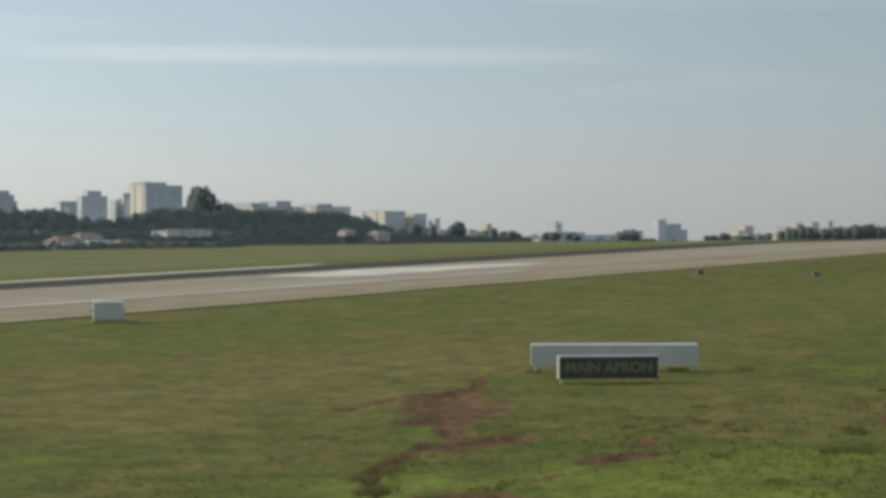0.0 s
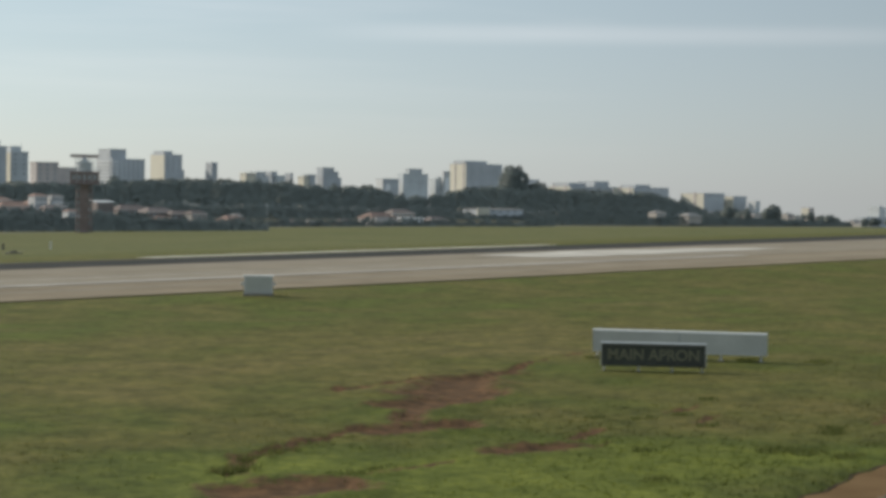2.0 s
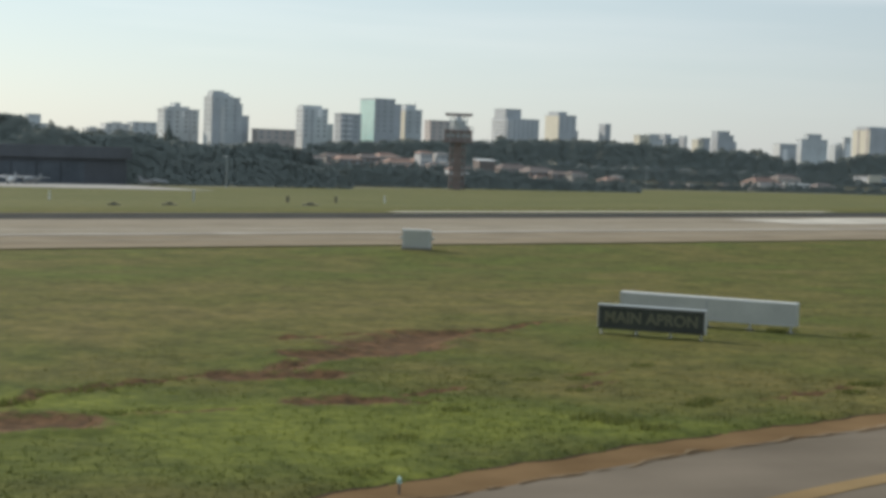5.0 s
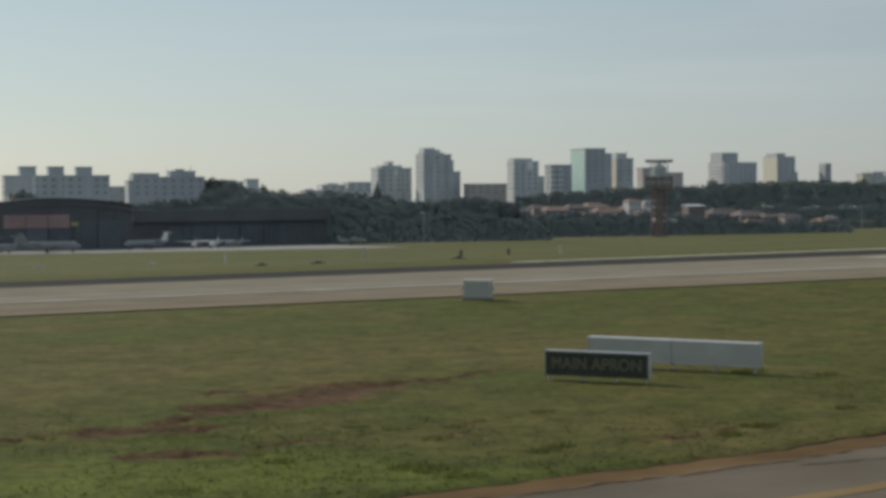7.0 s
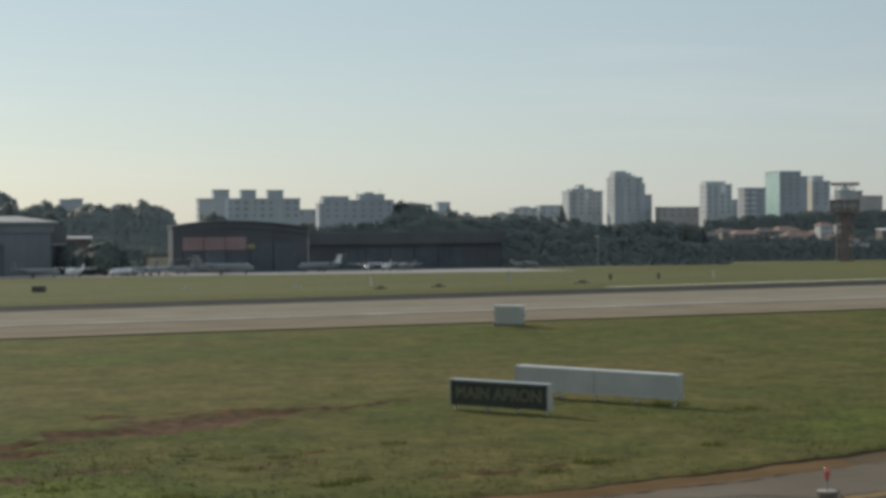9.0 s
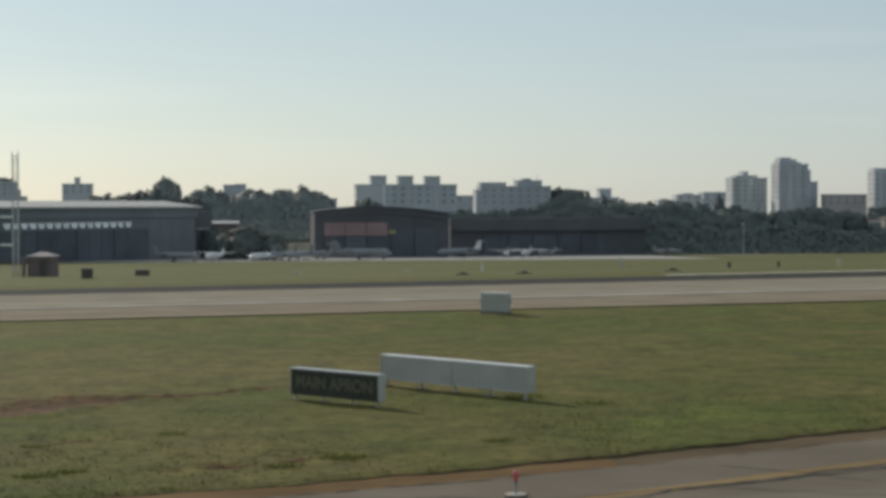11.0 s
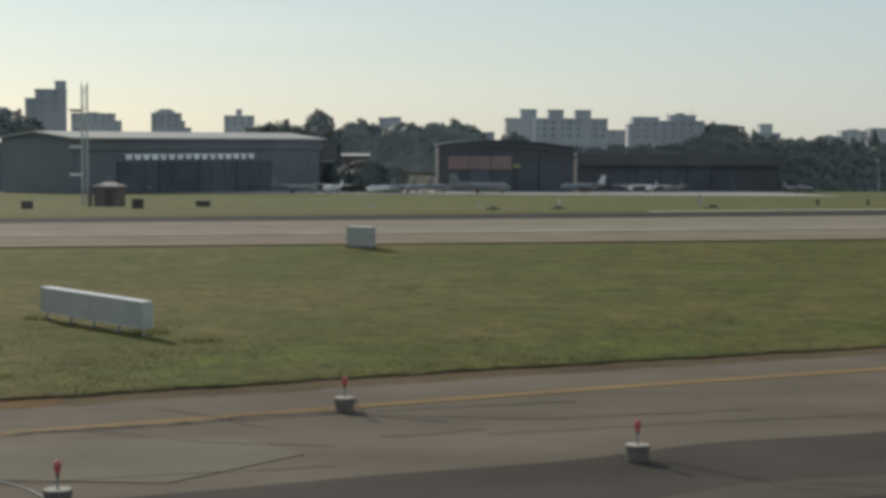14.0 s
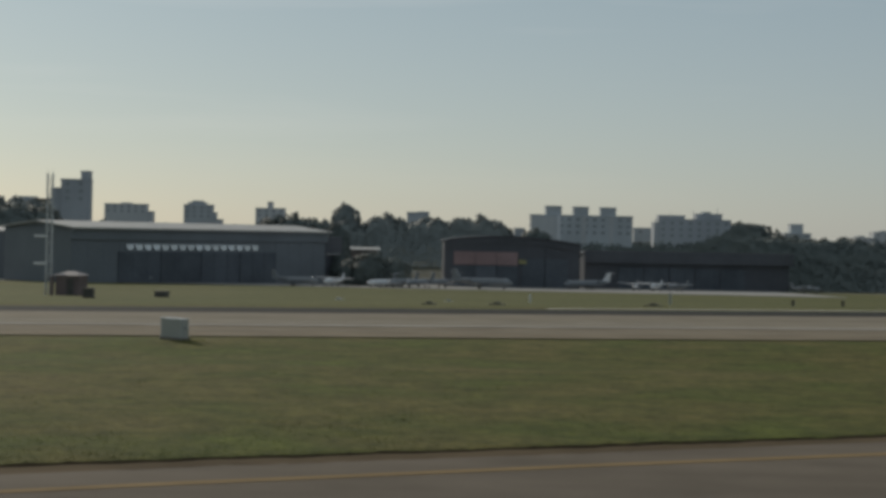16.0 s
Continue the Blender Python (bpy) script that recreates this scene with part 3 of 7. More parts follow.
band("soil_verge", -1.6, 0.15, 0.010, M_SOIL, "red-brown soil washed along the taxiway edge", category="verge", x1=41, n=170)
band("soil_verge", -1.6, 0.15, 0.010, M_SOIL_DARK, "dark thin soil along the taxiway edge", category="verge", x0=41, n=160)
band("gully", -1.04, -0.99, 0.022, M_GULLY, "dark ragged seam between soil and asphalt", category="verge", wob=0.16, x1=60, n=900, ragged=0.08)
band("sand_drift", -0.90, -0.85, 0.021, M_PALE_SEAM, "pale ragged line along the seam", category="verge", wob=0.10, x1=44, n=900, ragged=0.18)
band("taxiway", -70, -0.95, 0.018, M_TAXI, "worn grey-brown asphalt taxiway", wob=0.15)
band("taxiway_lane", -70, -9.2, 0.024, M_TAXI_DARK, "darker newer asphalt of the taxiway lane", wob=0.4)
band("yellow_line", -3.08, -2.66, 0.026, M_LINE_YELLOW, "worn yellow taxiway edge line", category="line", wob=0.04, drift=-1.05, n=620)
band("pale_strip", -13.3, -12.2, 0.029, M_TAXI_MID, "slightly paler worn strip of asphalt", wob=0.5)
cx = np.linspace(50.5, 66, 60)
cy = 7.36 + 0.565 * (cx - 54.34) - 0.006 * (cx - 54.34) ** 2
tagged(sheet("centre_line", np.stack([cx, cx]), np.stack([cy - 0.09, cy + 0.09 + 0.02 * lumps(cx, cx * 0, 3.0, 41)]), np.full((2, 60), 0.034), [M_LINE_YELLOW]), "worn yellow taxiway centre line", "line", kind="structure")
# the sward ends in a low ragged lip of earth, its shadow painted dark
ex = np.linspace(10, 78, 1400)
ey = edge_y(ex) + 0.05 + 0.05 * lumps(ex, ex * 0, 2.6, 42) + 0.03 * lumps(ex, ex * 0, 9.0, 43)
ez = (0.055 + 0.022 * lumps(ex, ex * 0, 3.3, 44) + 0.016 * lumps(ex, ex * 0, 11.0, 45)) * (0.4 + 0.6 * smooth(34, 42, ex))
tagged(sheet("turf_edge", np.stack([ex] * 3), np.stack([ey - 0.03, ey, ey + 0.12]), np.stack([ex * 0, ez, ez * 0.6]), [M_GULLY]), "ragged lip of earth where the sward ends, shade painted dark", "verge", kind="structure")
flat_shape("asphalt_patch", ((40.5, 12.3), (43.0, 12.9), (44.4, 12.8), (45.3, 11.6), (43.6, 9.6), (40.6, 9.9)), 0.028, M_TAXI_PALE, "pale square repair patch in the asphalt", "patch")


def crack(points, width, seed):
    r = random.Random(seed)
    bm = bmesh.new()
    last = None
    for (x0, y0), (x1, y1) in zip(points, points[1:]):
        n = max(2, int(math.hypot(x1 - x0, y1 - y0) / 0.25))
        for k in range(n):
            t = k / n
            x, y = x0 + (x1 - x0) * t + r.uniform(-0.03, 0.03), y0 + (y1 - y0) * t + r.uniform(-0.05, 0.05)
            w = width * r.uniform(0.5, 1.2)
            a, b = bm.verts.new((x, y - w, 0.032)), bm.verts.new((x, y + w, 0.032))
            if last:
                bm.faces.new((last[0], a, b, last[1]))
            last = (a, b)
    return tagged(part("crack", bm, M_CRACK), "dark ragged crack in the asphalt", "crack", "taxiway cracks", kind="structure")


crack(((39.27, 12.53), (40.38, 12.67), (40.81, 13.11), (41.23, 13.47), (42.03, 13.6), (42.7, 13.91), (43.25, 14.17), (43.8, 14.54), (44.15, 14.89), (44.62, 15.07), (45.79, 15.2), (47.0, 14.61), (47.7, 14.24)), 0.032, 8)
crack(((42.67, 15.79), (43.44, 15.11), (43.86, 14.7), (44.3, 14.14), (44.9, 13.59)), 0.028, 9)
crack(((50.23, 10.97), (50.51, 10.63), (51.61, 9.19), (52.55, 8.7)), 0.025, 10)
crack(((46.4, 12.99), (47.07, 13.18), (48.26, 13.73)), 0.022, 11)
crack(((36, 11.9), (40, 13.1), (43, 14.1), (46, 15.3), (50, 16.5)), 0.035, 1)
crack(((34.5, 13.2), (37.5, 13.3), (39.2, 12.5)), 0.03, 2)
crack(((46.3, 15.0), (49, 14.6), (53, 15.6)), 0.025, 3)
crack(((42, 13.6), (43.6, 12.6), (46, 12.2)), 0.025, 4)
crack(((50.3, 11.1), (51.5, 9.6), (53.5, 9.0)), 0.03, 5)
crack(((48, 13.2), (52, 14.4), (56, 15.4)), 0.02, 6)
crack(((40, 9.2), (46, 10.8)), 0.02, 7)


# ---- grass blades over the near ground ----
def blades(name, n, x0, x1, y0, y1, tall, wide, seed, mat, label):
    r = np.random.RandomState(seed)
    x, y = r.uniform(x0, x1, n), r.uniform(y0, y1, n)
    keep = (y > edge_y(x) + 0.02) & (soil_at(x, y) < 0.45 + 0.25 * r.rand(n))
    dens = lumps(x, y, 1.1, 51) + lumps(x, y, 0.35, 52)
    keep &= r.rand(n) < (1 - smooth(y1 - 12, y1, y)) * smooth(x0, x0 + 4, x) * (1 - smooth(x1 - 12, x1, x))
    keep &= r.rand(n) < np.clip(0.62 + 0.7 * dens, 0.15, 1)
    x, y = x[keep], y[keep]
    m = len(x)
    s = soil_at(x, y)
    z = land(x, y) + 0.06 * smooth(0.0, 0.3, y - edge_y(x)) * (1 - smooth(40, 52, y)) + 0.005
    h = tall * r.uniform(0.5, 1.5, m) * (1 + 0.9 * np.exp(-((s - 0.25) / 0.18) ** 2) * (s > 0.02) + 0.8 * np.exp(-((y - edge_y(x)) / 0.15) ** 2))
    verts, faces = [], []
    for k in range(3):
        a = r.uniform(0, math.tau, m)
        w = wide * r.uniform(0.6, 1.4, m)
        lean, la = h * r.uniform(0.2, 0.9, m), r.uniform(0, math.tau, m)
        ox, oy = r.normal(0, wide * 1.5, m), r.normal(0, wide * 1.5, m)
        p = np.stack([np.stack([x + ox - np.cos(a) * w, y + oy - np.sin(a) * w, z - 0.03], 1),
                      np.stack([x + ox + np.cos(a) * w, y + oy + np.sin(a) * w, z - 0.03], 1),
                      np.stack([x + ox + np.cos(la) * lean, y + oy + np.sin(la) * lean, z + h], 1)], 1)
        verts.append(p.reshape(-1, 3))
    v = np.concatenate(verts).reshape(-1, 3, 3)
    nor = np.cross(v[:, 1] - v[:, 0], v[:, 2] - v[:, 0])
    back = nor[:, 1] > 0
    v[back] = v[back][:, ::-1]
    nor[back] *= -1
    nor = nor / (np.linalg.norm(nor, axis=1, keepdims=True) + 1e-9) * 0.45 + (0, 0, 0.9)
    nor = np.repeat(nor / np.linalg.norm(nor, axis=1, keepdims=True), 3, 0)
    v = v.reshape(-1, 3)
    me = bpy.data.meshes.new(name)
    me.from_pydata(v.tolist(), [], np.arange(len(v)).reshape(-1, 3).tolist())
    me.polygons.foreach_set("use_smooth", np.ones(len(me.polygons), bool))
    me.normals_split_custom_set_from_vertices(nor.tolist())
    me.materials.append(mat)
    me.attributes.new("dry", "FLOAT", "POINT").data.foreach_set("value", dryness(v[:, 0], v[:, 1]).astype(np.float32))
    return tagged(new(name, me), label, "grass", kind="stuff")


M_BLADE = ground_material("grass_blades", True)
blades("grass", 90000, 12, 66, 9, 32, 0.024, 0.0075, 61, M_BLADE, "short green mown grass with weeds")
blades("grass", 36000, 18, 85, 14, 58, 0.020, 0.011, 62, M_BLADE, "short green mown grass further off")

blades("grass", 22000, 13, 40, 9, 24, 0.034, 0.013, 63, M_BLADE, "coarse tufts of longer grass beside the taxiway")

# ---- airfield signs ----
M_FACE = material("black_sign_face", (0.042, 0.047, 0.040), 0.55, scale=2.5, fine=30, vary=0.35, tint=(0.066, 0.070, 0.058))
M_FRAME = material("aluminium_frame", (0.52, 0.54, 0.55), 0.4, metal=0.6, scale=3, fine=40, vary=0.15)
M_BACK = material("grey_sheet", (0.43, 0.435, 0.41), 0.6, scale=0.9, fine=20, vary=0.16, tint=(0.52, 0.525, 0.495))
M_LETTER = material("faded_yellow_letters", (0.135, 0.132, 0.088), 0.6, scale=6, fine=40, vary=0.3)
M_STEEL = material("galvanised_steel", (0.34, 0.35, 0.36), 0.5, metal=0.5, scale=4, fine=50)
# Block sides darkened and top disc paled: shade and sun in the colours.
M_BLOCK = material("concrete_block", (0.185, 0.165, 0.140), 0.9, scale=5, fine=60, vary=0.3, bump=0.3)
M_FOOTING = material("sunlit_cement", (0.40, 0.37, 0.33), 0.9, scale=5, fine=60, vary=0.25)
M_BOX = material("pale_cabinet", (0.45, 0.455, 0.42), 0.55, scale=0.9, fine=20, vary=0.12)
M_RED = glowing("red_lens", (0.44, 0.095, 0.085), 0.05)
M_DARKBOX = material("dark_metal_box", (0.11, 0.105, 0.095), 0.7, scale=3, fine=20, vary=0.4)
M_SLAB = material("weathered_fitting", (0.16, 0.15, 0.12), 0.8, scale=3, fine=20, vary=0.3)
M_HUT = material("hut_wall", (0.21, 0.165, 0.16), 0.85, scale=0.6, fine=8, vary=0.25)
M_HUTROOF = material("hut_roof", (0.33, 0.30, 0.30), 0.7, scale=0.6, fine=8)
# Radar tower paints washed out in their colour to stand in for haze.
M_CABIN = material("haze_washed_paint", (0.30, 0.25, 0.24), 0.8, scale=0.4, fine=5)
M_REDPAINT = material("red_lattice_paint", (0.23, 0.185, 0.18), 0.6, scale=1, fine=8)


def lettering(words, size, mat, parent, m, label):
    cu = bpy.data.curves.new("lettering", "FONT")
    cu.body, cu.size, cu.extrude, cu.offset, cu.align_x, cu.align_y = words, size, 0.003, 0.010, "CENTER", "CENTER"
    tmp = new("lettering", cu)
    me = bpy.data.meshes.new_from_object(tmp.evaluated_get(bpy.context.evaluated_depsgraph_get()))
    bpy.data.objects.remove(tmp)
    me.materials.clear()
    me.materials.append(mat)
    ob = new("lettering", me)
    ob.parent, ob.matrix_basis = parent, m
    return tagged(ob, label)


def facing(x0, y0, x1, y1):
    return math.degrees(math.atan2(y1 - y0, x1 - x0)), math.hypot(x1 - x0, y1 - y0)


def apron_sign():
    a, w = facing(35.94, 26.63, 37.75, 24.64)
    z0, z1, d = 0.20, 0.795, 0.24
    t = thing("airfield_sign", pose(35.94, 26.63, 0.05, 0, 0, a), "black airfield direction sign lettered MAIN APRON, on short legs in grass", "sign")
    z0, z1 = z0 - 0.06, z1 - 0.06
    part("cabinet", box(0.02, w - 0.02, 0.03, d, z0 + 0.02, z1 - 0.02, 0.008), M_BACK, t, "grey sheet cabinet")
    part("face", box(0.02, w - 0.02, 0.015, 0.028, z0 + 0.025, z1 - 0.03), M_FACE, t, "dull black sign face")
    part("top_rail", box(-0.005, w + 0.005, 0.0, d + 0.005, z1 - 0.022, z1 + 0.008, 0.006), M_FRAME, t, "pale aluminium rail")
    part("bottom_rail", box(-0.005, w + 0.005, 0.0, d + 0.005, z0 - 0.006, z0 + 0.02, 0.006), M_FACE, t)
    for x in (-0.006, w - 0.018):
        part("end_plate", box(x, x + 0.024, 0.016, d + 0.007, z0 - 0.004, z1 + 0.004, 0.004), M_BACK, t)
    lettering("MAIN APRON", 0.385, M_LETTER, t, pose(w / 2, 0.012, (z0 + z1) / 2 - 0.01, 90, 0, 0), "faded yellow capital letters")
    for x in (0.08, w * 0.36, w * 0.68, w - 0.1):
        leg = part("leg", tube([(x, d / 2, -0.12), (x, d / 2, z0 + 0.01)], [0.025, 0.025], 10), M_FRAME, t)
        part("foot_plate", box(x - 0.07, x + 0.07, d / 2 - 0.07, d / 2 + 0.07, -0.03, 0.012, 0.004), M_BLOCK, leg)
    return t


def blank_sign():
    a, w = facing(38.33, 29.12, 41.27, 25.38)
    z0, z1, d = 0.19, 0.775, 0.25
    t = thing("airfield_sign", pose(38.33, 29.12, 0.06, 0, 0, a), "long white back of an airfield sign on short legs in grass", "sign")
    n = 2
    for k in range(n):
        x0, x1 = w * k / n + 0.012, w * (k + 1) / n - 0.012
        cab = part("cabinet", box(x0, x1, 0.015, d, z0, z1 - 0.02, 0.012), M_BACK, t, "pale grey sheet cabinet")
        part("top_rail", box(x0 - 0.01, x1 + 0.01, 0.0, d + 0.01, z1 - 0.02, z1 + 0.012, 0.008), M_WHITE, t, "bright white top rail")
        part("bottom_rail", box(x0 - 0.01, x1 + 0.01, 0.0, d + 0.01, z0 - 0.012, z0 + 0.012, 0.006), M_FRAME, t)
        for j in (1, 2):
            x = x0 + (x1 - x0) * j / 3
            part("seam", box(x - 0.004, x + 0.004, 0.012, 0.016, z0 + 0.02, z1 - 0.03), M_BACK, cab)
        part("latch", box(x1 - 0.16, x1 - 0.10, 0.004, 0.016, z0 + 0.14, z0 + 0.18, 0.003), M_STEEL, cab)
    part("joint_strip", box(w / 2 - 0.02, w / 2 + 0.02, 0.008, 0.02, z0, z1 - 0.015, 0.003), M_STEEL, t)
    part("end_plate", box(w - 0.016, w + 0.006, -0.002, d + 0.01, z0 - 0.008, z1 + 0.006, 0.005), M_FRAME, t)
    part("end_plate", box(-0.006, 0.016, -0.002, d + 0.01, z0 - 0.008, z1 + 0.006, 0.005), M_FRAME, t)
    for x in (0.12, w * 0.27, w * 0.5, w * 0.74, w - 0.16):
        leg = part("leg", tube([(x, d / 2, -0.12), (x, d / 2, z0)], [0.03, 0.03], 10), M_FRAME, t)
        part("foot_plate", box(x - 0.1, x + 0.1, d / 2 - 0.1, d / 2 + 0.1, -0.04, 0.02, 0.006), M_BLOCK, leg)
    return t


apron_sign()
blank_sign()


def marker_box():
    a, w = facing(45.53, 55.72, 46.47, 54.97)
    g = height(46, 55.3)
    t = thing("marker_sign", pose(45.5, 55.75, g, 0, 0, a), "pale grey-white square distance sign standing beside the runway", "sign")
    top = 0.94 - g
    part("cabinet", box(0, w, 0, 0.36, 0.08, top - 0.03, 0.015), M_BOX, t, "pale grey cabinet")
    part("top_cap", box(-0.02, w + 0.02, -0.02, 0.38, top - 0.03, top, 0.01), M_WHITE, t, "white cap")
    for x in (0.01, w - 0.05):
        part("corner_post", box(x, x + 0.04, -0.01, 0.02, 0.06, top - 0.03, 0.004), M_FRAME, t)
    part("seam", box(0.05, w - 0.05, -0.006, 0.004, 0.52, 0.54), M_BOX, t)
    part("plinth", box(-0.04, w + 0.04, -0.04, 0.42, -0.15, 0.08, 0.02), M_BLOCK, t, "rough concrete plinth")
    for x in (-0.13, w + 0.01):
        part("bracket", box(x, x + 0.12, 0.12, 0.2, top - 0.42, top - 0.30, 0.01), M_FRAME, t)
    return t


marker_box()


def weeds(x, y, r, n, tall, seed):
    q = random.Random(seed)
    verts, faces = [], []
    for k in range(n):
        a, d = q.uniform(0, math.tau), r * math.sqrt(q.random())
        px, py, b, h = x + math.cos(a) * d * 1.6, y + math.sin(a) * d, q.uniform(0, math.tau), tall * q.uniform(0.4, 1.1)
        w, i = 0.012, len(verts)
        verts += [(px - math.cos(b) * w, py - math.sin(b) * w, 0.03), (px + math.cos(b) * w, py + math.sin(b) * w, 0.03),
                  (px + q.uniform(-0.1, 0.1), py + q.uniform(-0.1, 0.1), 0.06 + h)]
        faces.append((i, i + 1, i + 2))
    me = bpy.data.meshes.new("weed_clump")
    me.from_pydata(verts, [], faces)
    me.materials.append(M_WEED)
    return tagged(new("weed_clump", me), "dark green clump of weeds in the grass", "weeds", "weed clumps")


M_WEED = foliage("weeds", (0.085, 0.105, 0.032), (0.13, 0.145, 0.045), 0.55)
for k, (x, y, r, n, tall) in enumerate(((41.35, 26.0, 0.30, 260, 0.14), (38.2, 29.0, 0.2, 120, 0.12), (36.3, 17.4, 0.28, 220, 0.12), (35.2, 16.6, 0.2, 130, 0.1), (39.4, 19.0, 0.2, 120, 0.1),
                                       (19.3, 19.3, 0.30, 260, 0.16), (31.6, 16.5, 0.22, 120, 0.10), (28.6, 14.9, 0.28, 140, 0.10), (22.4, 12.3, 0.25, 130, 0.10),
                                       (33.3, 21.0, 0.2, 110, 0.1), (42.6, 24.6, 0.3, 160, 0.12), (46.9, 55.0, 0.3, 90, 0.14), (29.9, 18.2, 0.2, 110, 0.1), (20.4, 20.2, 0.28, 180, 0.10), (21.3, 20.6, 0.24, 140, 0.09), (22.2, 20.9, 0.22, 120, 0.08), (23.1, 21.2, 0.16, 80, 0.06), (20.6, 18.0, 0.24, 180, 0.11), (21.4, 18.1, 0.20, 140, 0.09),
                                       (28.4, 15.4, 0.34, 260, 0.11), (28.8, 14.2, 0.26, 180, 0.10), (29.7, 19.7, 0.22, 150, 0.08), (30.8, 19.65, 0.18, 120, 0.08), (29.0, 20.4, 0.18, 110, 0.08), (31.1, 16.1, 0.22, 150, 0.09), (26.4, 16.9, 0.2, 120, 0.08), (24.2, 14.6, 0.22, 130, 0.09))):
    weeds(x, y, r, n, tall, 900 + k)


# ---- red lamps on concrete blocks ----
def red_lamp():
    t = thing("obstruction_lamp", pose(0, 0, -50), "red lamp on a short pole in a round concrete block", "lamp", "red lamps along the closed taxiway")
    bm = tube([(0, 0, 0), (0, 0, 0.02), (0, 0, 0.19), (0, 0, 0.215), (0, 0, 0.228), (0, 0, 0.222)], [0.150, 0.156, 0.176, 0.182, 0.174, 0.120], 20)
    part("block", bm, M_BLOCK, t, "rough cast concrete block")
    part("top_rim", tube([(0, 0, 0.222), (0, 0, 0.232), (0, 0, 0.236)], [0.168, 0.166, 0.10], 20), M_FOOTING, t, "cement top paled to look sunlit")
    part("pole", tube([(0, 0, 0.21), (0, 0, 0.415)], [0.018, 0.016], 10), M_STEEL, t)
    part("collar", tube([(0, 0, 0.38), (0, 0, 0.40), (0, 0, 0.415)], [0.020, 0.025, 0.024], 12), M_DARKBOX, t)
    part("lens", tube([(0, 0, 0.41), (0, 0, 0.445), (0, 0, 0.485), (0, 0, 0.53), (0, 0, 0.56), (0, 0, 0.577), (0, 0, 0.585)], [0.022, 0.034, 0.045, 0.050, 0.044, 0.029, 0.010], 16), M_RED, t, "glowing red lens", True)
    part("cable", tube([(0.02, -0.02, 0.20), (0.14, -0.1, 0.235), (0.20, -0.14, 0.15), (0.24, -0.18, 0.01), (0.5, -0.25, 0.006)], [0.008] * 5, 6), M_DARKBOX, t)
    return t


lamp = red_lamp()
for x, y, a in ((38.40, 12.16, 20), (45.83, 15.40, 75), (49.96, 11.03, 140), (53.3, 7.62, 200), (57.2, 4.3, 250), (42.44, 8.14, 310)):
    copy_thing(lamp, pose(x, y, 0.026 if y < 12 else 0.019, 0, 0, a))
for o in (*lamp.children_recursive, lamp):
    bpy.data.objects.remove(o)

# pale cable from lamp to lamp
bm = bmesh.new()
add_tube(bm, [(36.9, 13.0, 0.035), (37.5, 12.75, 0.04), (38.5, 12.2, 0.035), (39.42, 11.7, 0.035), (39.85, 11.46, 0.035), (40.49, 10.83, 0.035), (40.94, 10.3, 0.035), (41.42, 9.72, 0.035), (41.9, 9.15, 0.04), (42.25, 8.5, 0.06), (42.38, 8.26, 0.2)], [0.010] * 11, 6)
tagged(part("cable", bm, M_BACK), "thin pale cable lying loose on the asphalt", "cable")


# ---- small things on the grass ----
def dark_box(x, y, w, h, label, rz=0):
    t = thing("equipment_box", pose(x, y, height(x, y) + 0.05, 0, 0, rz), label, "box")
    part("body", box(-w / 2, w / 2, -w * 0.35, w * 0.35, 0.0, h - 0.04, w * 0.03), M_DARKBOX, t)
    part("lid", box(-w * 0.53, w * 0.53, -w * 0.38, w * 0.38, h - 0.04, h, 0.008), M_DARKBOX, t)
    part("base", box(-w * 0.55, w * 0.55, -w * 0.42, w * 0.42, -0.25, -0.01, 0.01), M_DARKBOX, t)
    return t


dark_box(99.3, 56.7, 0.44, 0.24, "small dark box standing on the grass", -40)
dark_box(107.2, 52.0, 0.44, 0.24, "small dark box standing on the grass", -35)
dark_box(24.2, 155.7, 1.0, 0.95, "dark square box on the far grass", -8)
dark_box(13.0, 158.0, 1.0, 0.75, "dark square box on the far grass", -8)
dark_box(29.1, 171.7, 1.4, 0.6, "low dark box on the far grass", -8)


def slab(x, y, w, mat, label):
    t = thing("ground_light", pose(x, y, height(x, y) + 0.04, 0, 0, -25), label, "light")
    part("plate", box(-w / 2, w / 2, -0.35, 0.35, -0.1, 0.08, 0.02), mat, t)
    part("housing", box(-w * 0.2, w * 0.2, -0.18, 0.18, 0.08, 0.24, 0.03), mat, t)
    return t


for x, y, w in ((76.7, 134.4, 1.5), (63.2, 134.6, 1.3), (57.3, 132.0, 1.1)):
    slab(x, y, w, M_SLAB, "low dark light fitting flush with the far grass")
for x, y in ((47.2, 197.1), (60.6, 195.4)):
    slab(x, y, 1.0, M_FRAME, "low white light fitting flush with the far grass")


def post(x, y, h, w, mat, label):
    t = thing("marker_post", pose(x, y, height(x, y), 0, 0, -30), label, "post")
    part("stem", box(-w / 2, w / 2, -w / 2, w / 2, -0.2, h, 0.02), mat, t)
    part("cap", box(-w * 0.62, w * 0.62, -w * 0.62, w * 0.62, h, h + 0.06, 0.015), mat, t)
    part("foot", box(-w * 1.6, w * 1.6, -w, w, -0.05, 0.10, 0.02), M_BLOCK, t)
    return t


post(104.9, 204.3, 0.95, 0.36, M_SLAB, "dark square marker post on the far grass")
post(110.3, 200.4, 1.0, 0.34, M_SLAB, "dark square marker post on the far grass")
post(87.5, 193.9, 1.5, 0.22, M_FRAME, "pale marker post on the far grass")
post(121.6, 208.2, 1.15, 0.18, M_WHITE, "slim white marker post on the far grass")
post(70.9, 200.0, 1.1, 0.18, M_WHITE, "slim white marker post on the far grass")


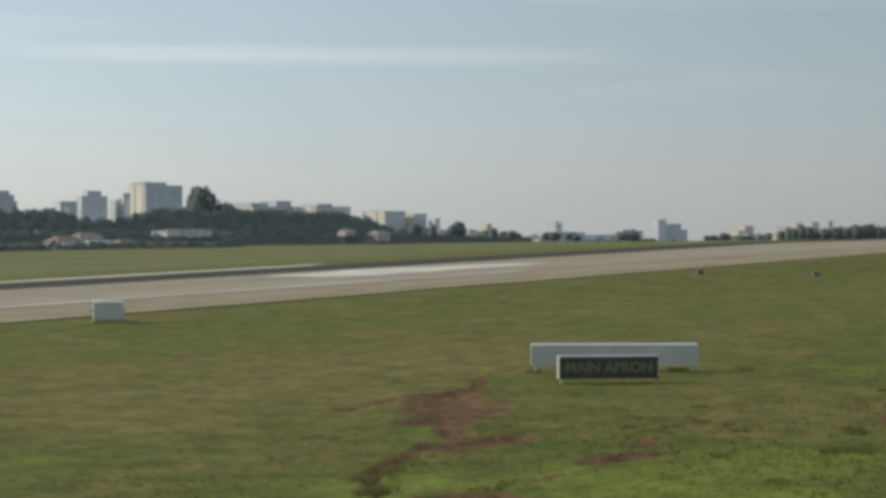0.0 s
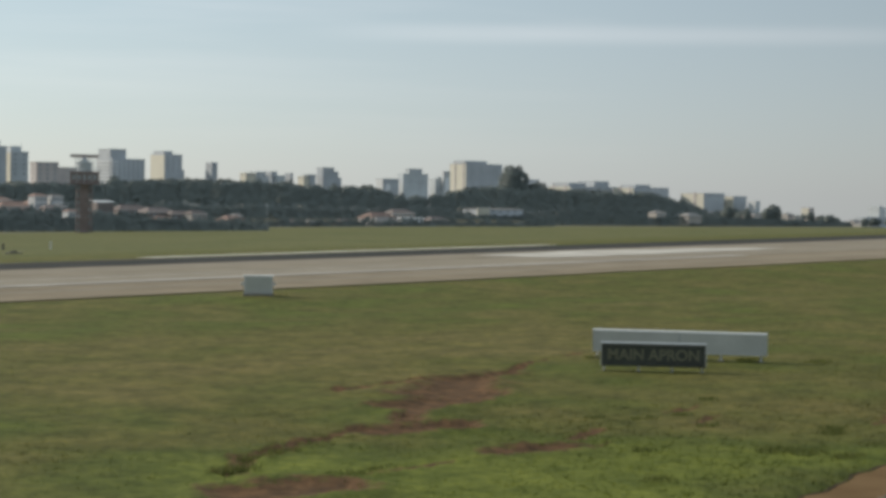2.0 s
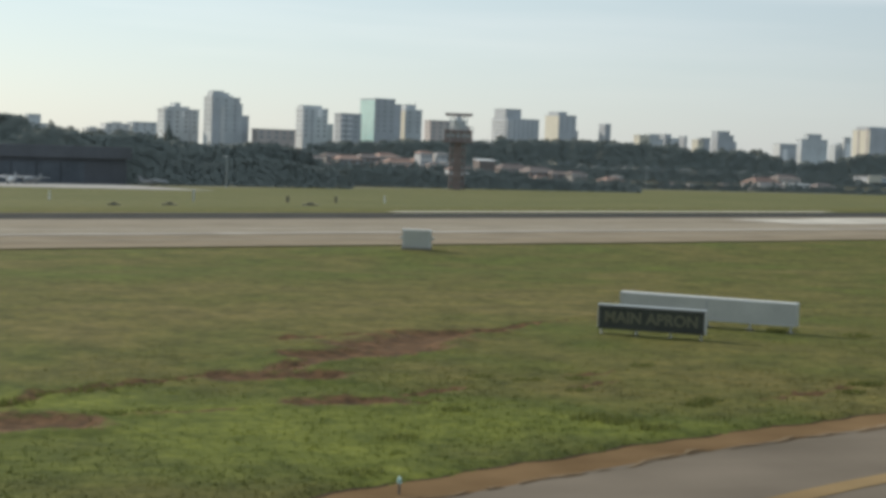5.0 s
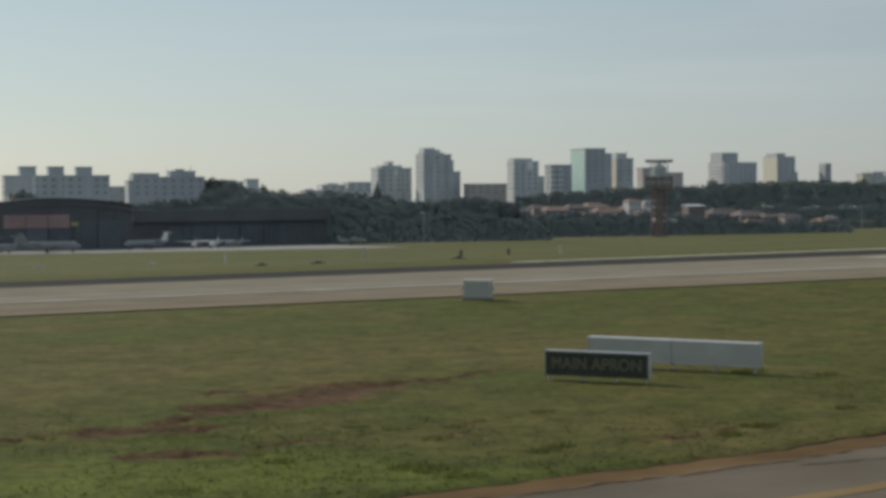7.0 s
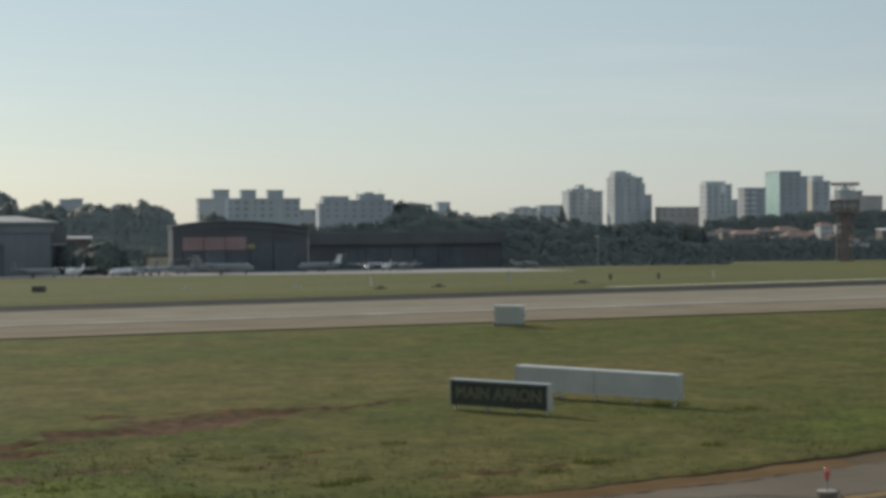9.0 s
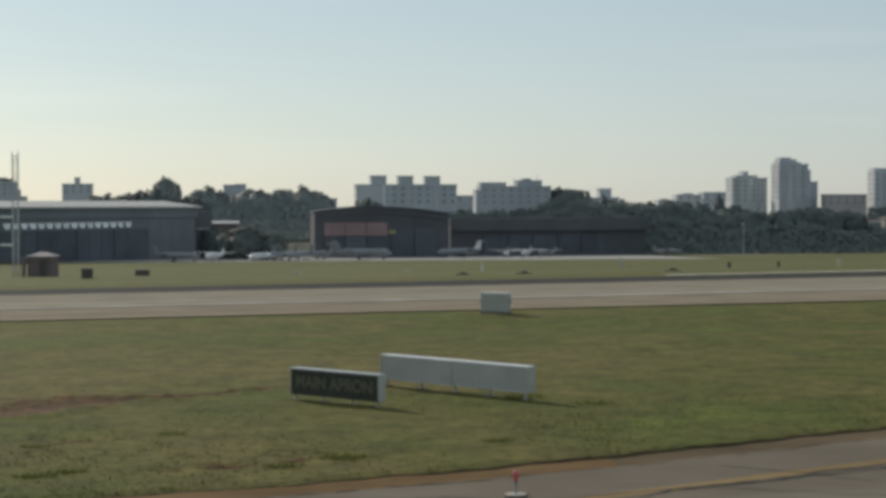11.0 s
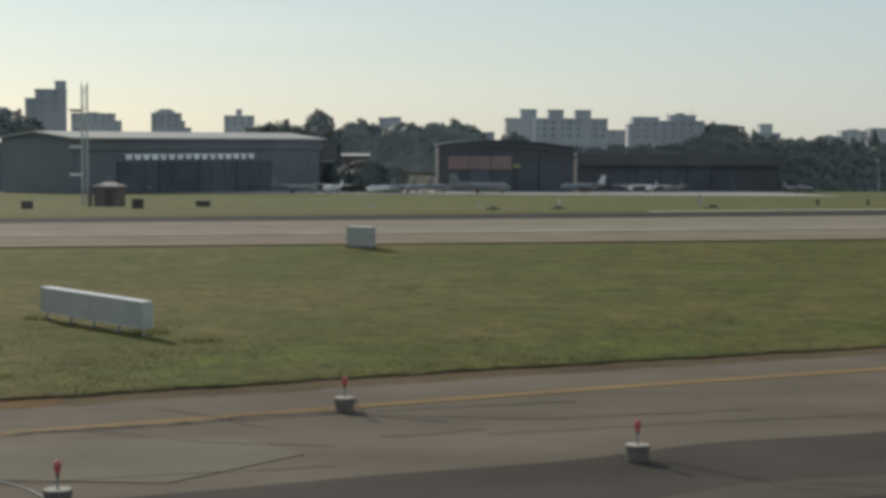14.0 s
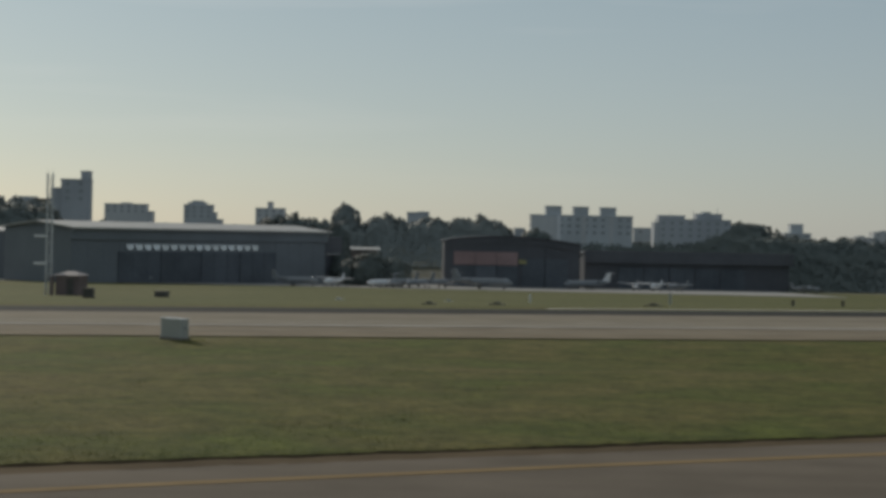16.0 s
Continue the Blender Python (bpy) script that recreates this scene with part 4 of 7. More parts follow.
def hut():
    g = height(18, 177)
    t = thing("hut", pose(16.7, 176.5, g - 0.2, 0, 0, -12), "small brownish brick hut with a low pitched roof on the grass", "hut")
    w, d, h = 2.7, 2.6, 2.45
    part("wall", box(0, w, 0, d, -0.3, h, 0.03), M_HUT, t)
    bm = bmesh.new()
    v = [bm.verts.new(c) for c in ((-0.2, -0.25, h), (w + 0.2, -0.25, h), (w + 0.2, d + 0.25, h), (-0.2, d + 0.25, h), (w * 0.35, d / 2, h + 0.45), (w * 0.65, d / 2, h + 0.45))]
    for f in ((0, 1, 5, 4), (1, 2, 5), (2, 3, 4, 5), (3, 0, 4), (3, 2, 1, 0)):
        bm.faces.new([v[k] for k in f])
    part("roof", bm, M_HUTROOF, t, "grey hipped roof")
    door = part("door", box(1.3, 2.1, -0.05, 0.02, 0.0, 2.1, 0.01), M_DARKBOX, t, "dark door")
    part("handle", box(1.98, 2.04, -0.09, -0.05, 1.0, 1.12, 0.01), M_STEEL, door)
    part("pillar", box(-0.55, -0.2, -0.3, 0.1, -0.3, 2.4, 0.03), M_HUT, t)
    return t


hut()

mk = thing("edge_light", pose(22.4, 11.12, 0.03), "small green edge light on a stake at the grass edge", "light")
part("stake", tube([(0, 0, -0.05), (0, 0, 0.13)], [0.016, 0.014], 8), M_DARKBOX, mk)
part("collar", tube([(0, 0, 0.12), (0, 0, 0.15)], [0.028, 0.032], 10), M_TEAL, mk)
part("lens", tube([(0, 0, 0.15), (0, 0, 0.18), (0, 0, 0.205), (0, 0, 0.215)], [0.026, 0.028, 0.02, 0.006], 12), M_TEAL, mk, "green dome lens", True)


def lattice(bm, x0, y0, x1, y1, z0, z1, side, bars, r):
    """A square lattice mast between two levels."""
    c = [(sx * side / 2, sy * side / 2) for sx, sy in ((-1, -1), (1, -1), (1, 1), (-1, 1))]
    for a in c:
        add_tube(bm, [(x0 + a[0], y0 + a[1], z0), (x1 + a[0], y1 + a[1], z1)], [r, r], 5)
    for k in range(bars):
        za, zb = z0 + (z1 - z0) * k / bars, z0 + (z1 - z0) * (k + 1) / bars
        for i in range(4):
            p, q = c[i], c[(i + 1) % 4]
            if k % 2:
                p, q = q, p
            add_tube(bm, [(x0 + p[0], y0 + p[1], za), (x0 + q[0], y0 + q[1], zb)], [r * 0.6, r * 0.6], 4)
            add_tube(bm, [(x0 + c[i][0], y0 + c[i][1], za), (x0 + c[(i + 1) % 4][0], y0 + c[(i + 1) % 4][1], za)], [r * 0.6, r * 0.6], 4)
    return bm


def lamp_mast():
    g = height(15, 180)
    t = thing("lattice_mast", pose(15.1, 180.5, g), "tall pale lattice mast with small lamps behind the hut", "mast")
    h = 10.2 - g
    part("lattice", lattice(bmesh.new(), 0, 0, 0, 0, -0.2, h, 0.62, 16, 0.045), M_FRAME, t)
    for z, s in ((h - 3.1, M_DARKBOX), (h - 7.2, M_WHITE), (h - 10.3, M_WHITE)):
        arm = part("arm", tube([(-0.3, 0, z), (-1.35, 0, z)], [0.035, 0.035], 6), M_FRAME, t)
        part("lamp_head", box(-1.7, -0.2, -0.15, 0.15, z + 0.02, z + 0.26, 0.04), s, arm)
    for x in (-0.31, 0.31):
        part("spike", tube([(x, 0, h), (x, 0, h + 0.45)], [0.03, 0.012], 6), M_FRAME, t)
    return t


lamp_mast()


def radar_tower():
    x, y = 278.3, 467.7
    g = height(x, y)
    t = thing("radar_tower", pose(x, y, g, 0, 0, -30), "dark red-brown radar tower with a wide thin antenna bar at rest", "tower")
    h = 5.2 - g
    part("lattice", lattice(bmesh.new(), 0, 0, 0, 0, -0.3, h, 4.6, 7, 0.22), M_REDPAINT, t, "red-brown painted steel lattice")
    part("stair_core", box(-1.3, 1.3, -1.3, 1.3, -0.3, h, 0.08), M_CABIN, t)
    part("platform", box(-5.0, 5.0, -3.6, 3.6, h, h + 0.4, 0.05), M_REDPAINT, t)
    cab = part("cabin", box(-4.4, 4.4, -3.0, 3.0, h + 0.4, h + 3.8, 0.1), M_REDPAINT, t, "dark red-brown equipment cabin")
    for u in (-3.2, -1.6, 0.0, 1.6, 3.2):
        part("window", box(u - 0.45, u + 0.45, -3.06, -2.98, h + 1.6, h + 2.8), M_GLASS, cab)
    for s in (-1, 1):
        part("railing", tube([(-4.9, 3.5 * s, h + 5.0), (4.9, 3.5 * s, h + 5.0)], [0.06, 0.06], 6), M_CONC, t)
        part("railing", tube([(4.9 * s, -3.5, h + 5.0), (4.9 * s, 3.5, h + 5.0)], [0.06, 0.06], 6), M_CONC, t)
        for u in (-4.8, -2.4, 0.0, 2.4, 4.8):
            part("rail_post", tube([(u, 3.5 * s, h + 0.4), (u, 3.5 * s, h + 5.0)], [0.05, 0.05], 5), M_CONC, t)
    part("roof", box(-4.6, 4.6, -3.2, 3.2, h + 3.8, h + 4.1, 0.05), M_CABIN, t)
    cage = part("cage", lattice(bmesh.new(), 0, 0, 0, 0, h + 4.1, h + 8.0, 5.4, 3, 0.14), M_CONC, t, "pale open steel cage")
    part("drum", tube([(0, 0, h + 4.1), (0, 0, h + 7.0), (0, 0, h + 7.3)], [2.2, 2.2, 1.6], 16), M_CONC, cage, "pale grey drum")
    part("pedestal", tube([(0, 0, h + 7.2), (0, 0, h + 7.9), (0, 0, h + 8.6)], [1.0, 0.8, 0.6], 14), M_CONC_DARK, t, "grey pedestal")
    ant = part("antenna", box(-4.4, 4.4, -0.4, 0.4, h + 8.6, h + 9.4, 0.15), M_CABIN, t, "wide grey-brown antenna bar")
    part("reflector", box(-4.0, 4.0, -0.55, -0.40, h + 8.4, h + 9.3, 0.05), M_CABIN, ant)
    for u in (-2.2, 2.2):
        part("brace", tube([(u * 0.3, 0, h + 7.2), (u, 0, h + 8.7)], [0.12, 0.1], 6), M_CABIN, ant)
    return t


radar_tower()

# ---- hangars ----
# Metallic panes tilted to mirror the sky, standing in for light shining through.
M_STRIP = material("mirror_panes", (0.90, 0.89, 0.84), 0.14, metal=0.85, scale=0.8, fine=4, vary=0.3, spec=0.5)
# Dark panels carry the shade of open doorways in their colour.
M_DOORWAY = material("doorway_shade", (0.115, 0.128, 0.145), 0.8, scale=0.2, fine=2, vary=0.3)


def hangar(x0, y0, x1, y1, z_eave, rise, depth, wall, roof, label, panes=None, doors=3, door_top=-0.6, annex=False, parapet=0.0):
    a, w = facing(x0, y0, x1, y1)
    g = min(height(x0, y0), height(x1, y1)) - 0.3
    t = thing("hangar", pose(x0, y0, g, 0, 0, a), label, "hangar", "hangars along the far apron")
    h = z_eave - g
    bm = box(0, w, 0.6, depth, 0, h)
    part("wall", bm, wall, t)
    for k in range(int(w / 4.2) + 1):
        x = min(w - 0.25, k * w / int(w / 4.2))
        part("pilaster", box(x, x + 0.16, 0.54, 0.62, 0, h - 0.1), wall, t)
    bm = bmesh.new()
    steps = 12
    prof = [(-1.0 + (depth + 2.0) * k / steps, (1 - abs(2 * k / steps - 1)) * rise) for k in range(steps + 1)]
    last = None
    for yy, zz in prof:
        r = [bm.verts.new((-0.8, yy, h + zz)), bm.verts.new((w + 0.8, yy, h + zz)), bm.verts.new((w + 0.8, yy, h + zz + 0.35)), bm.verts.new((-0.8, yy, h + zz + 0.35))]
        if last:
            for k in range(4):
                bm.faces.new((last[k], last[(k + 1) % 4], r[(k + 1) % 4], r[k]))
        else:
            bm.faces.new(r)
        last = r
    bm.faces.new(last[::-1])
    bmesh.ops.recalc_face_normals(bm, faces=bm.faces)
    part("roof", bm, roof, t, "pale sheet roof" if roof is M_SHEET else "")
    for x in (0.0, w - 0.4):
        gb = bmesh.new()
        top = [gb.verts.new((x + 0.2, yy, h + zz)) for yy, zz in prof[1:-1]]
        gb.faces.new([*top, gb.verts.new((x + 0.2, depth, h - 0.2)), gb.verts.new((x + 0.2, 0.6, h - 0.2))])
        part("gable", gb, wall, t)
    # parapet: raised front added to hide the sunlit roof from the camera
    part("fascia", box(-0.5, w + 0.5, 0.1 - parapet * 1.4, 0.5, h - 2.2, h + parapet, 0.03), wall, t)
    zd = door_top - g
    for k in range(doors):
        xa, xb = w * (0.16 + 0.62 * k / doors), w * (0.16 + 0.62 * (k + 1) / doors)
        dr = part("door", box(xa + 0.15, xb - 0.15, 0.30, 0.58, 0.3, zd, 0.02), M_DOORWAY, t, "solid door panel coloured as doorway shade")
        for j in (1, 2):
            x = xa + (xb - xa) * j / 3
            part("rib", box(x - 0.08, x + 0.08, 0.24, 0.30, 0.3, zd), M_DOORWAY, dr)
    if panes:
        xa, xb, za, zb, n = panes
        for k in range(n):
            u, v = xa + (xb - xa) * k / n, xa + (xb - xa) * (k + 1) / n
            bm = box(u + 0.08, v - 0.08, -0.05, 0.05, -(zb - za) * 0.52, (zb - za) * 0.52)
            for c in bm.verts:
                c.co.x += ((u + v) / 2 - c.co.x) * (0.45 if c.co.z < 0 else 0.0)
            bmesh.ops.rotate(bm, cent=(0, 0, 0), matrix=Matrix.Rotation(radians(-9), 3, "X"), verts=bm.verts)
            bmesh.ops.translate(bm, vec=(0, 0.44, (za + zb) / 2 - g), verts=bm.verts)
            win = part("window", bm, M_STRIP, t, "pale tilted pane catching the sky")
            part("glazing_bar", box(u - 0.03, u + 0.03, 0.3, 0.62, za - g, zb - g), wall, win)
    if annex:
        part("annex", box(w + 0.05, w + 6.5, 1.0, depth * 0.6, 0, h - 0.9, 0.05), M_HANGAR_DARK, t, "dark lower lean-to")
        part("canopy", box(w + 0.5, w + 7.2, 0.2, 1.1, h - 5.2, h - 4.9, 0.03), M_SHEET, t, "thin pale canopy")
    return t


hangar(-12.2, 335, 36.6, 395, 3.6, 1.3, 22, M_HANGAR, M_SHEET, "large grey hangar with a row of pale windows and sheet roof",
       panes=(14.5, 54.5, -0.7, 0.45, 16), doors=4, door_top=-1.1, annex=True)


def arched_hangar(x0, y0, x1, y1, z_left, z_peak, z_right, peak, depth, label):
    """A hangar whose shallow arched gable is its front, with a wide panel beside a dark doorway."""
    a, w = facing(x0, y0, x1, y1)
    g = min(height(x0, y0), height(x1, y1)) - 0.3
    t = thing("hangar", pose(x0, y0, g, 0, 0, a), label, "hangar", "hangars along the far apron")
    n = 18
    arc = []
    for k in range(n + 1):
        u = k / n
        q = (u - peak) / (peak if u < peak else 1 - peak)
        low = z_left if u < peak else z_right
        arc.append((w * u, z_peak - (z_peak - low) * q * q - g))

    def extruded(points, ya, yb):
        bm = bmesh.new()
        fr, bk = [bm.verts.new((x, ya, z)) for x, z in points], [bm.verts.new((x, yb, z)) for x, z in points]
        bm.faces.new(fr)
        bm.faces.new(bk[::-1])
        for k in range(len(points)):
            m = (k + 1) % len(points)
            bm.faces.new((fr[m], fr[k], bk[k], bk[m]))
        bmesh.ops.recalc_face_normals(bm, faces=bm.faces)
        return bm

    part("wall", extruded([(0, 0), *arc, (w, 0)], 0.6, depth), M_HANGAR_DARK, t)
    over = [(x + (x / w - 0.5) * 0.8, z) for x, z in arc]
    part("roof", extruded([*over, *[(x, z + 0.32) for x, z in reversed(over)]], -0.5, depth + 0.3), M_HANGAR_DARK, t, "dark arched sheet roof")
    part("fascia", extruded([*[(x, z - 1.5) for x, z in arc], *[(x, z - 0.05) for x, z in reversed(arc)]], 0.15, 0.6), M_HANGAR_DARK, t)
    for k in range(9):
        x = (w - 0.2) * k / 8
        part("pilaster", box(x, x + 0.2, 0.48, 0.62, 0, z_right - g - 0.6), M_HANGAR_DARK, t)
    for k in range(3):
        u, v = 2.3 + 15.7 * k / 3, 2.3 + 15.7 * (k + 1) / 3
        part("panel", box(u + 0.06, v - 0.06, 0.25, 0.58, -3.3 - g, -0.1 - g, 0.02), M_PANEL, t, "dull pink sheet panel")
        part("door", box(u + 0.1, v - 0.1, 0.3, 0.58, 0.3, -3.5 - g, 0.02), M_DOORWAY, t, "solid door panel coloured as doorway shade")
    for k in range(2):
        part("door", box(19.0 + 5.8 * k, 24.5 + 5.8 * k, 0.3, 0.58, 0.3, -1.6 - g, 0.02), M_DOORWAY, t, "solid door panel coloured as doorway shade")
    # Stand-in for an unidentified bright yellow thing inside the doorway.
    part("hoist", box(18.2, 20.0, 0.0, 0.3, -2.9 - g, -1.9 - g, 0.05), M_YELLOW, t, "dull yellow box for a bright thing inside the doorway")
    return t


arched_hangar(64.8, 400, 98.0, 401.5, 2.3, 3.6, 1.9, 0.40, 8, "dark hangar with a dull pink panel and a low arched roof")
hangar(100.5, 414, 154, 422, -0.2, 0.3, 20, M_HANGAR_DARK, M_HANGAR_DARK, "long low dark hangar", doors=5, door_top=-3.5, parapet=0.9)
hangar(-75, 356, -31, 372, 2.4, 1.2, 20, M_HANGAR, M_SHEET, "grey hangar with a pale sheet roof beside trees", doors=3, door_top=-1.5)

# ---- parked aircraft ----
# Fuselage paint greyed to put the backlit sides' shade into the colour.
M_PLANE = material("shade_grey_aircraft_paint", (0.22, 0.235, 0.25), 0.15, scale=0.5, fine=6, vary=0.15, spec=0.6)
M_PLANE_WHITE = material("white_aircraft_paint", (0.78, 0.79, 0.80), 0.10, scale=0.5, fine=6, vary=0.05, spec=0.9)


def blade(bm, root, tip, chord0, chord1, sweep, thick, up):
    """A tapered wing or fin from root to tip; its chord runs along x, up is the way of its thickness."""
    r, q, n = Vector(root), Vector(tip), Vector(up) * thick / 2
    rings = []
    for p, c, dx, k in ((r, chord0, 0, 1.0), ((r + q) / 2, (chord0 + chord1) / 2, sweep / 2, 0.75), (q, chord1, sweep, 0.4)):
        rings.append([bm.verts.new(p + Vector((dx + c * u, 0, 0)) + n * v * k) for u, v in ((-0.5, 0), (-0.3, 1), (0.15, 0.8), (0.5, 0), (0.15, -0.6), (-0.3, -0.8))])
    for a, b in zip(rings, rings[1:]):
        for k in range(6):
            bm.faces.new((a[k], a[(k + 1) % 6], b[(k + 1) % 6], b[k]))
    bm.faces.new(rings[0][::-1])
    bm.faces.new(rings[-1])
    bmesh.ops.recalc_face_normals(bm, faces=bm.faces)
    return bm


def aircraft(x, y, length, span, rz, label, high=False, jet=True, paint=None, tail=None):
    """Nose along -x of its own axes."""
    paint = paint or M_PLANE
    tail = tail or paint
    g = height(x, y) + 0.06
    t = thing("aircraft", pose(x, y, g, 0, 0, rz), label, "aircraft", "aircraft parked on the far apron")
    L, r = length, length * (0.062 if jet else 0.075)
    z = r + L * (0.055 if jet else 0.075)
    prof = ((-0.50, 0.06, -0.30), (-0.485, 0.30, -0.26), (-0.455, 0.55, -0.2), (-0.41, 0.80, -0.1), (-0.35, 0.97, 0), (-0.25, 1.0, 0), (0.0, 1.0, 0), (0.15, 0.95, 0.03), (0.28, 0.74, 0.16), (0.40, 0.44, 0.34), (0.47, 0.22, 0.46), (0.5, 0.06, 0.5))
    body = part("fuselage", tube([(L * u, 0, z + r * k) for u, q, k in prof], [r * q for u, q, k in prof], 16), paint, t, "glossy painted fuselage", True)
    part("windscreen", tube([(-L * 0.425, 0, z + r * 0.45), (-L * 0.39, 0, z + r * 0.52), (-L * 0.345, 0, z + r * 0.50)], [r * 0.30, r * 0.56, r * 0.50], 10), M_GLASS, t, "dark windscreen", True)
    for s in (-1, 1):
        for k in range(5 if jet else 2):
            part("window", box(L * (-0.26 + 0.075 * k), L * (-0.225 + 0.075 * k), s * r * 0.93 - 0.03, s * r * 0.93 + 0.03, z + r * 0.28, z + r * 0.55), M_GLASS, body)
        wz = z + (r * 0.95 if high else -r * 0.65)
        part("wing", blade(bmesh.new(), (L * 0.02, s * r * 0.3, wz), (L * 0.02, s * span / 2, wz + span * (0.01 if high else 0.03)), L * 0.21, L * 0.09, L * (0.07 if jet else 0.015), L * 0.022, (0, 0, 1)), paint, t)
        tz = z + r * (3.1 if jet else 0.7)
        part("tailplane", blade(bmesh.new(), (L * 0.45, 0, tz), (L * 0.45, s * span * 0.19, tz + 0.05), L * 0.11, L * 0.06, L * 0.05, L * 0.012, (0, 0, 1)), tail, t)
        if jet:
            part("engine", tube([(L * 0.17, s * r * 1.5, z + r * 0.55), (L * 0.19, s * r * 1.5, z + r * 0.55), (L * 0.26, s * r * 1.5, z + r * 0.55), (L * 0.35, s * r * 1.45, z + r * 0.55)], [r * 0.36, r * 0.46, r * 0.46, r * 0.28], 12), paint, t, "rear jet engine", True)
        else:
            part("wing_strut", tube([(0, s * r * 0.8, z - r * 0.6), (L * 0.03, s * span * 0.24, wz)], [0.05, 0.04], 6), paint, t) if high else None
        part("wheel", tube([(L * 0.05, s * r * 1.4 - 0.1, L * 0.025), (L * 0.05, s * r * 1.4 + 0.1, L * 0.025)], [L * 0.025, L * 0.025], 12), M_DARKBOX, t)
        part("strut", tube([(L * 0.05, s * r * 1.4, L * 0.025), (L * 0.05, s * r * 0.7, z - r * 0.4)], [0.06, 0.06], 6), M_STEEL, t)
    part("fin", blade(bmesh.new(), (L * 0.40, 0, z + r * 0.5), (L * 0.40, 0, z + r * (3.3 if jet else 2.6)), L * 0.17, L * 0.08, L * 0.07, L * 0.016, (0, 1, 0)), tail, t)
    part("nose_wheel", tube([(-L * 0.36, -0.08, L * 0.02), (-L * 0.36, 0.08, L * 0.02)], [L * 0.02, L * 0.02], 12), M_DARKBOX, t)
    part("nose_strut", tube([(-L * 0.36, 0, L * 0.02), (-L * 0.36, 0, z - r * 0.6)], [0.05, 0.05], 6), M_STEEL, t)
    if not jet:
        prop = part("propeller", box(-L * 0.512, -L * 0.503, -0.08, 0.08, z - r * 0.3 - L * 0.11, z - r * 0.3 + L * 0.11, 0.01), M_DARKBOX, t)
        part("spinner", tube([(-L * 0.53, 0, z - r * 0.3), (-L * 0.515, 0, z - r * 0.3), (-L * 0.495, 0, z - r * 0.3)], [0.02, r * 0.16, r * 0.2], 10), paint, prop, "", True)
    return t


SMALL, SMALL_GREY = "small white propeller aircraft parked on the apron", "small grey propeller aircraft parked on the apron"
JET, JET_WHITE = "grey business jet parked on the apron, shade in its paint", "grey business jet with a white tail parked on the apron"
aircraft(40.0, 357, 8.0, 10, 58, SMALL, True, False, M_PLANE_WHITE)
aircraft(50.4, 359.5, 9.5, 10, 48, JET, paint=M_PLANE_WHITE, tail=M_PLANE)
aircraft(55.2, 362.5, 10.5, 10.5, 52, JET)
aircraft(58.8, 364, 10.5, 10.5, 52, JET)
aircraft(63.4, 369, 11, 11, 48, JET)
aircraft(72.4, 362.5, 13.4, 12.5, 176, "large grey business jet parked before the arched hangar")
aircraft(98.3, 387.5, 12.4, 12, 22, JET_WHITE, tail=M_PLANE_WHITE)
aircraft(109.6, 386, 7.5, 9.5, 75, SMALL, True, False, M_PLANE_WHITE)
aircraft(114.6, 387, 8, 10, 62, SMALL, True, False, M_PLANE_WHITE)
aircraft(120, 389, 7.5, 9.5, 40, SMALL_GREY, True, False)
aircraft(-18.0, 347.5, 7.5, 9.5, 75, SMALL, True, False, M_PLANE_WHITE)
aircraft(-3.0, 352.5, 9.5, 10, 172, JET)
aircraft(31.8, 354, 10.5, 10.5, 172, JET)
aircraft(151.5, 394, 7.5, 9.5, 150, SMALL_GREY, True, False)

# ---- the city behind ----
def pane_mesh(w, h):
    return mesh_from("window", box(-w / 2, w / 2, -0.06, 0.06, 0, h), M_GLASS)


PANES = {}


def windows(t, w, d, h, show, pitch, floor=3.1, pw=1.7, ph=1.5):
    """Rows of windows on the front and the left side, on the storeys that stand clear of the trees."""
    me = PANES.setdefault((pw, ph), None) or pane_mesh(pw, ph)
    PANES[(pw, ph)] = me
    for side, span in ((0, w), (1, d)):
        n = int((span - 1.5) / pitch)
        if n < 1:
            continue
        for f in range(int(h / floor)):
            z = h - 2.4 - f * floor
            if h - z > show:
                break
            for k in range(n):
                u = span * (k + 0.5) / n
                ob = new("window", me)
                ob.parent = t
                ob.matrix_basis = pose(u, -0.03, z) if side == 0 else pose(-0.03, u, z, 0, 0, 90)


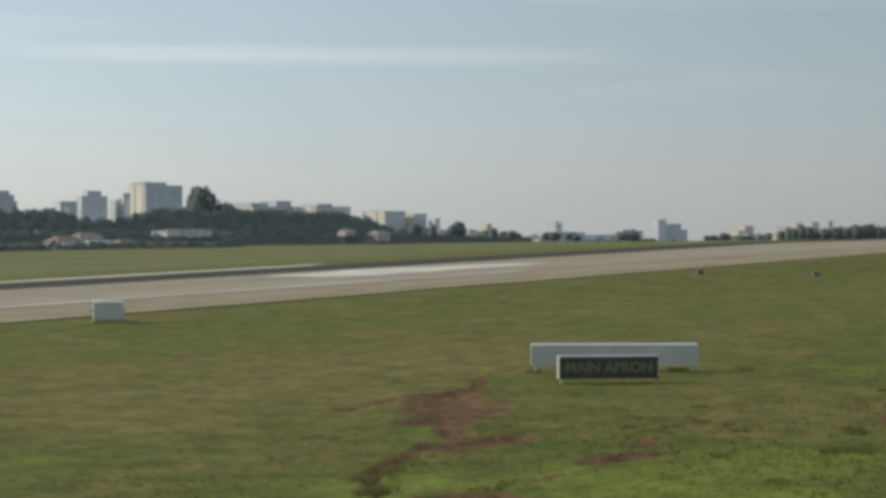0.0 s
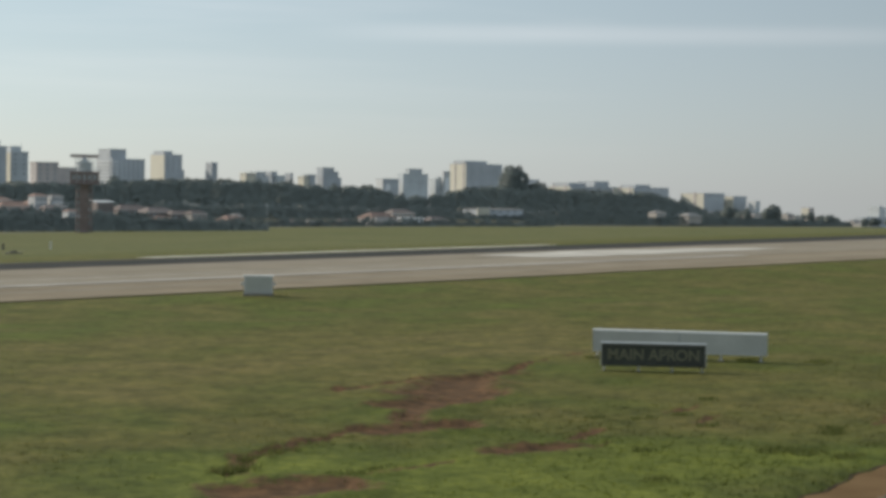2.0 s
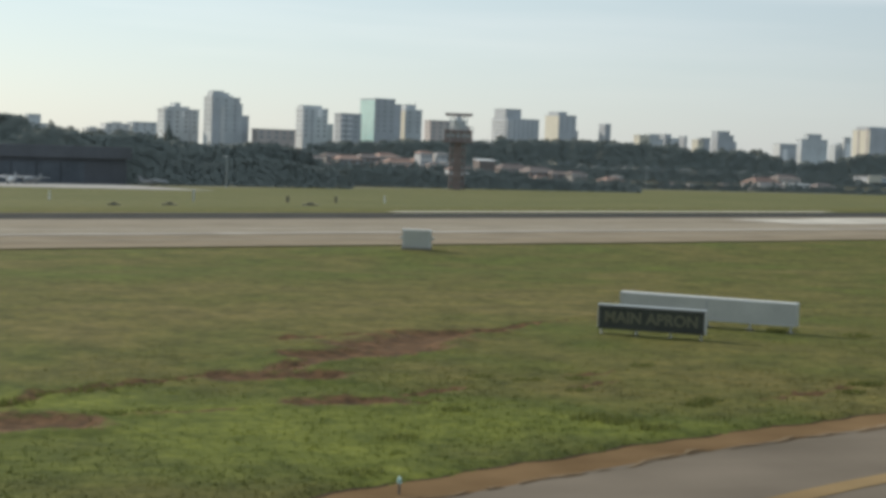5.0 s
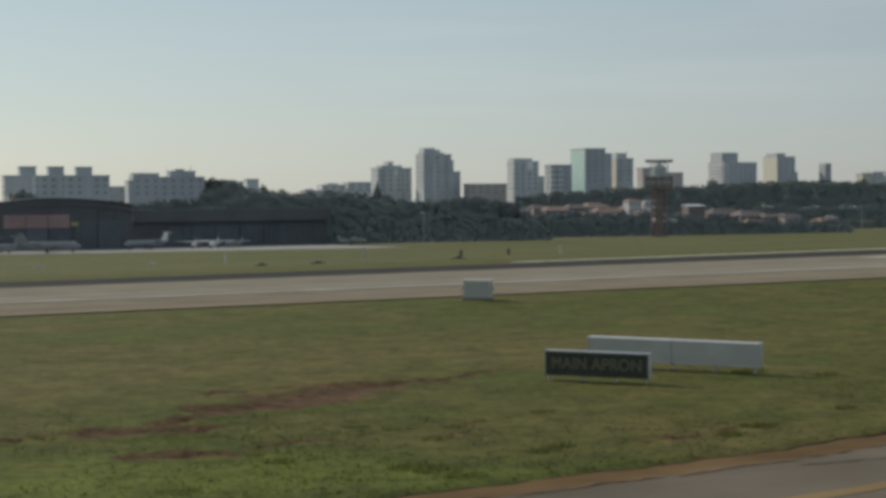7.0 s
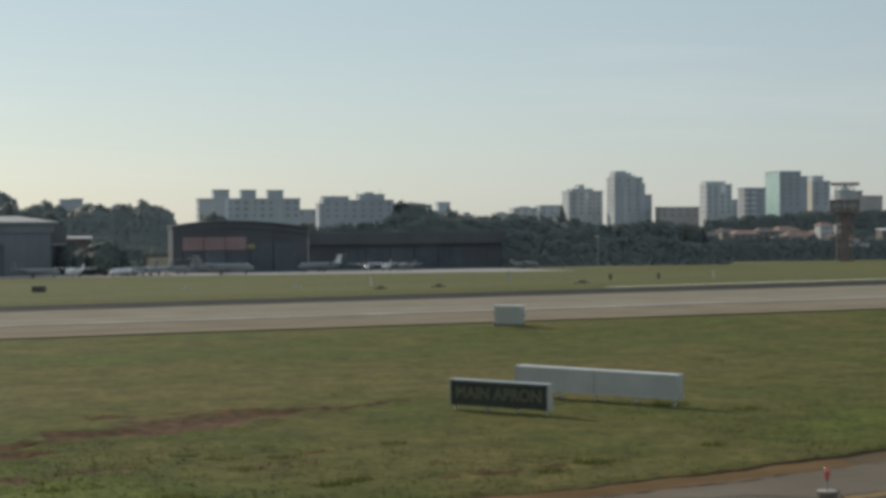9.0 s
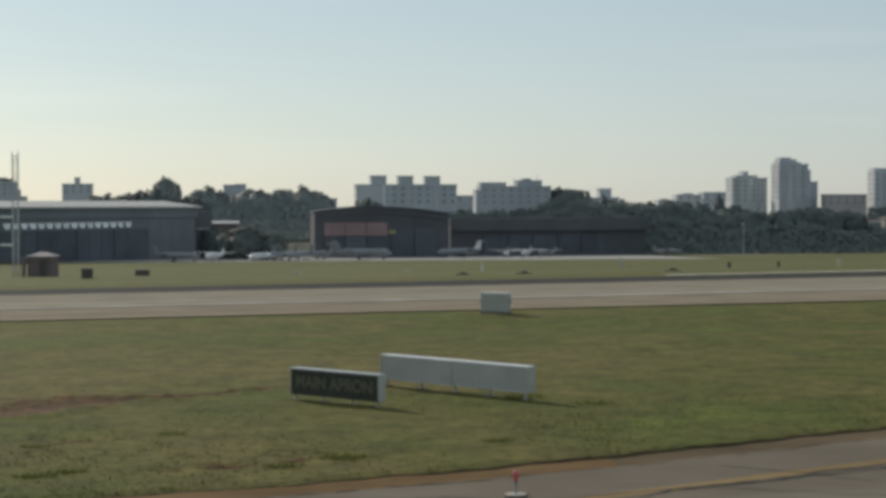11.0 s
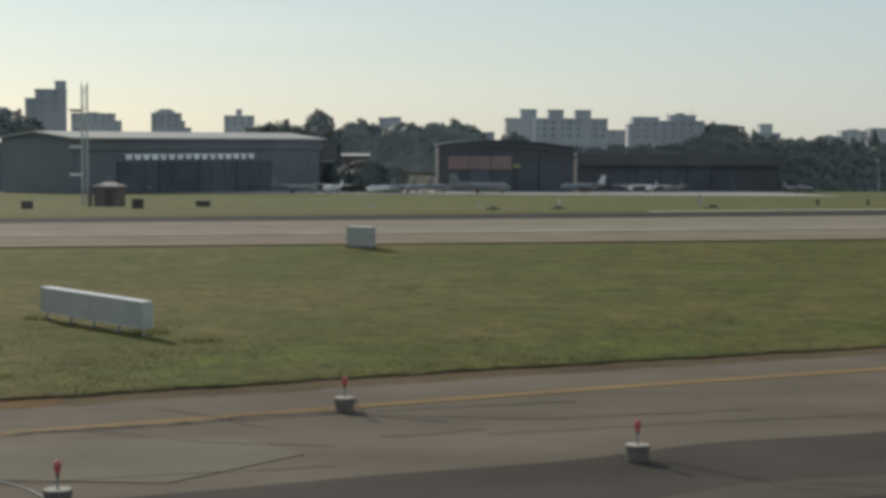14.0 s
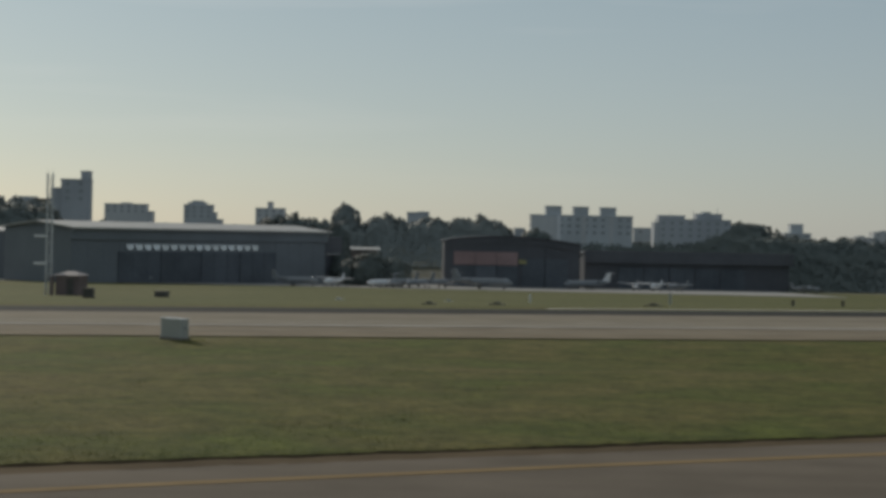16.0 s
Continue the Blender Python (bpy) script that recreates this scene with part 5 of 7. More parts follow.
def block(x, y, w, d, top, mat, label, caps=(), name="apartment_block", show=0, pitch=4.2, bands=(), side=None, side_bands=0, antennas=0, parapet=True, wings=(), strips=(), posts=()):
    """A building: x, y of its front left corner, width, depth, height of its roof. caps: roof houses; wings: lower boxes beside it;
    strips: upright shafts on the front; bands: columns of balconies; posts: dark piers on the left side, as shares of its depth."""
    foot = height(x + w / 2, y) - 1
    t = thing(name, pose(x, y, foot), label, {"chimney_stack": "chimney", "control_tower": "tower"}.get(name, "building"), "city skyline")
    h = top - foot
    part("wall", box(0, w, 0, d, 0, h, 0.2), mat, t)
    if parapet:
        part("parapet", box(-0.25, w + 0.25, -0.25, d + 0.25, h - 0.3, h + 0.5, 0.1), mat, t)
    for j, (cx0, cx1, ctop) in enumerate(caps):
        y0, y1 = d * 0.12 + 0.7 * j, d * 0.85 - 0.5 * j
        cap = part("roof_house", box(cx0, cx1, y0, y1, h - 0.5, ctop - foot, 0.2), mat, t)
        part("coping", box(cx0 - 0.2, cx1 + 0.2, y0 - 0.2, y1 + 0.2, ctop - foot - 0.4, ctop - foot + 0.05), mat, cap)
    for u0, u1, wtop, wmat in wings:
        wing = part("wing", box(u0 + 0.02, u1, 0.6, d * 0.85, 0, wtop - foot, 0.15), wmat, t)
        part("coping", box(u0 - 0.1, u1 + 0.15, 0.45, d * 0.85 + 0.1, wtop - foot - 0.2, wtop - foot + 0.3), wmat, wing)
    # Dark strips paint the shade of recesses; some pale ones paint sunlight.
    for u0, u1, z0, z1, smat in strips:
        part("shaft", box(u0, u1, -0.45, 0.1, z0 - foot, z1 - foot + 0.3, 0.05), smat, t, "paler upright shaft, in places painted sunlight" if smat in (M_WHITE, M_CONC_PALE) else "upright strip darkened for recess shade")
    # Cream or pale sides put the sunlight on an end wall into its colour.
    if side:
        part("side_wall", box(-0.12, 0.04, 0.3, d - 0.3, h * 0.1, h - 0.5), side, t, "green glass side wall" if side is M_TEAL else "end wall, any paler tone standing for sunlight")
    for k in range(side_bands):
        z = h - 2.0 - k * 3.6
        part("balcony", box(-1.3, 0.0, d * 0.12, d * 0.9, z - 1.1, z, 0.05), M_WHITE, t, "white balcony front")
    for v in posts:
        part("pier", box(-0.8, 0.02, d * v, d * v + max(2.0, d * 0.07), 0, h + 2.0, 0.05), M_BRICKY, t, "dark brown upright pier")
    for u0, u1, n in bands:
        for k in range(n):
            z = h - 2.0 - k * 3.3
            part("balcony", box(u0, u1, -1.1, 0.0, z - 1.0, z, 0.05), M_WHITE, t, "white balcony front")
    for k in range(antennas):
        u = w * (k + 0.5) / antennas
        part("aerial", tube([(u, d * 0.4, h), (u, d * 0.4, h + 3.5 + 1.5 * (k % 3))], [0.25, 0.08], 6), M_CONC_DARK, t)
    if show:
        windows(t, w, d, h, show, pitch)
    return t


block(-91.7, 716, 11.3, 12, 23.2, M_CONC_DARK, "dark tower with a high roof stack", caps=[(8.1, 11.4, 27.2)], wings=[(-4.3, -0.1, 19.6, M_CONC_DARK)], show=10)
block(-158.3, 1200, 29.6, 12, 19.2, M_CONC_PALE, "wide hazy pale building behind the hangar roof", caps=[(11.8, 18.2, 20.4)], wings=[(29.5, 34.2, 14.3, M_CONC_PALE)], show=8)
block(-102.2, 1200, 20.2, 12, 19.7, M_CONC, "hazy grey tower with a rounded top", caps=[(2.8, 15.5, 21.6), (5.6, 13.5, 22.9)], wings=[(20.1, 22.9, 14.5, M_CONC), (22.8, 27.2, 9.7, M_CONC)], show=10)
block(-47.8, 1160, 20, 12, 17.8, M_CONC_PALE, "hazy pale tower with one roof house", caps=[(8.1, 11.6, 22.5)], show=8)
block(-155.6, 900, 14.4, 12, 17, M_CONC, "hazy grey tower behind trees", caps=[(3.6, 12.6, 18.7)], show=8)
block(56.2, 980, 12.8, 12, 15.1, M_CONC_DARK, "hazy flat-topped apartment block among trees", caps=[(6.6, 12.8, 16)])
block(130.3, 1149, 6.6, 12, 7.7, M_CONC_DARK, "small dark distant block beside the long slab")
# The wide pale strip stands in for sunlight on the slab's left end.
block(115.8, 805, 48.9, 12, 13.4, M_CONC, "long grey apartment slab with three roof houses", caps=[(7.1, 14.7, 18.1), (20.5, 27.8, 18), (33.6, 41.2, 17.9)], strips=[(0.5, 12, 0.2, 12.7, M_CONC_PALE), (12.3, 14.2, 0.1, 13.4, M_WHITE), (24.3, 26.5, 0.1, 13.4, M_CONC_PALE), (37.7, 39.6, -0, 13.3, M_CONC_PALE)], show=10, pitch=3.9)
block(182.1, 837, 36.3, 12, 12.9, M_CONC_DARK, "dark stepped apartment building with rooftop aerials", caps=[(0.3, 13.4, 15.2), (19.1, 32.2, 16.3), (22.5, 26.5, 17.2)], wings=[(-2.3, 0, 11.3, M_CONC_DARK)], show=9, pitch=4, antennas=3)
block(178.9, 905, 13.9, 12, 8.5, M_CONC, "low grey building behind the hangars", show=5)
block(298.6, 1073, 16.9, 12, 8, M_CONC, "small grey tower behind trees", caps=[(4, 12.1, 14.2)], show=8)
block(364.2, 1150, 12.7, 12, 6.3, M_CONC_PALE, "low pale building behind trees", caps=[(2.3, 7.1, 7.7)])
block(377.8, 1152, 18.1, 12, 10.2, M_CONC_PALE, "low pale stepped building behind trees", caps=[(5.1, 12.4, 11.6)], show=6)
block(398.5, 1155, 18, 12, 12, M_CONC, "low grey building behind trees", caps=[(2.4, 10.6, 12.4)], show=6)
# The short white strip stands in for a window's glint.
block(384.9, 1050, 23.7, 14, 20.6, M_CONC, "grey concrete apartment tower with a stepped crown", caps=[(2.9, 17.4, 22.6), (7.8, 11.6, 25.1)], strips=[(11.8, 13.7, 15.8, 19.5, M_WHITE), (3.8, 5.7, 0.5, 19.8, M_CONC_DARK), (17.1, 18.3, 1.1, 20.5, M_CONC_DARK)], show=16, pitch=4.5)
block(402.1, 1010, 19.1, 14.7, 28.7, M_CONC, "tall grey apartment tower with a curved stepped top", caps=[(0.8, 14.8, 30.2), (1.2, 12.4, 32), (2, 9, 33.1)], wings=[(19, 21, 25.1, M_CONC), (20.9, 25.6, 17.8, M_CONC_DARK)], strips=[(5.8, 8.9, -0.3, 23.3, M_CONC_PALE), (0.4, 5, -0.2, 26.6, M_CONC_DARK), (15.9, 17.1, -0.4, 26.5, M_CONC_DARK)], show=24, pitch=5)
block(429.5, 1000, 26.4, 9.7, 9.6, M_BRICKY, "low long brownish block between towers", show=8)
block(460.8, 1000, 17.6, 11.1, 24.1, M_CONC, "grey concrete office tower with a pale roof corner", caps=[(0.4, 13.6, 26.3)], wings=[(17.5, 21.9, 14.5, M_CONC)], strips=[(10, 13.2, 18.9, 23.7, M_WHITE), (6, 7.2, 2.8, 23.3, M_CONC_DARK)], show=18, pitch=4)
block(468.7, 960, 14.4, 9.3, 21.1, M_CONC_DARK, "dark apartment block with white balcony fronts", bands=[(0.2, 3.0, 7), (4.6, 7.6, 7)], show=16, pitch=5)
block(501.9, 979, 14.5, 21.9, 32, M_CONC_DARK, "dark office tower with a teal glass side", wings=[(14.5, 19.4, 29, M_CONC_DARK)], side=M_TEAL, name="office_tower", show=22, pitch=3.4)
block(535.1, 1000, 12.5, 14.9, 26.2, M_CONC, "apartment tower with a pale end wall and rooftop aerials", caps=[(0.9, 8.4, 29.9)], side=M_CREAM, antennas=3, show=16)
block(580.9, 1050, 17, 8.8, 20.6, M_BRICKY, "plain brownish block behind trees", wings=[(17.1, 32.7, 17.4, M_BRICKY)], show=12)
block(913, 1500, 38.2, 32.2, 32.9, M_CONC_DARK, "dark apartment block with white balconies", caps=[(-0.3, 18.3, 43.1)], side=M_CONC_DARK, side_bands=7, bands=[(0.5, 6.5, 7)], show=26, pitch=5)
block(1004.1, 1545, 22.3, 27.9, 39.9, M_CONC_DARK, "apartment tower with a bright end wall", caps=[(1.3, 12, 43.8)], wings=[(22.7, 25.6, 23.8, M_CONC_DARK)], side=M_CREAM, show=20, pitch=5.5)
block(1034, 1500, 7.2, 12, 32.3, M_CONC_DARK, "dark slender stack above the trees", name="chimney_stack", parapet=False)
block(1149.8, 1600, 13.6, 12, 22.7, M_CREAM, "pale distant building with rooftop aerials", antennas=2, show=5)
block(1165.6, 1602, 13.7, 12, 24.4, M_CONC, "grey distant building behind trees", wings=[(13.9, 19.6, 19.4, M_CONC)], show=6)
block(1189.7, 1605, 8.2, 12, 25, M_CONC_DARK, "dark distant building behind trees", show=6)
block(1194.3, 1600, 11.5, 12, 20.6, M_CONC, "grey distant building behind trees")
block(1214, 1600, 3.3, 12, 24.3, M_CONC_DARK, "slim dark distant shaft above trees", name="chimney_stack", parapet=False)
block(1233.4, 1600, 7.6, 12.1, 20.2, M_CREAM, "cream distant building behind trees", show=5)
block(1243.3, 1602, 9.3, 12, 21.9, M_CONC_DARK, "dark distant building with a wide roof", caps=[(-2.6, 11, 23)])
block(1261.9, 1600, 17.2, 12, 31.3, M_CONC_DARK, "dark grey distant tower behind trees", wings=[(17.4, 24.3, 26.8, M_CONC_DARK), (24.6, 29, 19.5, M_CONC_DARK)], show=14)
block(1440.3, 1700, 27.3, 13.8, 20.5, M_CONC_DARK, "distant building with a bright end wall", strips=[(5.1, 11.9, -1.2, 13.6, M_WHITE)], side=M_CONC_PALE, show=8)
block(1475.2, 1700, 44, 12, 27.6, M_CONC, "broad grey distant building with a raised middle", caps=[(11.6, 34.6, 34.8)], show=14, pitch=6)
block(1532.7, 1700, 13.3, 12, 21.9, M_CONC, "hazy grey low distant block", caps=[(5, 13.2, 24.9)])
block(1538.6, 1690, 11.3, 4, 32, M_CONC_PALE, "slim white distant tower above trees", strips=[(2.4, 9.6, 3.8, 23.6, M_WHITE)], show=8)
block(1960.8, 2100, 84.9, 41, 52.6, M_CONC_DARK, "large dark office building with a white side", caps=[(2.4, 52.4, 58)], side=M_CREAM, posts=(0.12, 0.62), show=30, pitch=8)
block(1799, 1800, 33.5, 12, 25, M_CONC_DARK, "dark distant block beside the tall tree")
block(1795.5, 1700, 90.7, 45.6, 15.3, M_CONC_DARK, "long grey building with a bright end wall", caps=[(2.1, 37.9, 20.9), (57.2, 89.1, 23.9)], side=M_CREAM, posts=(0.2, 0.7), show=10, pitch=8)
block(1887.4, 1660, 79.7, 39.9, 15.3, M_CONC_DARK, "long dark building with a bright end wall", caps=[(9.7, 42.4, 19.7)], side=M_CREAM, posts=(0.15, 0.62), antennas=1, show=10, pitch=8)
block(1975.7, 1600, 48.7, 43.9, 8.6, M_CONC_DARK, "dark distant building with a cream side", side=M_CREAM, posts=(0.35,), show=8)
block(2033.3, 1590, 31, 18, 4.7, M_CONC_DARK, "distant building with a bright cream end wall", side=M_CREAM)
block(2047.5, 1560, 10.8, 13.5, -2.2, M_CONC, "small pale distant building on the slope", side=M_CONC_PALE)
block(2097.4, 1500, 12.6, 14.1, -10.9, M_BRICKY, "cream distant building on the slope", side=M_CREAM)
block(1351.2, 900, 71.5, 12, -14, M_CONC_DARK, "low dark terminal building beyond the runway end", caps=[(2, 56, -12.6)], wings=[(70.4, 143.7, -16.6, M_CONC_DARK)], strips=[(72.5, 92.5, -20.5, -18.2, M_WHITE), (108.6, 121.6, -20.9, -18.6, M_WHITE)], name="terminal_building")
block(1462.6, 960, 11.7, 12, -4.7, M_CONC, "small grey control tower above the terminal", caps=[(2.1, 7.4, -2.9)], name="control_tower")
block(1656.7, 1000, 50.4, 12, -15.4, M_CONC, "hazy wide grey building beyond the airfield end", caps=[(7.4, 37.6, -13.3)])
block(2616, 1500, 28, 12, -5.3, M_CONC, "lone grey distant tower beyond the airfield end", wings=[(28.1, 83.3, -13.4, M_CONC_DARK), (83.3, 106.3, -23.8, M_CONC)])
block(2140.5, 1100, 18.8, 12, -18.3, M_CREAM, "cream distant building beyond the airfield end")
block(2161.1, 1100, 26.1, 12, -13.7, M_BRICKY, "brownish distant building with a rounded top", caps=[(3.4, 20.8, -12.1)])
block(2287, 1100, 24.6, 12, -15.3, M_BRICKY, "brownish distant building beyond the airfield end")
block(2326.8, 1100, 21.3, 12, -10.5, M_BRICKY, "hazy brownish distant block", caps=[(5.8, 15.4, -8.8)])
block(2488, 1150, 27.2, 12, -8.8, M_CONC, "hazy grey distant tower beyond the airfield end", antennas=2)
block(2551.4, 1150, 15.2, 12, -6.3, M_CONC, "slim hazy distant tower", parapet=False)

# ---- sheds before the city ----
def shed(x, y, w, d, top, wall, front, label, roof):
    """A low shed: long wall, a wider flat roof that pitches back a little, a bright front at its near end."""
    foot = height(x + w / 2, y) - 0.6
    t = thing("shed", pose(x, y, foot), label, "shed", "sheds behind the airfield")
    h = top - foot
    part("wall", box(0, w, 0, d, 0, h - 0.3, 0.05), wall, t)
    bm = bmesh.new()
    v = [bm.verts.new(c) for c in ((-0.4, -0.5, h - 0.5), (w + 0.4, -0.5, h - 0.5), (w + 0.4, d + 0.3, h), (-0.4, d + 0.3, h),
                                   (-0.4, -0.5, h - 0.3), (w + 0.4, -0.5, h - 0.3), (w + 0.4, d + 0.3, h + 0.2), (-0.4, d + 0.3, h + 0.2))]
    for q in ((3, 2, 1, 0), (4, 5, 6, 7), (0, 1, 5, 4), (1, 2, 6, 5), (2, 3, 7, 6), (3, 0, 4, 7)):
        bm.faces.new([v[k] for k in q])
    part("roof", bm, roof, t, "bright white sheet roof" if roof is M_WHITE else "grey sheet roof")
    if front:
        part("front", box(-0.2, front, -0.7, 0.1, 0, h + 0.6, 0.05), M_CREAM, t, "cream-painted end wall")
    for k in range(1, int(w / 6)):
        part("window", box(w * k / int(w / 6) - 0.9, w * k / int(w / 6) + 0.9, -0.06, 0.05, h - 2.2, h - 1.1), M_GLASS, t)
    return t


shed(693.3, 728, 38, 12, -5.0, M_CONC_DARK, 9.6, "long low shed with a cream end wall", M_ROOF_GREY)
shed(402.6, 669, 8.4, 6, -1.9, M_SHADY, 0, "brown building under a bright white flat roof", M_WHITE)
shed(207.9, 800, 8.6, 6, -2.1, M_CONC_DARK, 0, "dark building under a pale flat roof among trees", M_WHITE)
shed(38.5, 452, 9.5, 7, -0.4, M_SHADY, 0, "brown building under a pale roof between the hangars", M_SHEET)


def kiosk():
    x, y = 597.0, 682.0
    g = height(x + 6, y) - 0.4
    t = thing("gatehouse", pose(x, y, g), "low white gatehouse with a dark window band", "building", "sheds behind the airfield")
    h = -9.4 - g
    part("wall", box(0, 13.4, 0, 5, 0, h - 1.8, 0.05), M_SHADY, t)
    part("window_band", box(0.2, 13.2, 0.2, 4.8, h - 1.8, h - 0.6), M_GLASS, t, "dark window band")
    part("roof", box(-0.5, 13.9, -0.6, 5.5, h - 0.7, h, 0.1), M_WHITE, t, "white flat roof edge")
    part("sill", box(-0.2, 13.6, -0.3, 5.2, h - 2.9, h - 1.8, 0.05), M_WHITE, t, "white parapet below the windows")
    for u in (3.2, 6.7, 10.1):
        part("mullion", box(u, u + 0.3, 0.05, 0.25, h - 1.8, h - 0.7), M_WHITE, t)
    return t


kiosk()


# ---- houses ----
def house(x, y, w, d, top, rz, wall, roof, label):
    g = height(x, y) - 0.4
    t = thing("house", pose(x, y, g, 0, 0, rz), label, "house", "houses behind the airfield")
    k = w * 0.15
    h = max(2.6, top - g - k)
    part("wall", box(-w / 2, w / 2, -d / 2, d / 2, 0, h, 0.05), wall, t)
    bm = bmesh.new()
    e = 0.5
    v = [bm.verts.new(c) for c in ((-w / 2 - e, -d / 2 - e, h - 0.1), (w / 2 + e, -d / 2 - e, h - 0.1), (w / 2 + e, d / 2 + e, h - 0.1), (-w / 2 - e, d / 2 + e, h - 0.1),
                                   (-w * 0.28, 0, h + k), (w * 0.28, 0, h + k))]
    for f in ((0, 1, 5, 4), (1, 2, 5), (2, 3, 4, 5), (3, 0, 4), (3, 2, 1, 0)):
        bm.faces.new([v[i] for i in f])
    rf = part("roof", bm, roof, t, "red-brown tiled roof" if roof is M_TILE else "")
    part("ridge", tube([(-w * 0.28, 0, h + k), (w * 0.28, 0, h + k)], [0.16, 0.16], 6), roof, rf)
    part("eave_board", box(-w / 2 - e, w / 2 + e, -d / 2 - e - 0.06, -d / 2 - e + 0.02, h - 0.28, h - 0.06), M_CONC_PALE, rf)
    me = PANES.setdefault((1.3, 1.2), None) or pane_mesh(1.3, 1.2)
    PANES[(1.3, 1.2)] = me
    for f in range(max(1, min(2, int(h / 2.9)))):
        for u in (-0.3, 0.0, 0.3):
            ob = new("window", me)
            ob.parent, ob.matrix_basis = t, pose(u * w, -d / 2 - 0.02, h - 2.1 - f * 2.9)
    return t


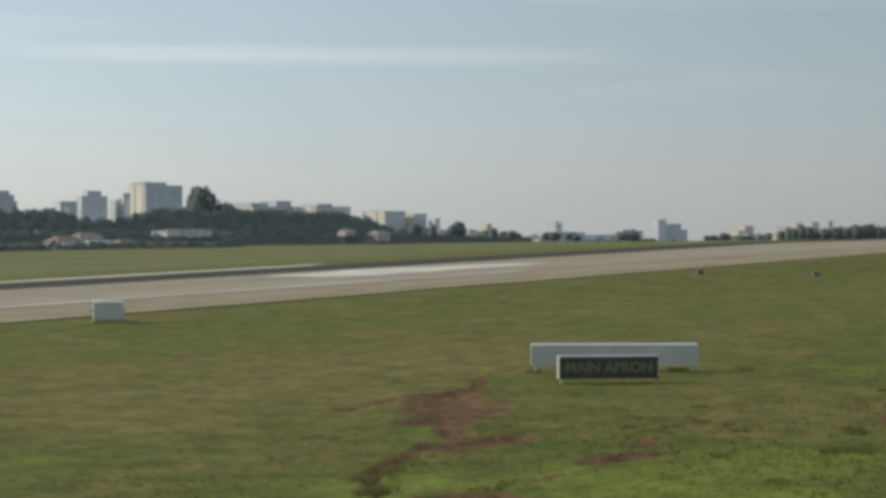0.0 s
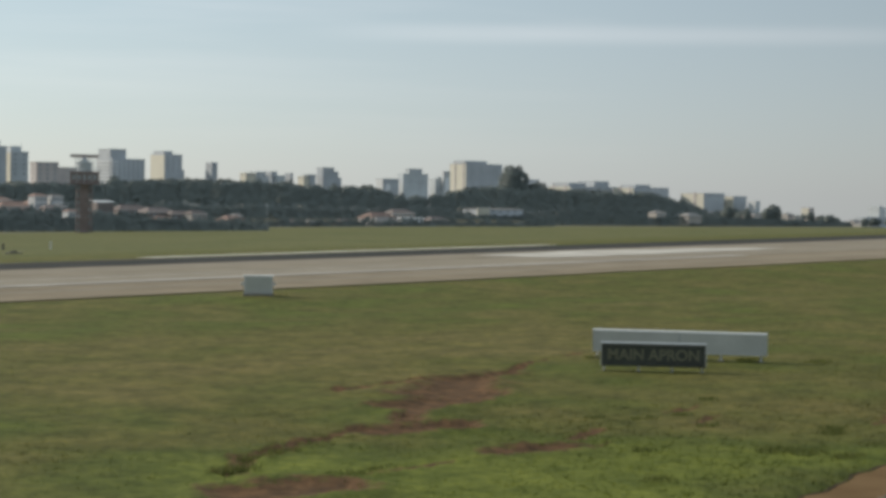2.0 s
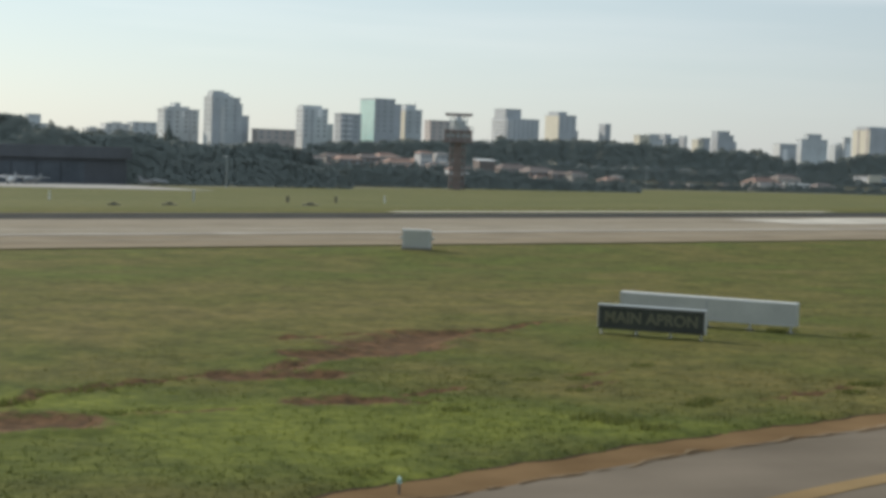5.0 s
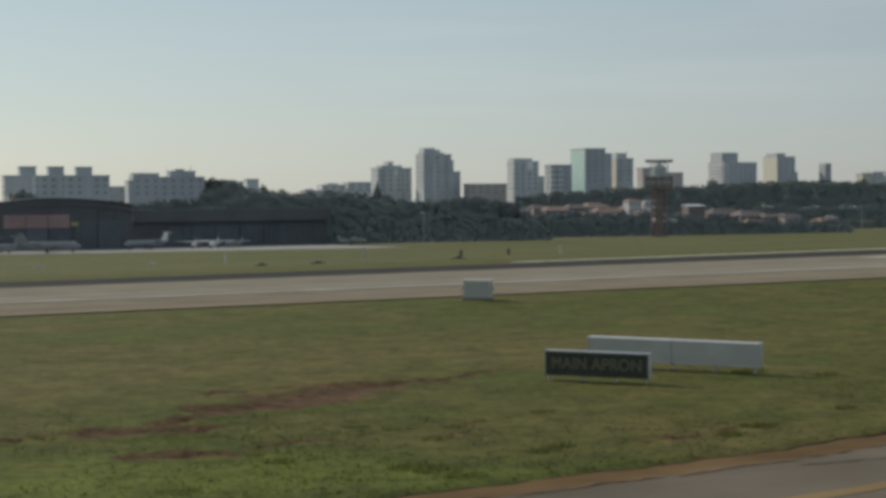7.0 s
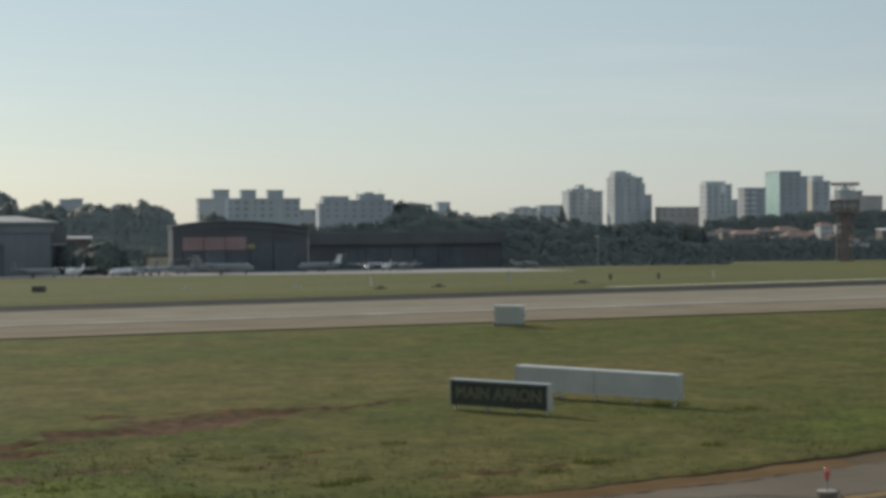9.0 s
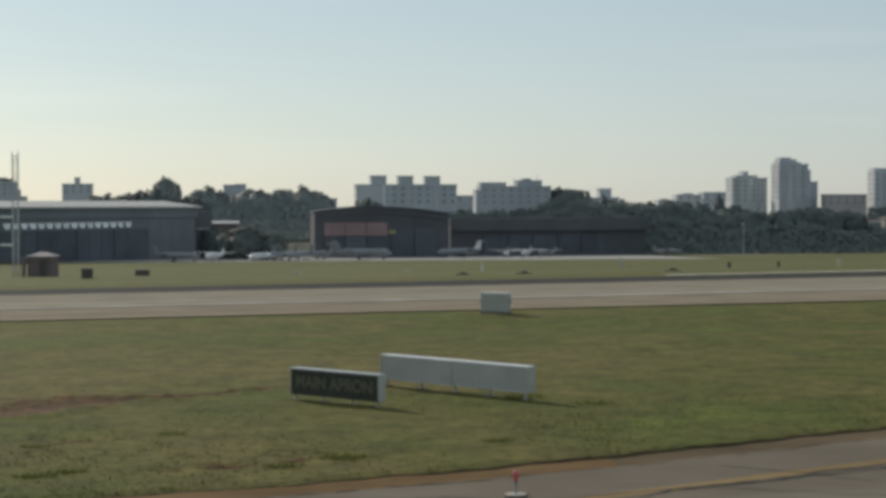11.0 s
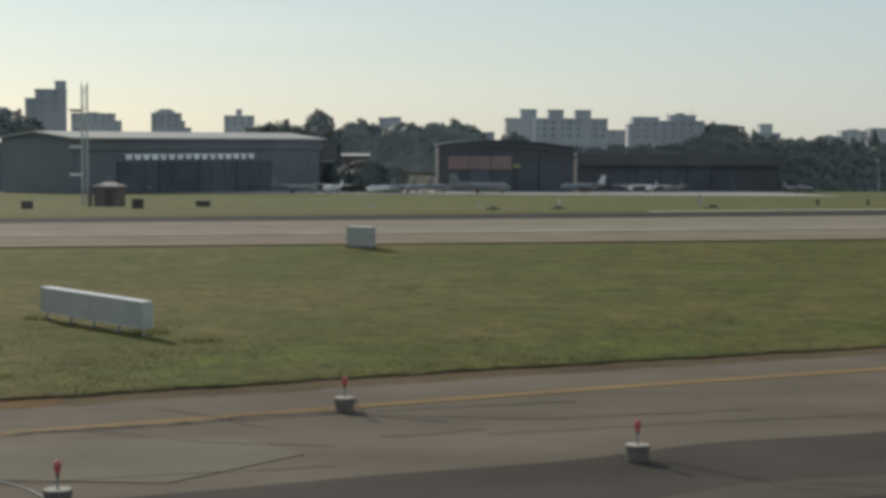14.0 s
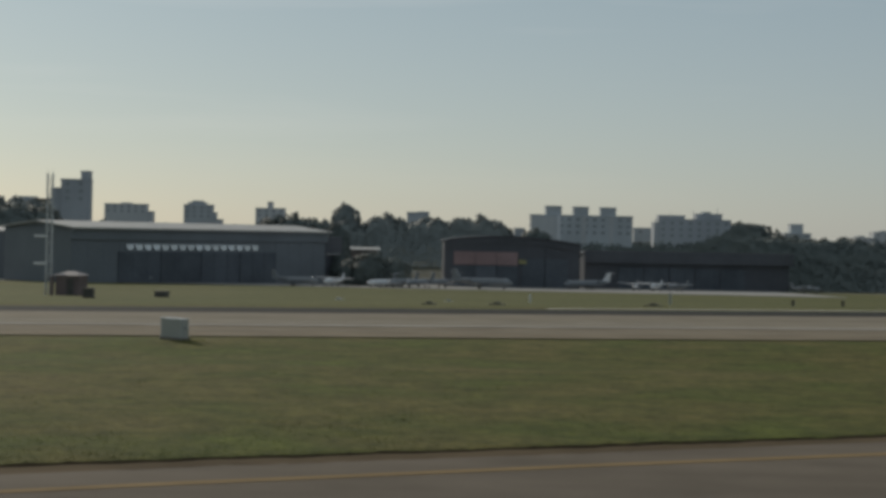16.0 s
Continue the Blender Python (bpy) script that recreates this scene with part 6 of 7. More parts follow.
for spot in (
    (323.9, 680, 7.4, 6, -2.5, 5, M_SHADY, M_ROOF_DARK, "house with a weathered brown roof among trees"),
    (325.8, 700, 7.8, 6, -0.6, -8, M_SHADY, M_ROOF_DARK, "house with a weathered brown roof among trees"),
    (341.5, 700, 7.9, 6, -1.3, 6, M_WALL, M_ROOF_DARK, "pale house with a brown roof among trees"),
    (345.4, 690, 11.2, 7.9, -2, -5, M_SHADY, M_TILE, "house with an orange tiled roof among trees"),
    (367.5, 715, 10.6, 7.4, -1.3, 4, M_SHADY, M_ROOF_DARK, "house with a weathered brown roof among trees"),
    (382.1, 725, 11.4, 8, -0.7, 8, M_WALL, M_TILE, "house with an orange tiled roof among trees"),
    (376.8, 700, 14.6, 10.2, -2.7, -6, M_WALL, M_TILE, "house with an orange tiled roof among trees"),
    (394.8, 712, 11.1, 7.7, -2.1, 5, M_WALL, M_TILE, "house with an orange tiled roof among trees"),
    (354.7, 675, 7.2, 6, -4.6, 3, M_CREAM, M_TILE, "house with an orange tiled roof among trees"),
    (390.7, 690, 7.9, 6, -4.1, -4, M_SHADY, M_ROOF_DARK, "house with a weathered brown roof among trees"),
    (324.2, 660, 6.9, 6, -5.3, -10, M_SHADY, M_ROOF_DARK, "house with a weathered brown roof among trees"),
    (367.6, 668, 9.8, 6.8, -5.4, 5, M_SHADY, M_TILE, "house with an orange tiled roof among trees"),
    (397.6, 715, 10.9, 7.7, -2.5, -6, M_WALL, M_TILE, "house with an orange tiled roof among trees"),
    (409, 722, 6.6, 6, 0.2, 4, M_WALL, M_ROOF_GREY, "white house with a pale roof among trees"),
    (396.1, 690, 7.3, 6, -5.2, 10, M_CREAM, M_ROOF_DARK, "pale house with a brown roof among trees"),
    (393.8, 675, 5.2, 6, -6.9, -8, M_WALL, M_ROOF_DARK, "white house with a brown roof among trees"),
    (377.4, 672, 9.5, 6.6, -7, 6, M_SHADY, M_ROOF_DARK, "house with a weathered brown roof among trees"),
    (410.1, 690, 7.7, 6, -5.5, 5, M_SHADY, M_ROOF_DARK, "house with a weathered brown roof among trees"),
    (438.4, 700, 16.3, 11, -3.7, -4, M_SHADY, M_ROOF_DARK, "house with a weathered brown roof among trees"),
    (446.7, 690, 16.4, 11, -4.7, 5, M_SHADY, M_ROOF_DARK, "house with a weathered brown roof among trees"),
    (454.1, 682, 10.5, 7.4, -6.2, -6, M_SHADY, M_ROOF_DARK, "house with a weathered brown roof among trees"),
    (459.6, 676, 9.6, 6.7, -6, 8, M_WALL, M_ROOF_DARK, "pale house with a brown roof among trees"),
    (435.8, 668, 8.6, 6, -8.5, -5, M_WALL, M_TILE, "small house with pale walls and a tiled roof"),
    (421.5, 672, 9, 6.3, -7.5, 3, M_SHADY, M_ROOF_DARK, "house with a weathered brown roof among trees"),
    (472.3, 664, 12.1, 8.5, -8.2, 6, M_WALL, M_TILE, "small house with pale walls at the airfield edge"),
    (480.7, 672, 4, 6, -7.5, -12, M_CONC_PALE, M_ROOF_GREY, "small white shed at the airfield edge"),
    (517, 660, 7, 6, -12.3, 3, M_WALL, M_ROOF_GREY, "low pale shed at the airfield edge"),
    (508.1, 668, 9, 6.3, -10.7, -5, M_SHADY, M_ROOF_DARK, "house with a weathered brown roof among trees"),
    (547.3, 672, 10.3, 7.2, -10.4, 7, M_SHADY, M_ROOF_DARK, "house with a weathered brown roof among trees"),
    (584.7, 690, 18.8, 11, -6.7, 5, M_BRICKY, M_TILE, "house with an orange tiled roof among trees"),
    (608.4, 700, 14.2, 9.9, -5.1, -8, M_WALL, M_ROOF_DARK, "pale house with a brown roof among trees"),
    (572.5, 672, 16.1, 11, -10.2, 4, M_BRICKY, M_ROOF_GREY, "low house with a pale roof at the airfield edge"),
    (625.9, 690, 13.3, 9.3, -10.2, 3, M_SHADY, M_ROOF_DARK, "house with a weathered brown roof among trees"),
    (892.5, 760, 12.9, 9, -5.9, 5, M_WALL, M_ROOF_GREY, "white house with a pale roof among trees"),
    (952.5, 780, 16.2, 11, -7.3, -4, M_WALL, M_ROOF_GREY, "pale house on the slope among trees"),
    (914, 760, 13.2, 9.2, -9.5, 6, M_WALL, M_ROOF_DARK, "pale house with a brown roof among trees"),
    (988.9, 790, 9.1, 6.4, -6.8, 5, M_CONC_PALE, M_ROOF_GREY, "white house on the slope among trees"),
    (1043.8, 800, 8.2, 6, -9.4, -5, M_WALL, M_TILE, "white house on the slope among trees"),
    (1079.4, 820, 11.4, 8, -8.4, 8, M_WALL, M_ROOF_GREY, "white house on the slope among trees"),
    (1077.3, 800, 8.5, 6, -10.4, 4, M_CONC_PALE, M_TILE, "white house on the slope among trees"),
    (1108.3, 810, 8, 6, -7.8, -6, M_WALL, M_ROOF_GREY, "white house on the slope among trees"),
    (1105.5, 800, 7.3, 6, -11, 5, M_WALL, M_ROOF_GREY, "pale house on the slope among trees"),
    (1127.7, 800, 10.5, 7.3, -10.8, -4, M_WALL, M_TILE, "white house on the slope among trees"),
    (1127.2, 790, 10.5, 7.3, -13.6, 6, M_CONC_PALE, M_ROOF_GREY, "white house on the slope among trees"),
    (391, 702, 7, 5, 1.0, 6, M_CONC_PALE, M_TILE, "small white house on the hillside"),
    (399, 700, 5.5, 4, 0.7, -8, M_CONC_PALE, M_ROOF_GREY, "small white house on the hillside"),
    (395, 690, 5, 5, -3.7, 10, M_CONC_PALE, M_ROOF_GREY, "small white house on the hillside"),
    (370, 636, 5, 4, -5.2, 5, M_CONC_PALE, M_TILE, "small white house below the hillside"),
    (373.8, 633, 3.6, 3.5, -7.0, -6, M_CONC_PALE, M_ROOF_GREY, "small white house below the hillside"),
    (838.2, 686, 13.5, 8, -5.9, 3, M_WALL, M_ROOF_GREY, "tall white house at the airfield edge"),
    (811, 690, 8.4, 7, -4.9, -4, M_WALL, M_ROOF_GREY, "small white house above the hedge"),
    (1331.5, 900, 14.3, 10, -15, 4, M_WALL, M_ROOF_GREY, "white distant house beyond the runway"),
    (1329.5, 890, 13.4, 9.4, -17.6, -4, M_CREAM, M_ROOF_GREY, "cream distant shed beyond the runway"),
    (1972.1, 1000, 25.2, 11, -19.2, 4, M_WALL, M_ROOF_GREY, "pale distant house beyond the runway end"),
    (1999.1, 1000, 16.1, 11, -20.2, 4, M_WALL, M_TILE, "pale distant house beyond the runway end"),
    (2063.4, 1000, 20.2, 11, -19.2, -5, M_WALL, M_TILE, "pale distant house beyond the runway end"),
    (2109.6, 1000, 17.4, 11, -15.9, 6, M_WALL, M_TILE, "pale distant house beyond the runway end"),
    (2242.6, 1000, 19.1, 11, -21.6, 3, M_CONC_PALE, M_ROOF_GREY, "white distant house beyond the runway end"),
    (2162.8, 1000, 25.3, 11, -17.8, -5, M_WALL, M_ROOF_GREY, "pale distant house beyond the runway end"),
    (2206.8, 1000, 18.6, 11, -19.7, 5, M_WALL, M_ROOF_GREY, "pale distant house beyond the runway end"),
):
    house(*spot)


# ---- trees ----
def leafy(r, rx_, ry_, rz_, cz, leaves, size, rough=0.24, low=-0.9):
    """Leaves over an uneven crown: an egg whose outline swells and shrinks at two scales."""
    verts, faces, normals = [], [], []
    shift = Vector((r.uniform(-50, 50), r.uniform(-50, 50), r.uniform(-50, 50)))
    while len(faces) < leaves:
        u = Vector((r.gauss(0, 1), r.gauss(0, 1), r.gauss(0, 1))).normalized()
        if u.z < low:
            continue
        swell = 0.86 + rough * noise.noise(u * 1.7 + shift) + 0.55 * rough * noise.noise(u * 4.5 + shift) + 0.3 * rough * noise.noise(u * 11 + shift) + r.uniform(-0.07, 0.05)
        p = Vector((u.x * rx_ * swell, u.y * ry_ * swell, max(0.2, cz + u.z * rz_ * swell)))
        out = Vector((u.x / rx_, u.y / ry_, u.z / rz_)).normalized()
        face = (out + 0.55 * Vector((r.uniform(-1, 1), r.uniform(-1, 1), r.uniform(-1, 1)))).normalized()
        q = face.to_track_quat("Z", "Y").to_matrix() @ Matrix.Rotation(r.uniform(0, 6.3), 3, "Z")
        s = size * r.uniform(0.5, 1.3)
        i = len(verts)
        verts += [tuple(p + q @ Vector(c) * s) for c in ((-0.6, -0.35, 0), (0.6, -0.3, 0.15), (0.05, 0.65, 0.1))]
        faces.append((i, i + 1, i + 2))
        # leaves of one crown catch the light together
        normals += [tuple((0.6 * out + 0.25 * (q @ Vector((0, 0, 1))) + Vector((0, 0, 0.35))).normalized())] * 3
    return verts, faces, normals


def crown(r, mat, parent, *a, **k):
    v, f, nor = leafy(r, *a, **k)
    me = bpy.data.meshes.new("crown")
    me.from_pydata(v, [], f)
    me.polygons.foreach_set("use_smooth", np.ones(len(f), bool))
    me.normals_split_custom_set_from_vertices(nor)
    me.materials.append(mat)
    ob = new("crown", me)
    ob.parent = parent
    return ob


def make_tree(seed, wide, mat, shape):
    """A tree ten metres tall: trunk with limbs, and a crown of leaves."""
    r = random.Random(seed)
    h = 10.0
    t = thing("tree", pose(0, 0, -300), TREE_LABELS[shape], "tree", "trees behind the airfield")
    bm = bmesh.new()
    add_tube(bm, [(0, 0, -0.4), (0.1, 0, h * 0.25), (-0.1, 0.1, h * 0.5), (0.1, 0, h * 0.85)], [h * 0.032, h * 0.025, h * 0.016, h * 0.004], 7)
    for k in range(6):
        a, q = r.uniform(0, math.tau), wide * 0.62
        add_tube(bm, [(0, 0, h * (0.22 + 0.07 * k)), (math.cos(a) * q * 0.5, math.sin(a) * q * 0.5, h * (0.36 + 0.07 * k)),
                      (math.cos(a) * q, math.sin(a) * q, h * (0.46 + 0.07 * k))], [h * 0.013, h * 0.008, h * 0.003], 5)
    part("trunk", bm, M_BARK, t)
    if shape in ("broad", "grey"):
        crown(r, mat, t, wide, wide, h * 0.40, h * 0.58, 3600, 0.56)
    elif shape in ("tall", "greytall"):
        crown(r, mat, t, wide * 0.75, wide * 0.75, h * 0.46, h * 0.56, 3200, 0.52, 0.34)
    elif shape == "dome":
        crown(r, mat, t, wide * 1.25, wide * 1.25, h * 0.52, h * 0.46, 4200, 0.56, 0.14)
    elif shape == "cone":
        ob = crown(r, mat, t, wide * 0.5, wide * 0.5, h * 0.5, h * 0.52, 2200, 0.38, 0.2)
        for v in ob.data.vertices:
            k = max(0.08, 1.05 - v.co.z / h)
            v.co.x *= k
            v.co.y *= k
    else:
        crown(r, mat, t, wide * 1.1, wide * 1.1, h * 0.5, h * 0.44, 3400, 0.60, 0.26)
    return t


TREE_LABELS = {"grey": "broad hazy grey-green tree behind the hangars", "greytall": "tall slim grey-green tree behind the hangars", "broad": "broad dark green tree with a full crown", "tall": "tall slim dark green tree with an open crown",
               "dome": "wide dark tree with a smooth domed crown", "cone": "dark pointed conifer behind the airfield", "bush": "dense dark green shrub down to the ground"}
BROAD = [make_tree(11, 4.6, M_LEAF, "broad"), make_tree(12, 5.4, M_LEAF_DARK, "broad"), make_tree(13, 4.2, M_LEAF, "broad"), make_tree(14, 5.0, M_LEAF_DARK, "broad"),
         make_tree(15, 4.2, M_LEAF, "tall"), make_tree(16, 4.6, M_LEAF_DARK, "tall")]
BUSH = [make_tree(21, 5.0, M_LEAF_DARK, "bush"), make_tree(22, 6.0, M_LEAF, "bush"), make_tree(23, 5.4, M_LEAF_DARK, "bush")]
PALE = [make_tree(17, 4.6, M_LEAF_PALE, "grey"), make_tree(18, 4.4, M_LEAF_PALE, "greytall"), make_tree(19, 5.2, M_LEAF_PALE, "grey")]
CONE = [make_tree(31, 4.4, M_LEAF_DARK, "cone")]
DOME = [make_tree(32, 4.6, M_LEAF_DARK, "dome")]
rt = random.Random(5)


def plant(x, y, top, wide=1.0, kinds=BROAD):
    foot = height(x, y) - 0.2
    s = max(1.6, top - foot) / 9.7
    src = kinds[rt.randrange(len(kinds))]
    c = copy_thing(src, pose(x, y, foot, 0, 0, rt.uniform(0, 360)))
    c.scale = (s * wide, s * wide, s)
    return c


# the outline of the woods as seen over the airfield: a standpoint, then rows of (x per y, rise per y)
HANGAR_WOODS = ((48.3, -12.4, 4.5), ((-0.229, 0.0118), (-0.209, 0.0127), (-0.198, 0.0113), (-0.19, 0.0001), (-0.071, -0.0005), (-0.066, 0.0044), (-0.04, 0.004), (-0.026, 0.0052), (-0.013, 0.0025), (-0.007, 0.0077), (0.002, 0.007), (0.008, 0.0037),
                                     (0.026, 0.0076), (0.035, 0.0052), (0.041, 0.0078), (0.06, 0.0071), (0.066, 0.0028), (0.07, -0.0009), (0.143, -0.0033), (0.187, -0.0005), (0.202, 0.0091), (0.209, 0.0097), (0.22, 0.004), (0.231, -0.0014), (0.248, -0.0055), (0.288, -0.0024), (0.309, -0.0012)))
MIDDLE_WOODS = ((20.3, -11.8, 4.7), ((0.226, -0.0035), (0.254, -0.002), (0.268, 0.0013), (0.287, -0.0013), (0.314, 0.0006), (0.327, -0.0016), (0.34, -0.0049), (0.374, -0.0052), (0.408, -0.0026), (0.439, -0.0069), (0.463, -0.0071), (0.479, -0.0051), (0.496, -0.0015), (0.514, 0.0024), (0.524, -0.0003)))
CITY_WOODS = ((4.9, -4.1, 4.6), ((0.477, -0.0011), (0.516, 0.0013), (0.536, 0.0025), (0.553, 0.0018), (0.591, 0.0047), (0.626, 0.006), (0.663, 0.0066), (0.721, 0.0065), (0.751, 0.0056), (0.772, 0.0036), (0.835, 0.0024), (0.852, -0.0029), (0.879, -0.0032), (0.905, -0.0014), (0.933, 0.0046), (0.964, 0.0057), (1.01, 0.0049),
                                 (1.086, 0.0036), (1.115, 0.0012), (1.145, 0.0037), (1.18, -0.0027), (1.201, -0.006), (1.232, -0.0138), (1.265, -0.0119), (1.299, -0.0152), (1.365, -0.0167), (1.407, -0.0185), (1.455, -0.0249)))
FAR_WOODS = ((-1.8, 2.0, 4.6), ((1.419, -0.0149), (1.455, -0.0222), (1.503, -0.0269), (1.715, -0.0281), (1.866, -0.0312), (1.883, -0.0258), (1.913, -0.0226), (1.94, -0.0271), (2.069, -0.0254), (2.138, -0.0192), (2.193, -0.0234), (2.288, -0.0186), (2.347, -0.0156), (2.399, -0.0159), (2.427, -0.022)))


def sites(r, woods, n, t0, t1, y0, y1, drop0, drop1):
    """Places and heights of trees that stay a little under the outline of the woods."""
    (ex, ey, ez), line = woods
    for k in range(n):
        y, a = r.uniform(y0, y1), t0 + (t1 - t0) * (k + r.random()) / n
        rise = np.interp(a, [p for p, _ in line], [q for _, q in line]) - r.uniform(drop0, drop1)
        yield ex + a * (y - ey), y, float(ez + rise * (y - ey))


def tree_line(woods, n, t0, t1, y0, y1, drop0, drop1, wide0, wide1, kinds):
    for x, y, top in sites(rt, woods, n, t0, t1, y0, y1, drop0, drop1):
        plant(x, y, top, rt.uniform(wide0, wide1), kinds)


def belt(name, seed, woods, t0, t1, y0, y1, drop, label, leaves, size=0.9, mat=None, ragged=0.0012):
    """A belt of trees and shrubs grown into one mass: leaves over its bulging face, from the foot at y0 up to the crest at y1."""
    r = np.random.RandomState(seed)
    (ex, ey, ez), line = woods
    a, v = r.uniform(t0, t1, leaves), r.rand(leaves) ** 0.85
    x = ex + a * (y1 - ey)
    rise = np.interp(a, [p for p, _ in line], [q for _, q in line]) - drop
    rise += ragged * (1.6 * lumps(x, x * 0, 0.45, seed + 1) + 1.4 * lumps(x, x * 0, 1.5, seed + 2) + 0.9 * r.uniform(-1, 1, leaves) * v)
    foot = land(x, np.full(leaves, float(y0))) - 0.3
    tall = np.maximum(1.2, ez + rise * (y1 - ey) - foot)
    z = foot + tall * v
    y = y0 + (y1 - y0) * v + 1.1 * lumps(x, z * 1.6, 0.35, seed + 3) + 0.5 * lumps(x, z * 1.6, 1.1, seed + 4) + r.uniform(-0.4, 0.4, leaves)
    x = x - a * (y1 - y)
    out = np.stack([0.5 * lumps(x, z, 0.9, seed + 5), -tall, np.full(leaves, float(y1 - y0)) + 0.35 * tall], 1)
    out /= np.linalg.norm(out, axis=1, keepdims=True)
    face = out + 0.55 * r.uniform(-1, 1, (leaves, 3))
    face /= np.linalg.norm(face, axis=1, keepdims=True)
    u = np.cross(face, r.uniform(-1, 1, (leaves, 3)))
    u /= np.linalg.norm(u, axis=1, keepdims=True)
    w = np.cross(face, u)
    k = (size * r.uniform(0.5, 1.3, leaves))[:, None]
    p = np.stack([x, y, z], 1)
    verts = np.stack([p - (0.6 * u + 0.35 * w) * k, p + (0.6 * u - 0.3 * w) * k, p + (0.05 * u + 0.65 * w) * k], 1).reshape(-1, 3)
    normal = 0.9 * out + 0.15 * face
    normal /= np.linalg.norm(normal, axis=1, keepdims=True)
    me = bpy.data.meshes.new(name)
    me.from_pydata(verts.tolist(), [], np.arange(leaves * 3).reshape(-1, 3).tolist())
    me.polygons.foreach_set("use_smooth", np.ones(leaves, bool))
    me.normals_split_custom_set_from_vertices(np.repeat(normal, 3, 0).tolist())
    me.materials.append(mat or M_LEAF_DARK)
    return tagged(new(name, me), label, "trees", kind="stuff")


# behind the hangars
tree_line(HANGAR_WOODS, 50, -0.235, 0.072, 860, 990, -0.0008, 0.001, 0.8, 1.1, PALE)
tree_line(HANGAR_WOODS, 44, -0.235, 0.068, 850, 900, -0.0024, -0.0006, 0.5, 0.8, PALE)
tree_line(HANGAR_WOODS, 24, 0.08, 0.32, 830, 880, 0.0, 0.0018, 1.0, 1.4, BROAD)
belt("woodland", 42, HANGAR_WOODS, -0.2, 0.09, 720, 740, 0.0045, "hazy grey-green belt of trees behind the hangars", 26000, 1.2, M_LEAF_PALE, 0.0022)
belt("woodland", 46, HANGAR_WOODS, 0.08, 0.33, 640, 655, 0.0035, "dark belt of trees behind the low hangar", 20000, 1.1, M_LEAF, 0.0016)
belt("thicket", 45, HANGAR_WOODS, 0.07, 0.31, 446, 456, 0.0085, "dark dense thicket behind the hangars", 14000, 0.9, None, 0.002)
for x, y, top, wide, kinds in ((22, 432, 8.0, 0.62, BROAD[:4]), (26.5, 430, 8.7, 0.62, BROAD[:4]), (31, 436, 7.4, 0.6, BROAD[:4]), (37, 438, 6.2, 0.5, BROAD[:4]), (24.2, 868, 18.2, 0.62, PALE[:1]), (-64, 505, 10.4, 1.0, BROAD[:4]), (-57, 512, 9.8, 0.9, BROAD[:4]),
                               (47.5, 374, 0.0, 0.95, BUSH), (43.5, 377, -1.6, 0.9, BUSH), (52.5, 378, -1.2, 0.9, BUSH), (40.5, 398, -0.6, 0.7, BUSH), (227.4, 851, 12.2, 1.2, DOME), (110, 700, 7.0, 0.8, BROAD[:4])):
    plant(x, y, top, wide, kinds)
# between the hangars and the radar tower
tree_line(MIDDLE_WOODS, 26, 0.25, 0.43, 630, 720, 0.0, 0.002, 0.9, 1.3, BROAD)
tree_line(MIDDLE_WOODS, 18, 0.42, 0.53, 790, 850, 0.0, 0.002, 0.9, 1.3, BROAD)
tree_line(MIDDLE_WOODS, 14, 0.25, 0.36, 640, 720, -0.0016, -0.0002, 0.6, 0.9, BROAD)
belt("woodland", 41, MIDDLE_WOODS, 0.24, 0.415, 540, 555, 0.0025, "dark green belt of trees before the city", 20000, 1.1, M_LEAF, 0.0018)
belt("thicket", 47, MIDDLE_WOODS, 0.26, 0.46, 430, 442, 0.0120, "dark dense thicket along the airfield edge", 16000, 0.9, None, 0.0022)
FRONT = (MIDDLE_WOODS[0], ((0.42, -0.0190), (0.50, -0.0195), (0.57, -0.0215), (0.64, -0.0235), (0.70, -0.0255)))
belt("thicket", 48, FRONT, 0.42, 0.69, 500, 507, 0.0, "dark dense hedge along the airfield edge", 16000, 0.9, None, 0.0012)
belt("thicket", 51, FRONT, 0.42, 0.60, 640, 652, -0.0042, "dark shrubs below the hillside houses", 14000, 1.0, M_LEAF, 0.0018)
plant(435, 797, 7.2, 1.1, DOME)
plant(259.9, 689, 9.8, 1.3, CONE)
# before the city
tree_line(CITY_WOODS, 66, 0.47, 1.22, 790, 900, -0.0006, 0.0012, 1.0, 1.4, BROAD)
tree_line(CITY_WOODS, 26, 1.2, 1.46, 850, 930, -0.001, 0.002, 1.0, 1.4, BROAD)
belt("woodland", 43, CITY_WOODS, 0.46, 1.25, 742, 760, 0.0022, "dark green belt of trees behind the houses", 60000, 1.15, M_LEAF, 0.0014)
SLOPE = (CITY_WOODS[0], ((0.5, -0.0125), (0.9, -0.0135), (0.93, -0.0165), (1.01, -0.0165), (1.03, -0.0120), (1.18, -0.0130), (1.24, -0.019), (1.46, -0.0245)))
belt("thicket", 49, SLOPE, 0.56, 1.46, 722, 732, 0.0, "dark trees and shrubs on the slope behind the houses", 36000, 1.0, None, 0.0020)
FENCE = (CITY_WOODS[0], ((0.5, -0.0215), (0.9, -0.0225), (0.94, -0.0242), (1.0, -0.0242), (1.02, -0.0195), (1.2, -0.0190), (1.3, -0.0205), (1.46, -0.0252)))
belt("thicket", 44, FENCE, 0.575, 1.03, 652, 658, 0.0, "dark shrubs before the houses at the airfield edge", 20000, 0.8, None, 0.0022)
belt("thicket", 50, FENCE, 0.97, 1.46, 680, 687, 0.0, "long dark hedge along the airfield edge", 20000, 0.9, None, 0.0007)
plant(781, 936, 9.3, 0.85, DOME)
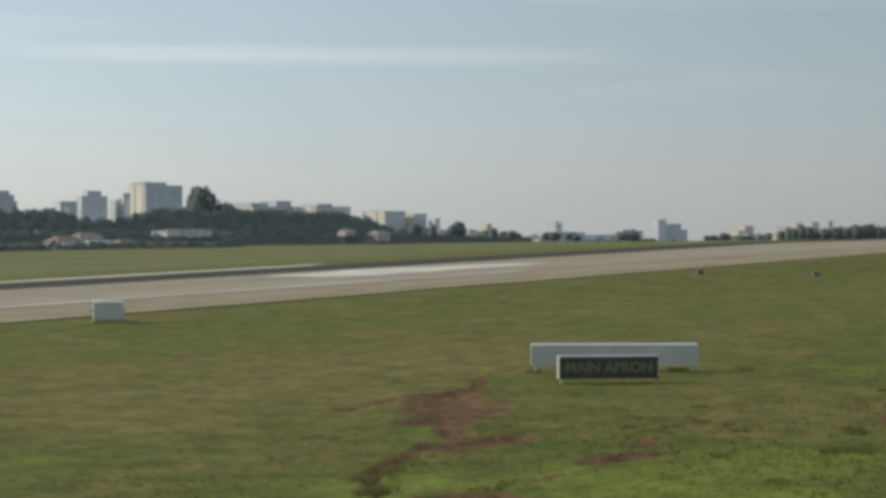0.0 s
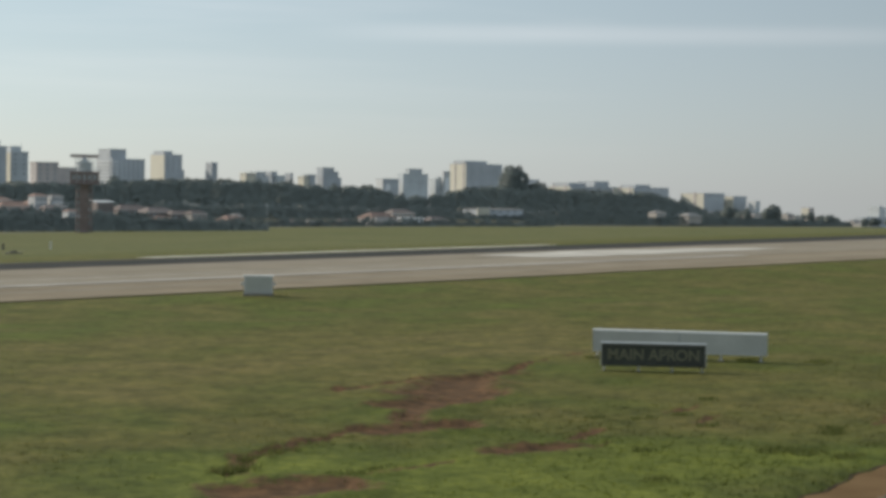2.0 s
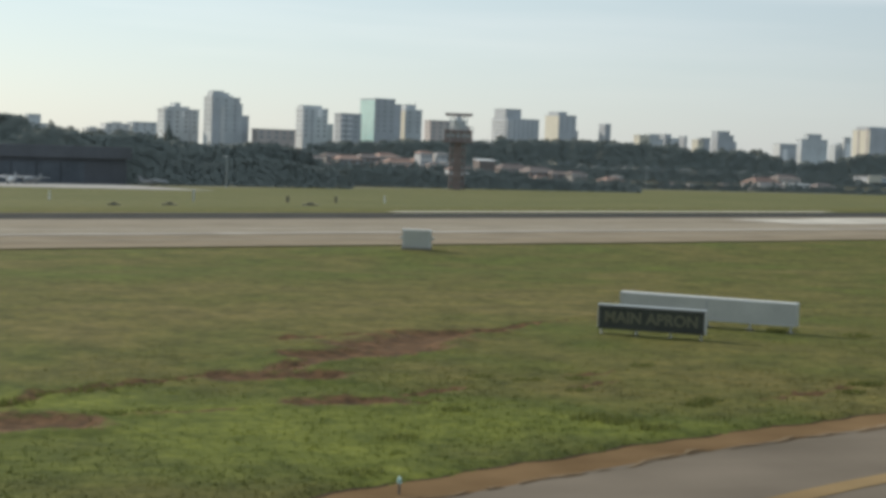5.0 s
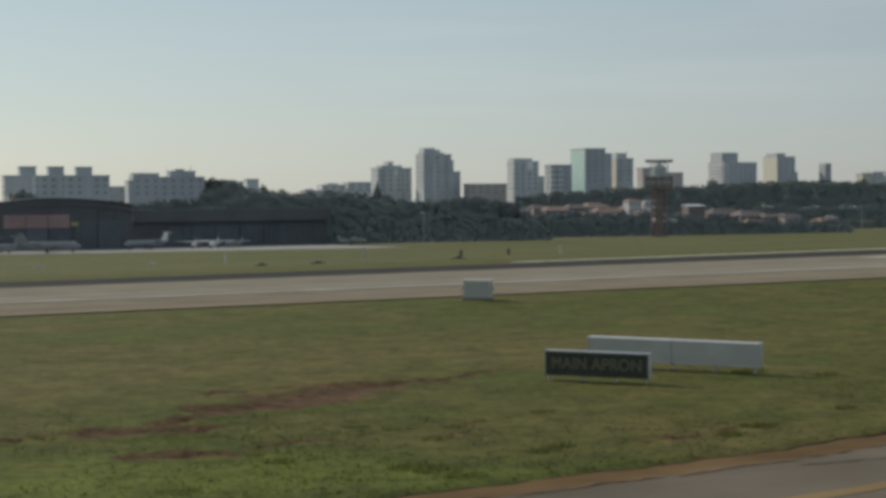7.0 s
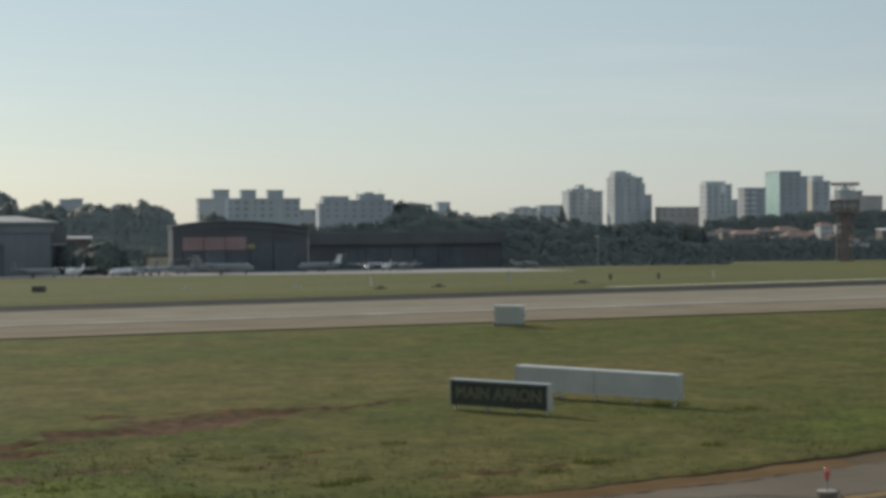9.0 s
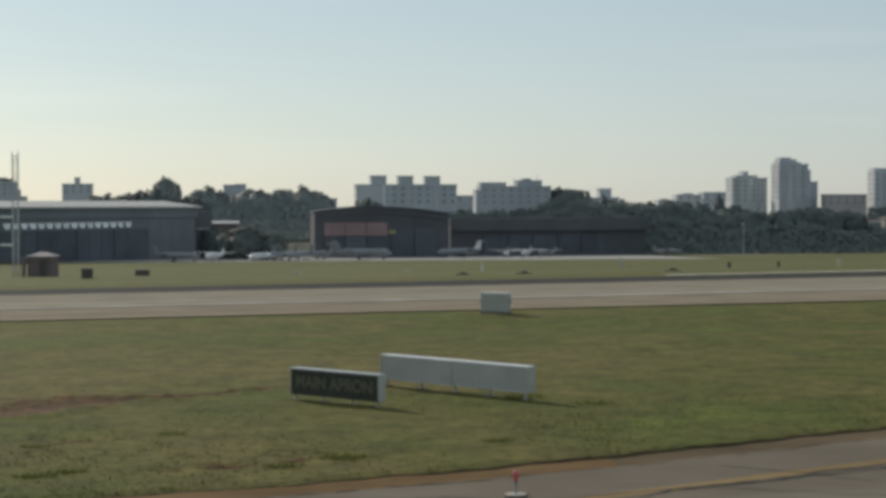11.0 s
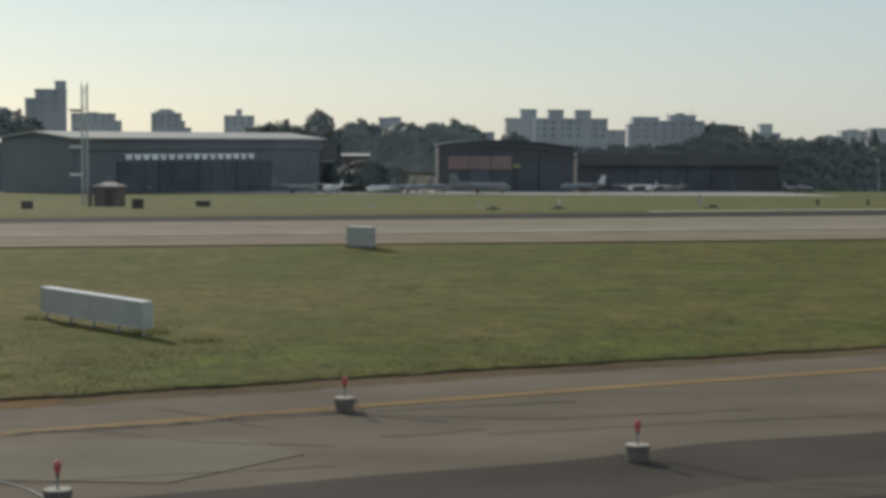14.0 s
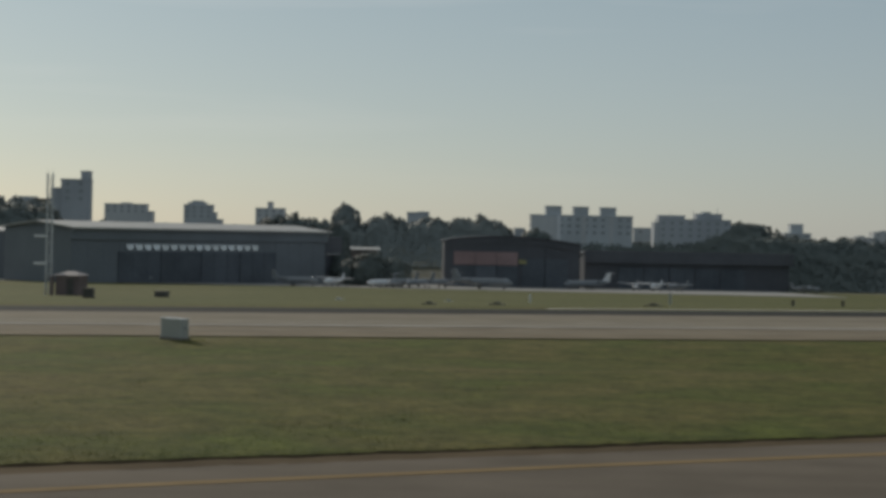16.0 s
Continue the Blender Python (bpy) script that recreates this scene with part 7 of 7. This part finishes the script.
plant(813, 819, 23.4, 0.62, BROAD[3:4])
plant(823, 826, 17.5, 0.42, BROAD[2:3])
plant(834, 818, 12.5, 0.75, BROAD[1:2])
# beyond the runway end
tree_line(FAR_WOODS, 34, 1.42, 2.45, 700, 770, 0.0, 0.003, 1.1, 1.6, BROAD)
for x, y, top, wide, kinds in ((1036, 690, -9.4, 1.2, BROAD), (1046, 690, -9.0, 1.3, BROAD), (1056, 694, -9.6, 1.3, BROAD), (1070, 692, -9.8, 1.3, BROAD), (1084, 694, -11, 1.3, BUSH), (1092, 700, -10.6, 1.1, BROAD),
                               (1255, 760, -10.6, 1.1, PALE), (1268, 762, -9.6, 1.2, PALE), (1279, 760, -9.2, 1.2, PALE), (1290, 764, -11, 1.1, PALE), (1180, 690, -14.6, 1.8, BUSH), (1190, 690, -14.6, 1.8, BUSH),
                               (1283, 690, -13.4, 1.0, BROAD), (1294, 690, -13.2, 1.0, BROAD), (1312, 690, -11.6, 0.8, BROAD), (1322, 694, -13, 1.0, BROAD), (1399, 690, -12.3, 0.8, BROAD), (1425, 690, -11, 0.9, BROAD), (1440, 690, -10.4, 0.8, BROAD),
                               (1452, 690, -9, 0.8, BROAD), (1469, 690, -5.6, 0.5, BROAD), (1482, 690, -6.7, 0.7, BROAD), (1500, 692, -9, 0.9, BROAD), (1519, 690, -9, 0.9, BROAD), (1545, 690, -8, 0.8, BROAD), (1568, 690, -8.6, 0.9, BROAD),
                               (1592, 690, -7.2, 0.9, BROAD), (1610, 690, -6.4, 0.8, BROAD), (1627, 690, -5.8, 0.9, BROAD), (1648, 690, -7.5, 0.8, BROAD), (970, 720, -0.2, 0.7, DOME), (958, 716, -3, 0.8, BROAD), (909, 712, -2.2, 0.8, BROAD),
                               (924, 708, -3.6, 0.8, BROAD), (1013, 720, -5.7, 0.9, BROAD), (1030, 716, -7.5, 1.0, BROAD), (1044, 720, -9.4, 1.1, BROAD)):
    plant(x, y, top, wide, kinds)
for src in BROAD + BUSH + CONE + PALE + DOME:
    for o in (*src.children_recursive, src):
        bpy.data.objects.remove(o)

# ---- slender poles at the airfield edge ----
for x, y, h in ((173, 400, 8), (470.6, 633, 10.5)):
    g = height(x, y)
    t = thing("lamp_post", pose(x, y, g), "slender pale lamp post at the airfield edge", "lamp post", "edge lamp posts")
    part("pole", tube([(0, 0, -0.3), (0, 0, h * 0.6), (0, 0, h)], [0.10, 0.08, 0.06], 8), M_FRAME, t)
    part("lamp_head", box(-0.7, 0.15, -0.18, 0.18, h - 0.05, h + 0.15, 0.05), M_WHITE, t)
